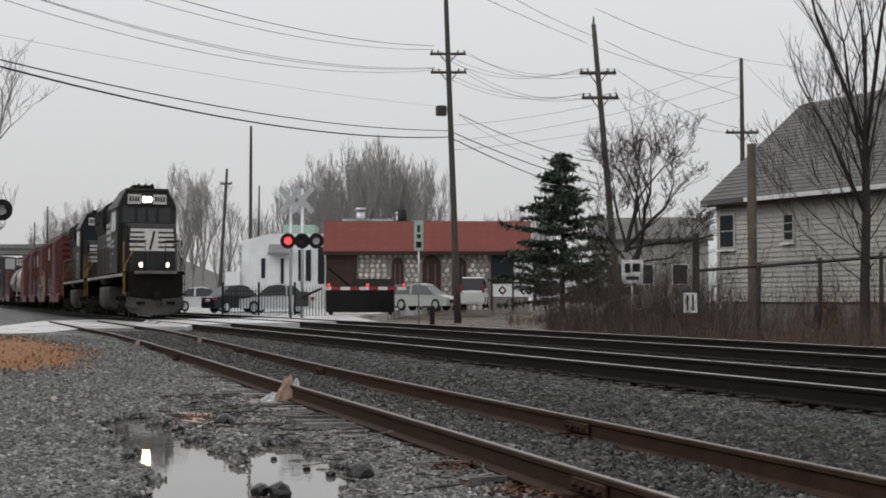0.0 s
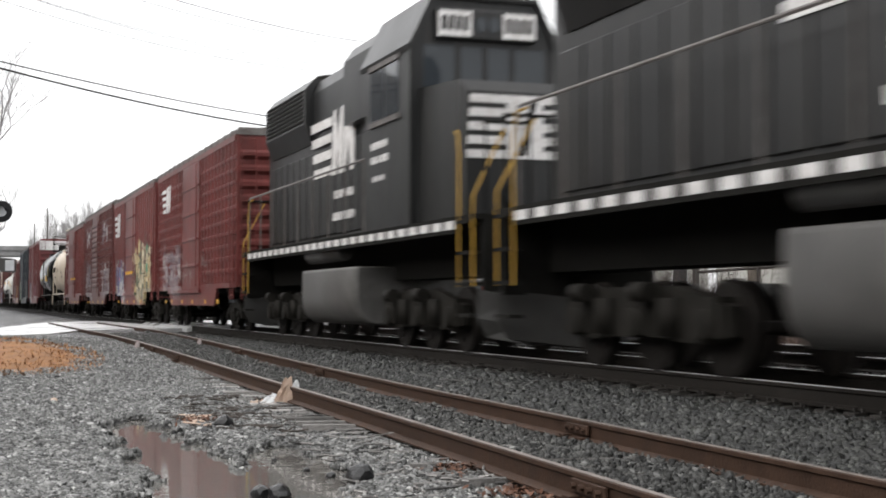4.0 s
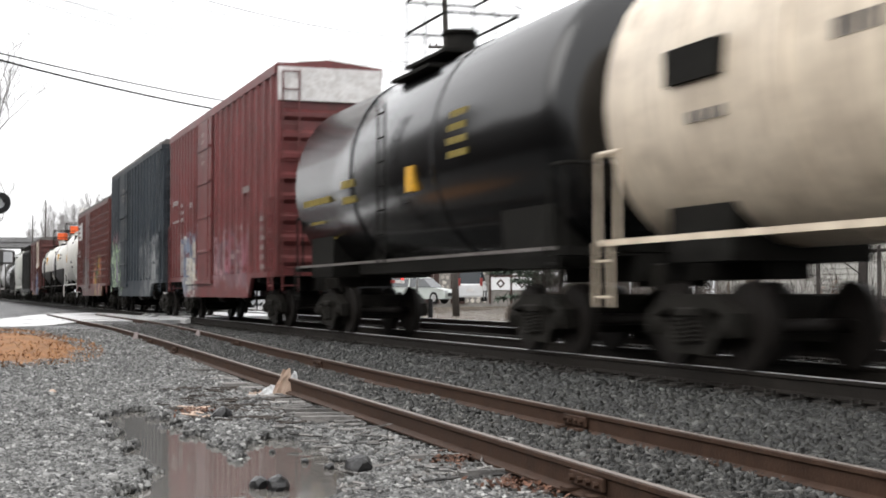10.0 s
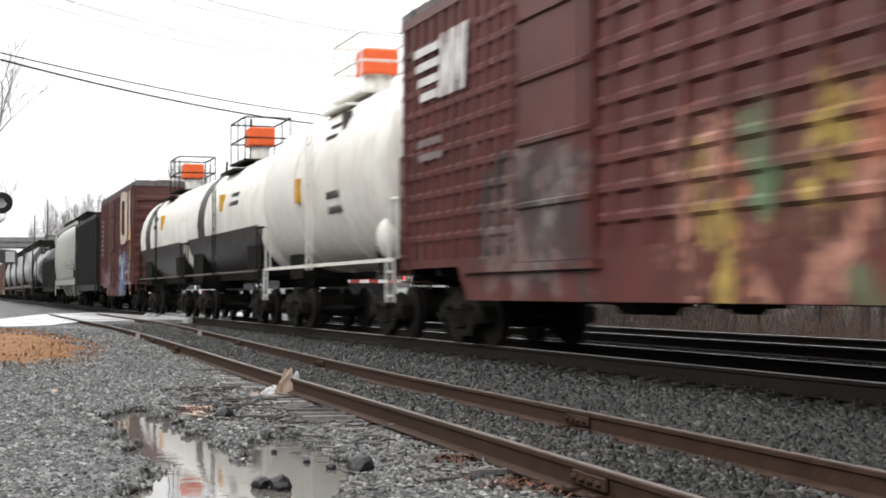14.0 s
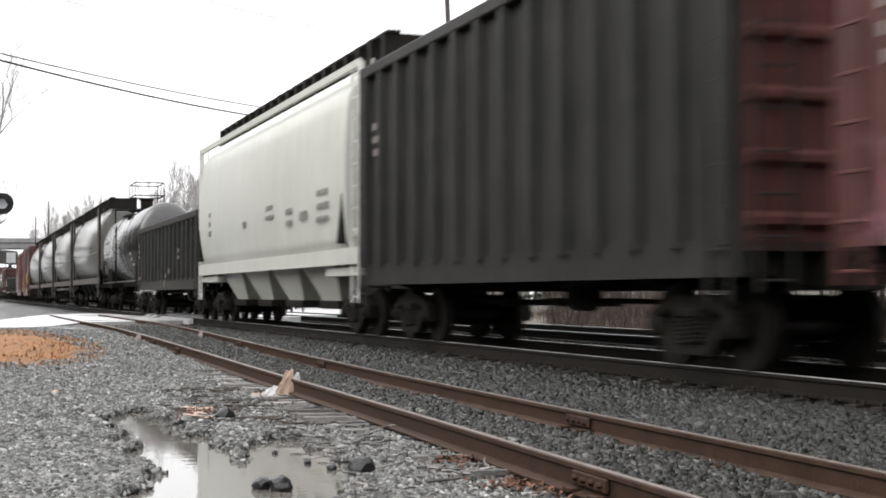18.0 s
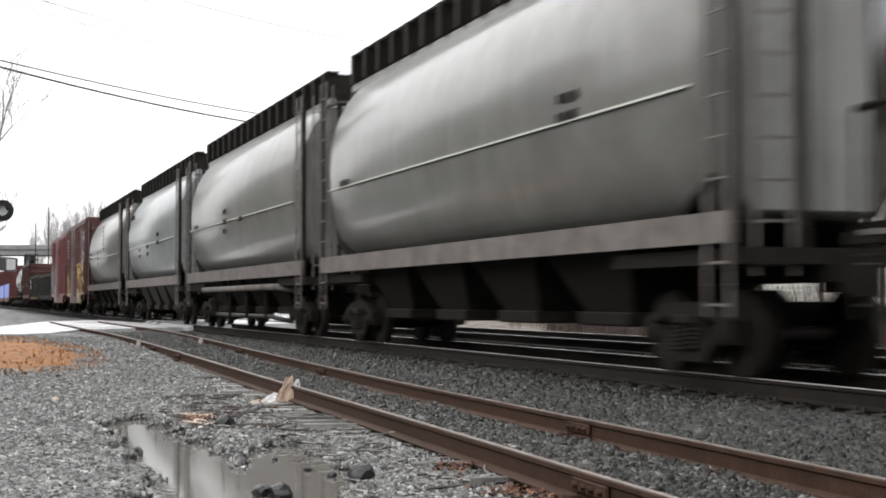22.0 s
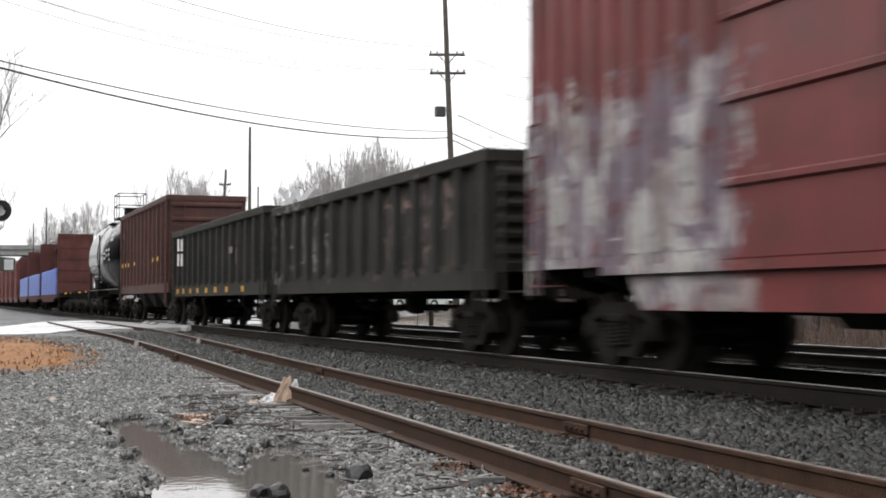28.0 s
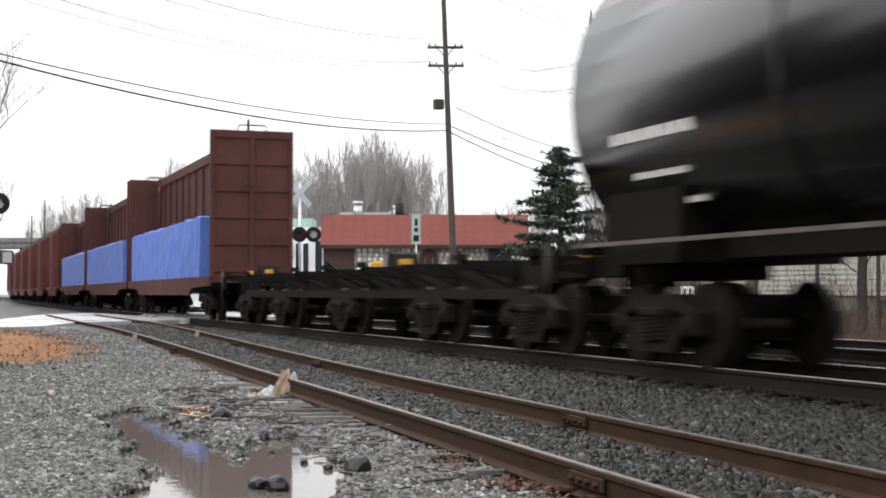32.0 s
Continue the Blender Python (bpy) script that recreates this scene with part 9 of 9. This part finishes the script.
ox, oy = -31.0, 1.15
mound_body("straw_mound", "low mound of wet orange straw and earth", ox, oy, 6.2, 1.65, 0.14, M["straw"])
mound("straw_litter", "scattered wet orange straw", ox, oy, 6.5, 1.85, 0.15, M["straw"], 4000, 0.08, "straw")


def rock(label, d, k, size, seed, material):
    x, y = spot(d, k)
    rnd = random.Random(seed)
    bm = bmesh.new()
    bmesh.ops.create_icosphere(bm, subdivisions=2, radius=1)
    for v in bm.verts:
        v.co *= 1 + 0.35 * noise.noise(v.co * 1.3 + Vector((seed, 0, 0)))
    bmesh.ops.transform(bm, matrix=Matrix.Diagonal((size, size * 0.8, size * 0.7, 1)), verts=bm.verts)
    o = part("rock", bm, material)
    o.location = (x, y, max(ground_z(x, y), -0.535) + size * 0.35)
    tagged(o, label, "rock", "rocks in the gravel")


DARKROCK = mat("black_wet_rock", (0.022, 0.022, 0.023), 0.35, 0, 0.3, 8, 40, 0.4)
rock("black wet lump of rock beside the puddle", 10.45, -0.0575, 0.125, 3, DARKROCK)
rock("black lump at the edge of the puddle", 9.75, -0.113, 0.10, 7, DARKROCK)
rock("flat black lump in the puddle", 9.85, -0.127, 0.08, 8, DARKROCK)
rock("dark rock in the gravel", 14.7, -0.152, 0.125, 11, DARKROCK)
rock("dark small rock in the gravel", 14.1, -0.166, 0.06, 13, DARKROCK)
rock("small black stone in the puddle", 11.3, -0.095, 0.04, 14, DARKROCK)
rock("small black stone in the puddle", 10.9, -0.078, 0.05, 15, DARKROCK)
rock("small black stone in the puddle", 12.0, -0.118, 0.035, 16, DARKROCK)
rock("pale lump of rubbish in the gravel", 18.3, -0.271, 0.055, 17, M["paper"])


def cardboard():
    x, y = spot(17.9, -0.1110)
    t = new("cardboard_scrap")
    t.location, t.rotation_euler = (x, y, ground_z(x, y)), (0, 0, radians(60))
    tagged(t, "crumpled torn cardboard lying against the rail", "litter")
    rnd = random.Random(2)
    for i, (w, h, tilt, dx) in enumerate(((0.24, 0.36, 62, 0.0), (0.24, 0.22, 28, -0.2), (0.22, 0.16, 8, -0.36), (0.12, 0.30, 78, 0.12))):
        bm = bmesh.new()
        n = 5
        vs = [[bm.verts.new((w * (a / n - 0.5) * (1.15 - 0.8 * b / n) + rnd.uniform(-0.015, 0.015), h * (b / n) + rnd.uniform(-0.015, 0.015), 0.05 * noise.noise((a * 0.7, b * 0.7, i)))) for b in range(n + 1)] for a in range(n + 1)]
        for a in range(n):
            for b in range(n):
                bm.faces.new((vs[a][b], vs[a + 1][b], vs[a + 1][b + 1], vs[a][b + 1]))
        bmesh.ops.solidify(bm, geom=bm.faces[:], thickness=0.008)
        bmesh.ops.rotate(bm, cent=(0, 0, 0), matrix=Matrix.Rotation(radians(tilt), 3, "X"), verts=bm.verts)
        bmesh.ops.translate(bm, vec=(dx, 0.02 * i, 0.03), verts=bm.verts)
        part("flap", bm, M["paper"] if i % 2 == 0 else M["plaster"], t)


cardboard()


def sticks(name, label, seed, count, d0, d1, k0, k1, l0, l1, material, r=0.008):
    rnd = random.Random(seed)
    bm = bmesh.new()
    for _ in range(count):
        d, k = rnd.uniform(d0, d1), rnd.uniform(k0, k1)
        x, y = spot(d, k)
        if pond(x, y) > 0.4:
            continue
        a, ln = rnd.uniform(0, 6.283), rnd.uniform(l0, l1)
        p = Vector((x, y, ground_z(x, y) + 0.03))
        for i in range(3):
            a += rnd.uniform(-0.4, 0.4)
            q = p + Vector((math.cos(a), math.sin(a), rnd.uniform(-0.1, 0.18))) * ln / 3
            cyl(bm, p, q, r * rnd.uniform(0.6, 1.4), r * 0.7, n=4)
            p = q
    tagged(part(name, bm, material), label, "twigs", kind="stuff")


sticks("fallen_twigs", "wet fallen twigs and splinters on the gravel", 3, 110, 14, 19, -0.19, -0.11, 0.08, 0.30, M["stick"], 0.010)
sticks("tie_splinters", "grey splinters of rotten tie", 4, 260, 9, 20, -0.11, 0.06, 0.1, 0.4, M["tie"], 0.011)
sticks("pale_straws", "pale broken stems on the gravel", 5, 16, 14.5, 16, -0.18, -0.165, 0.06, 0.2, M["paper"], 0.012)


def leaves(name, label, seed, count, cx, cy, rx, ry, size, material):
    rnd = random.Random(seed)
    bm = bmesh.new()
    for _ in range(count):
        px, py = cx + rnd.gauss(0, rx), cy + rnd.gauss(0, ry)
        p = Vector((px, py, ground_z(px, py) + rnd.uniform(0.02, 0.06)))
        u = Vector((rnd.uniform(-1, 1), rnd.uniform(-1, 1), rnd.uniform(-0.5, 0.5))).normalized() * size * rnd.uniform(0.6, 1.3)
        v = u.cross(Vector((rnd.uniform(-0.5, 0.5), rnd.uniform(-0.5, 0.5), 1))).normalized() * size * 0.45
        vs = [bm.verts.new(w) for w in (p - u, p - u * 0.1 + v, p + u, p - u * 0.1 - v)]
        bm.faces.new(vs)
    tagged(part(name, bm, material), label, "leaves", kind="stuff")


for i, (d, k, n) in enumerate(((10.9, 0.013, 220), (9.6, 0.055, 200), (9.2, 0.08, 120), (15.2, -0.17, 120))):
    x, y = spot(d, k)
    leaves("dead_leaves", "heap of dead brown leaves by the rail", i, n, x, y, 0.14, 0.12, 0.03, M["leafy"])
for i, (d, k) in enumerate(((10.4, 0.216), (10.6, 0.189), (10.2, 0.205))):
    x, y = spot(d, k)
    leaves("paper_bits", "bits of white paper on the stones", 20 + i, 6, x, y, 0.03, 0.03, 0.035, M["plaster"])

# short black stub in the verge beyond the tracks
upright("marker_stub", "short black stub at the edge of the road", 56, -0.0075, -0.015, -0.0035, 0.10, M["iron"], "post")

# small white tags leaning on the siding's rails
for x, y in ((-33.4, 4.05), (-35.0, 5.74)):
    bm = bmesh.new()
    loft(bm, [[(-0.11, -0.02, 0), (0.11, -0.02, 0), (0.11, 0.02, 0), (-0.11, 0.02, 0)], [(-0.07, -0.012, 0.17), (0.05, -0.012, 0.17), (0.05, 0.012, 0.17), (-0.07, 0.012, 0.17)]])
    o = part("rail_tag", bm, M["stencil"])
    o.location, o.rotation_euler = (x, y, ground_z(x, y) + 0.01), (radians(-12), 0, radians(20))
    tagged(o, "small white plate leaning on the rusty rail", "plate", "white plates on the rails")


# pale building half hidden behind the thicket
def far_shed():
    t = new("far_building")
    d = 92
    x, y = spot(d, 0.146)
    t.location, t.rotation_euler = (x, y, 0.2), (0, 0, radians(90 - YAW - 4))
    tagged(t, "pale low building half hidden behind the thicket", "building")
    W, H = 3.6, up(d, 0.040)
    bm = bmesh.new()
    box(bm, -W, W, -0.1, 6.0, 0, H)
    wall = part("wall", bm, M["siding"], t)
    bm = bmesh.new()
    prism_x(bm, [(-0.5, H - 0.05), (3.0, H + 1.5), (6.5, H - 0.05), (6.5, H + 0.1), (3.0, H + 1.65), (-0.5, H + 0.1)], -W - 0.3, W + 0.3)
    part("roof", bm, M["shingle"], t)
    for px in (-2.4, -0.4, 1.8):
        bm = bmesh.new()
        bevel_box(bm, px - 0.55, px + 0.55, -0.2, -0.1, 1.6, 3.0, 0.02)
        w = part("window", bm, M["plaster"], t)
        bm = bmesh.new()
        box(bm, px - 0.45, px + 0.45, -0.215, -0.202, 1.7, 2.9)
        part("pane", bm, M["glass"], w)


far_shed()


# unseen wooded bank added to close the view behind the eye and darken reflections
def bank(x0, x1, tall):
    xs_ = list(np.arange(x0, x1 + 0.1, 2.5))
    rows = []
    for x in xs_:
        h = tall + 2.0 * noise.noise((x * 0.11, 0.3, 4)) + 1.2 * noise.noise((x * 0.45, 2.3, 1))
        rows.append([(x, -13.5, -0.7), (x, -15.0, h * 0.45), (x, -16.5 + noise.noise((x * 0.3, 1, 1)), h * 0.85), (x, -18.5, h), (x, -22, h * 0.9), (x, -23, -0.7)])
    bm = bmesh.new()
    loft(bm, rows, smooth=True)
    tagged(part("backdrop", bm, M["bark"]), "unseen dark wooded bank facing the tracks, added to darken reflections", "bank", kind="structure")


bank(-220, -62, 19.0)
bank(-61, 60, 9.0)



# ---- what moves ----
def motions():
    """The train rolls by at an even pace; each wheelset turns while its car is near."""
    for car, mid, wheels in CARS:
        walk(car, [(t, pose(SPEED * t - mid, TRACK_Y, 0.0)) for t in (0, 4, 8, 12, 16, 20, 24, 28, 32)])
        t0, t1 = max(0.0, (mid - 62) / SPEED), min(32.0, (mid + 4) / SPEED)
        if t1 <= t0:
            continue
        ticks = sorted({0.0, 32.0, *[k / FPS for k in range(int(t0 * FPS), int(t1 * FPS) + 1)]})
        for wheel, dx, r in wheels:
            rows = []
            for t in ticks:
                roll = (min(max(t, t0), t1) - t0) * SPEED / r
                rows.append((t, pose(dx, 0, r, 0, math.degrees(roll), 0)))
            walk(wheel, rows)


motions()
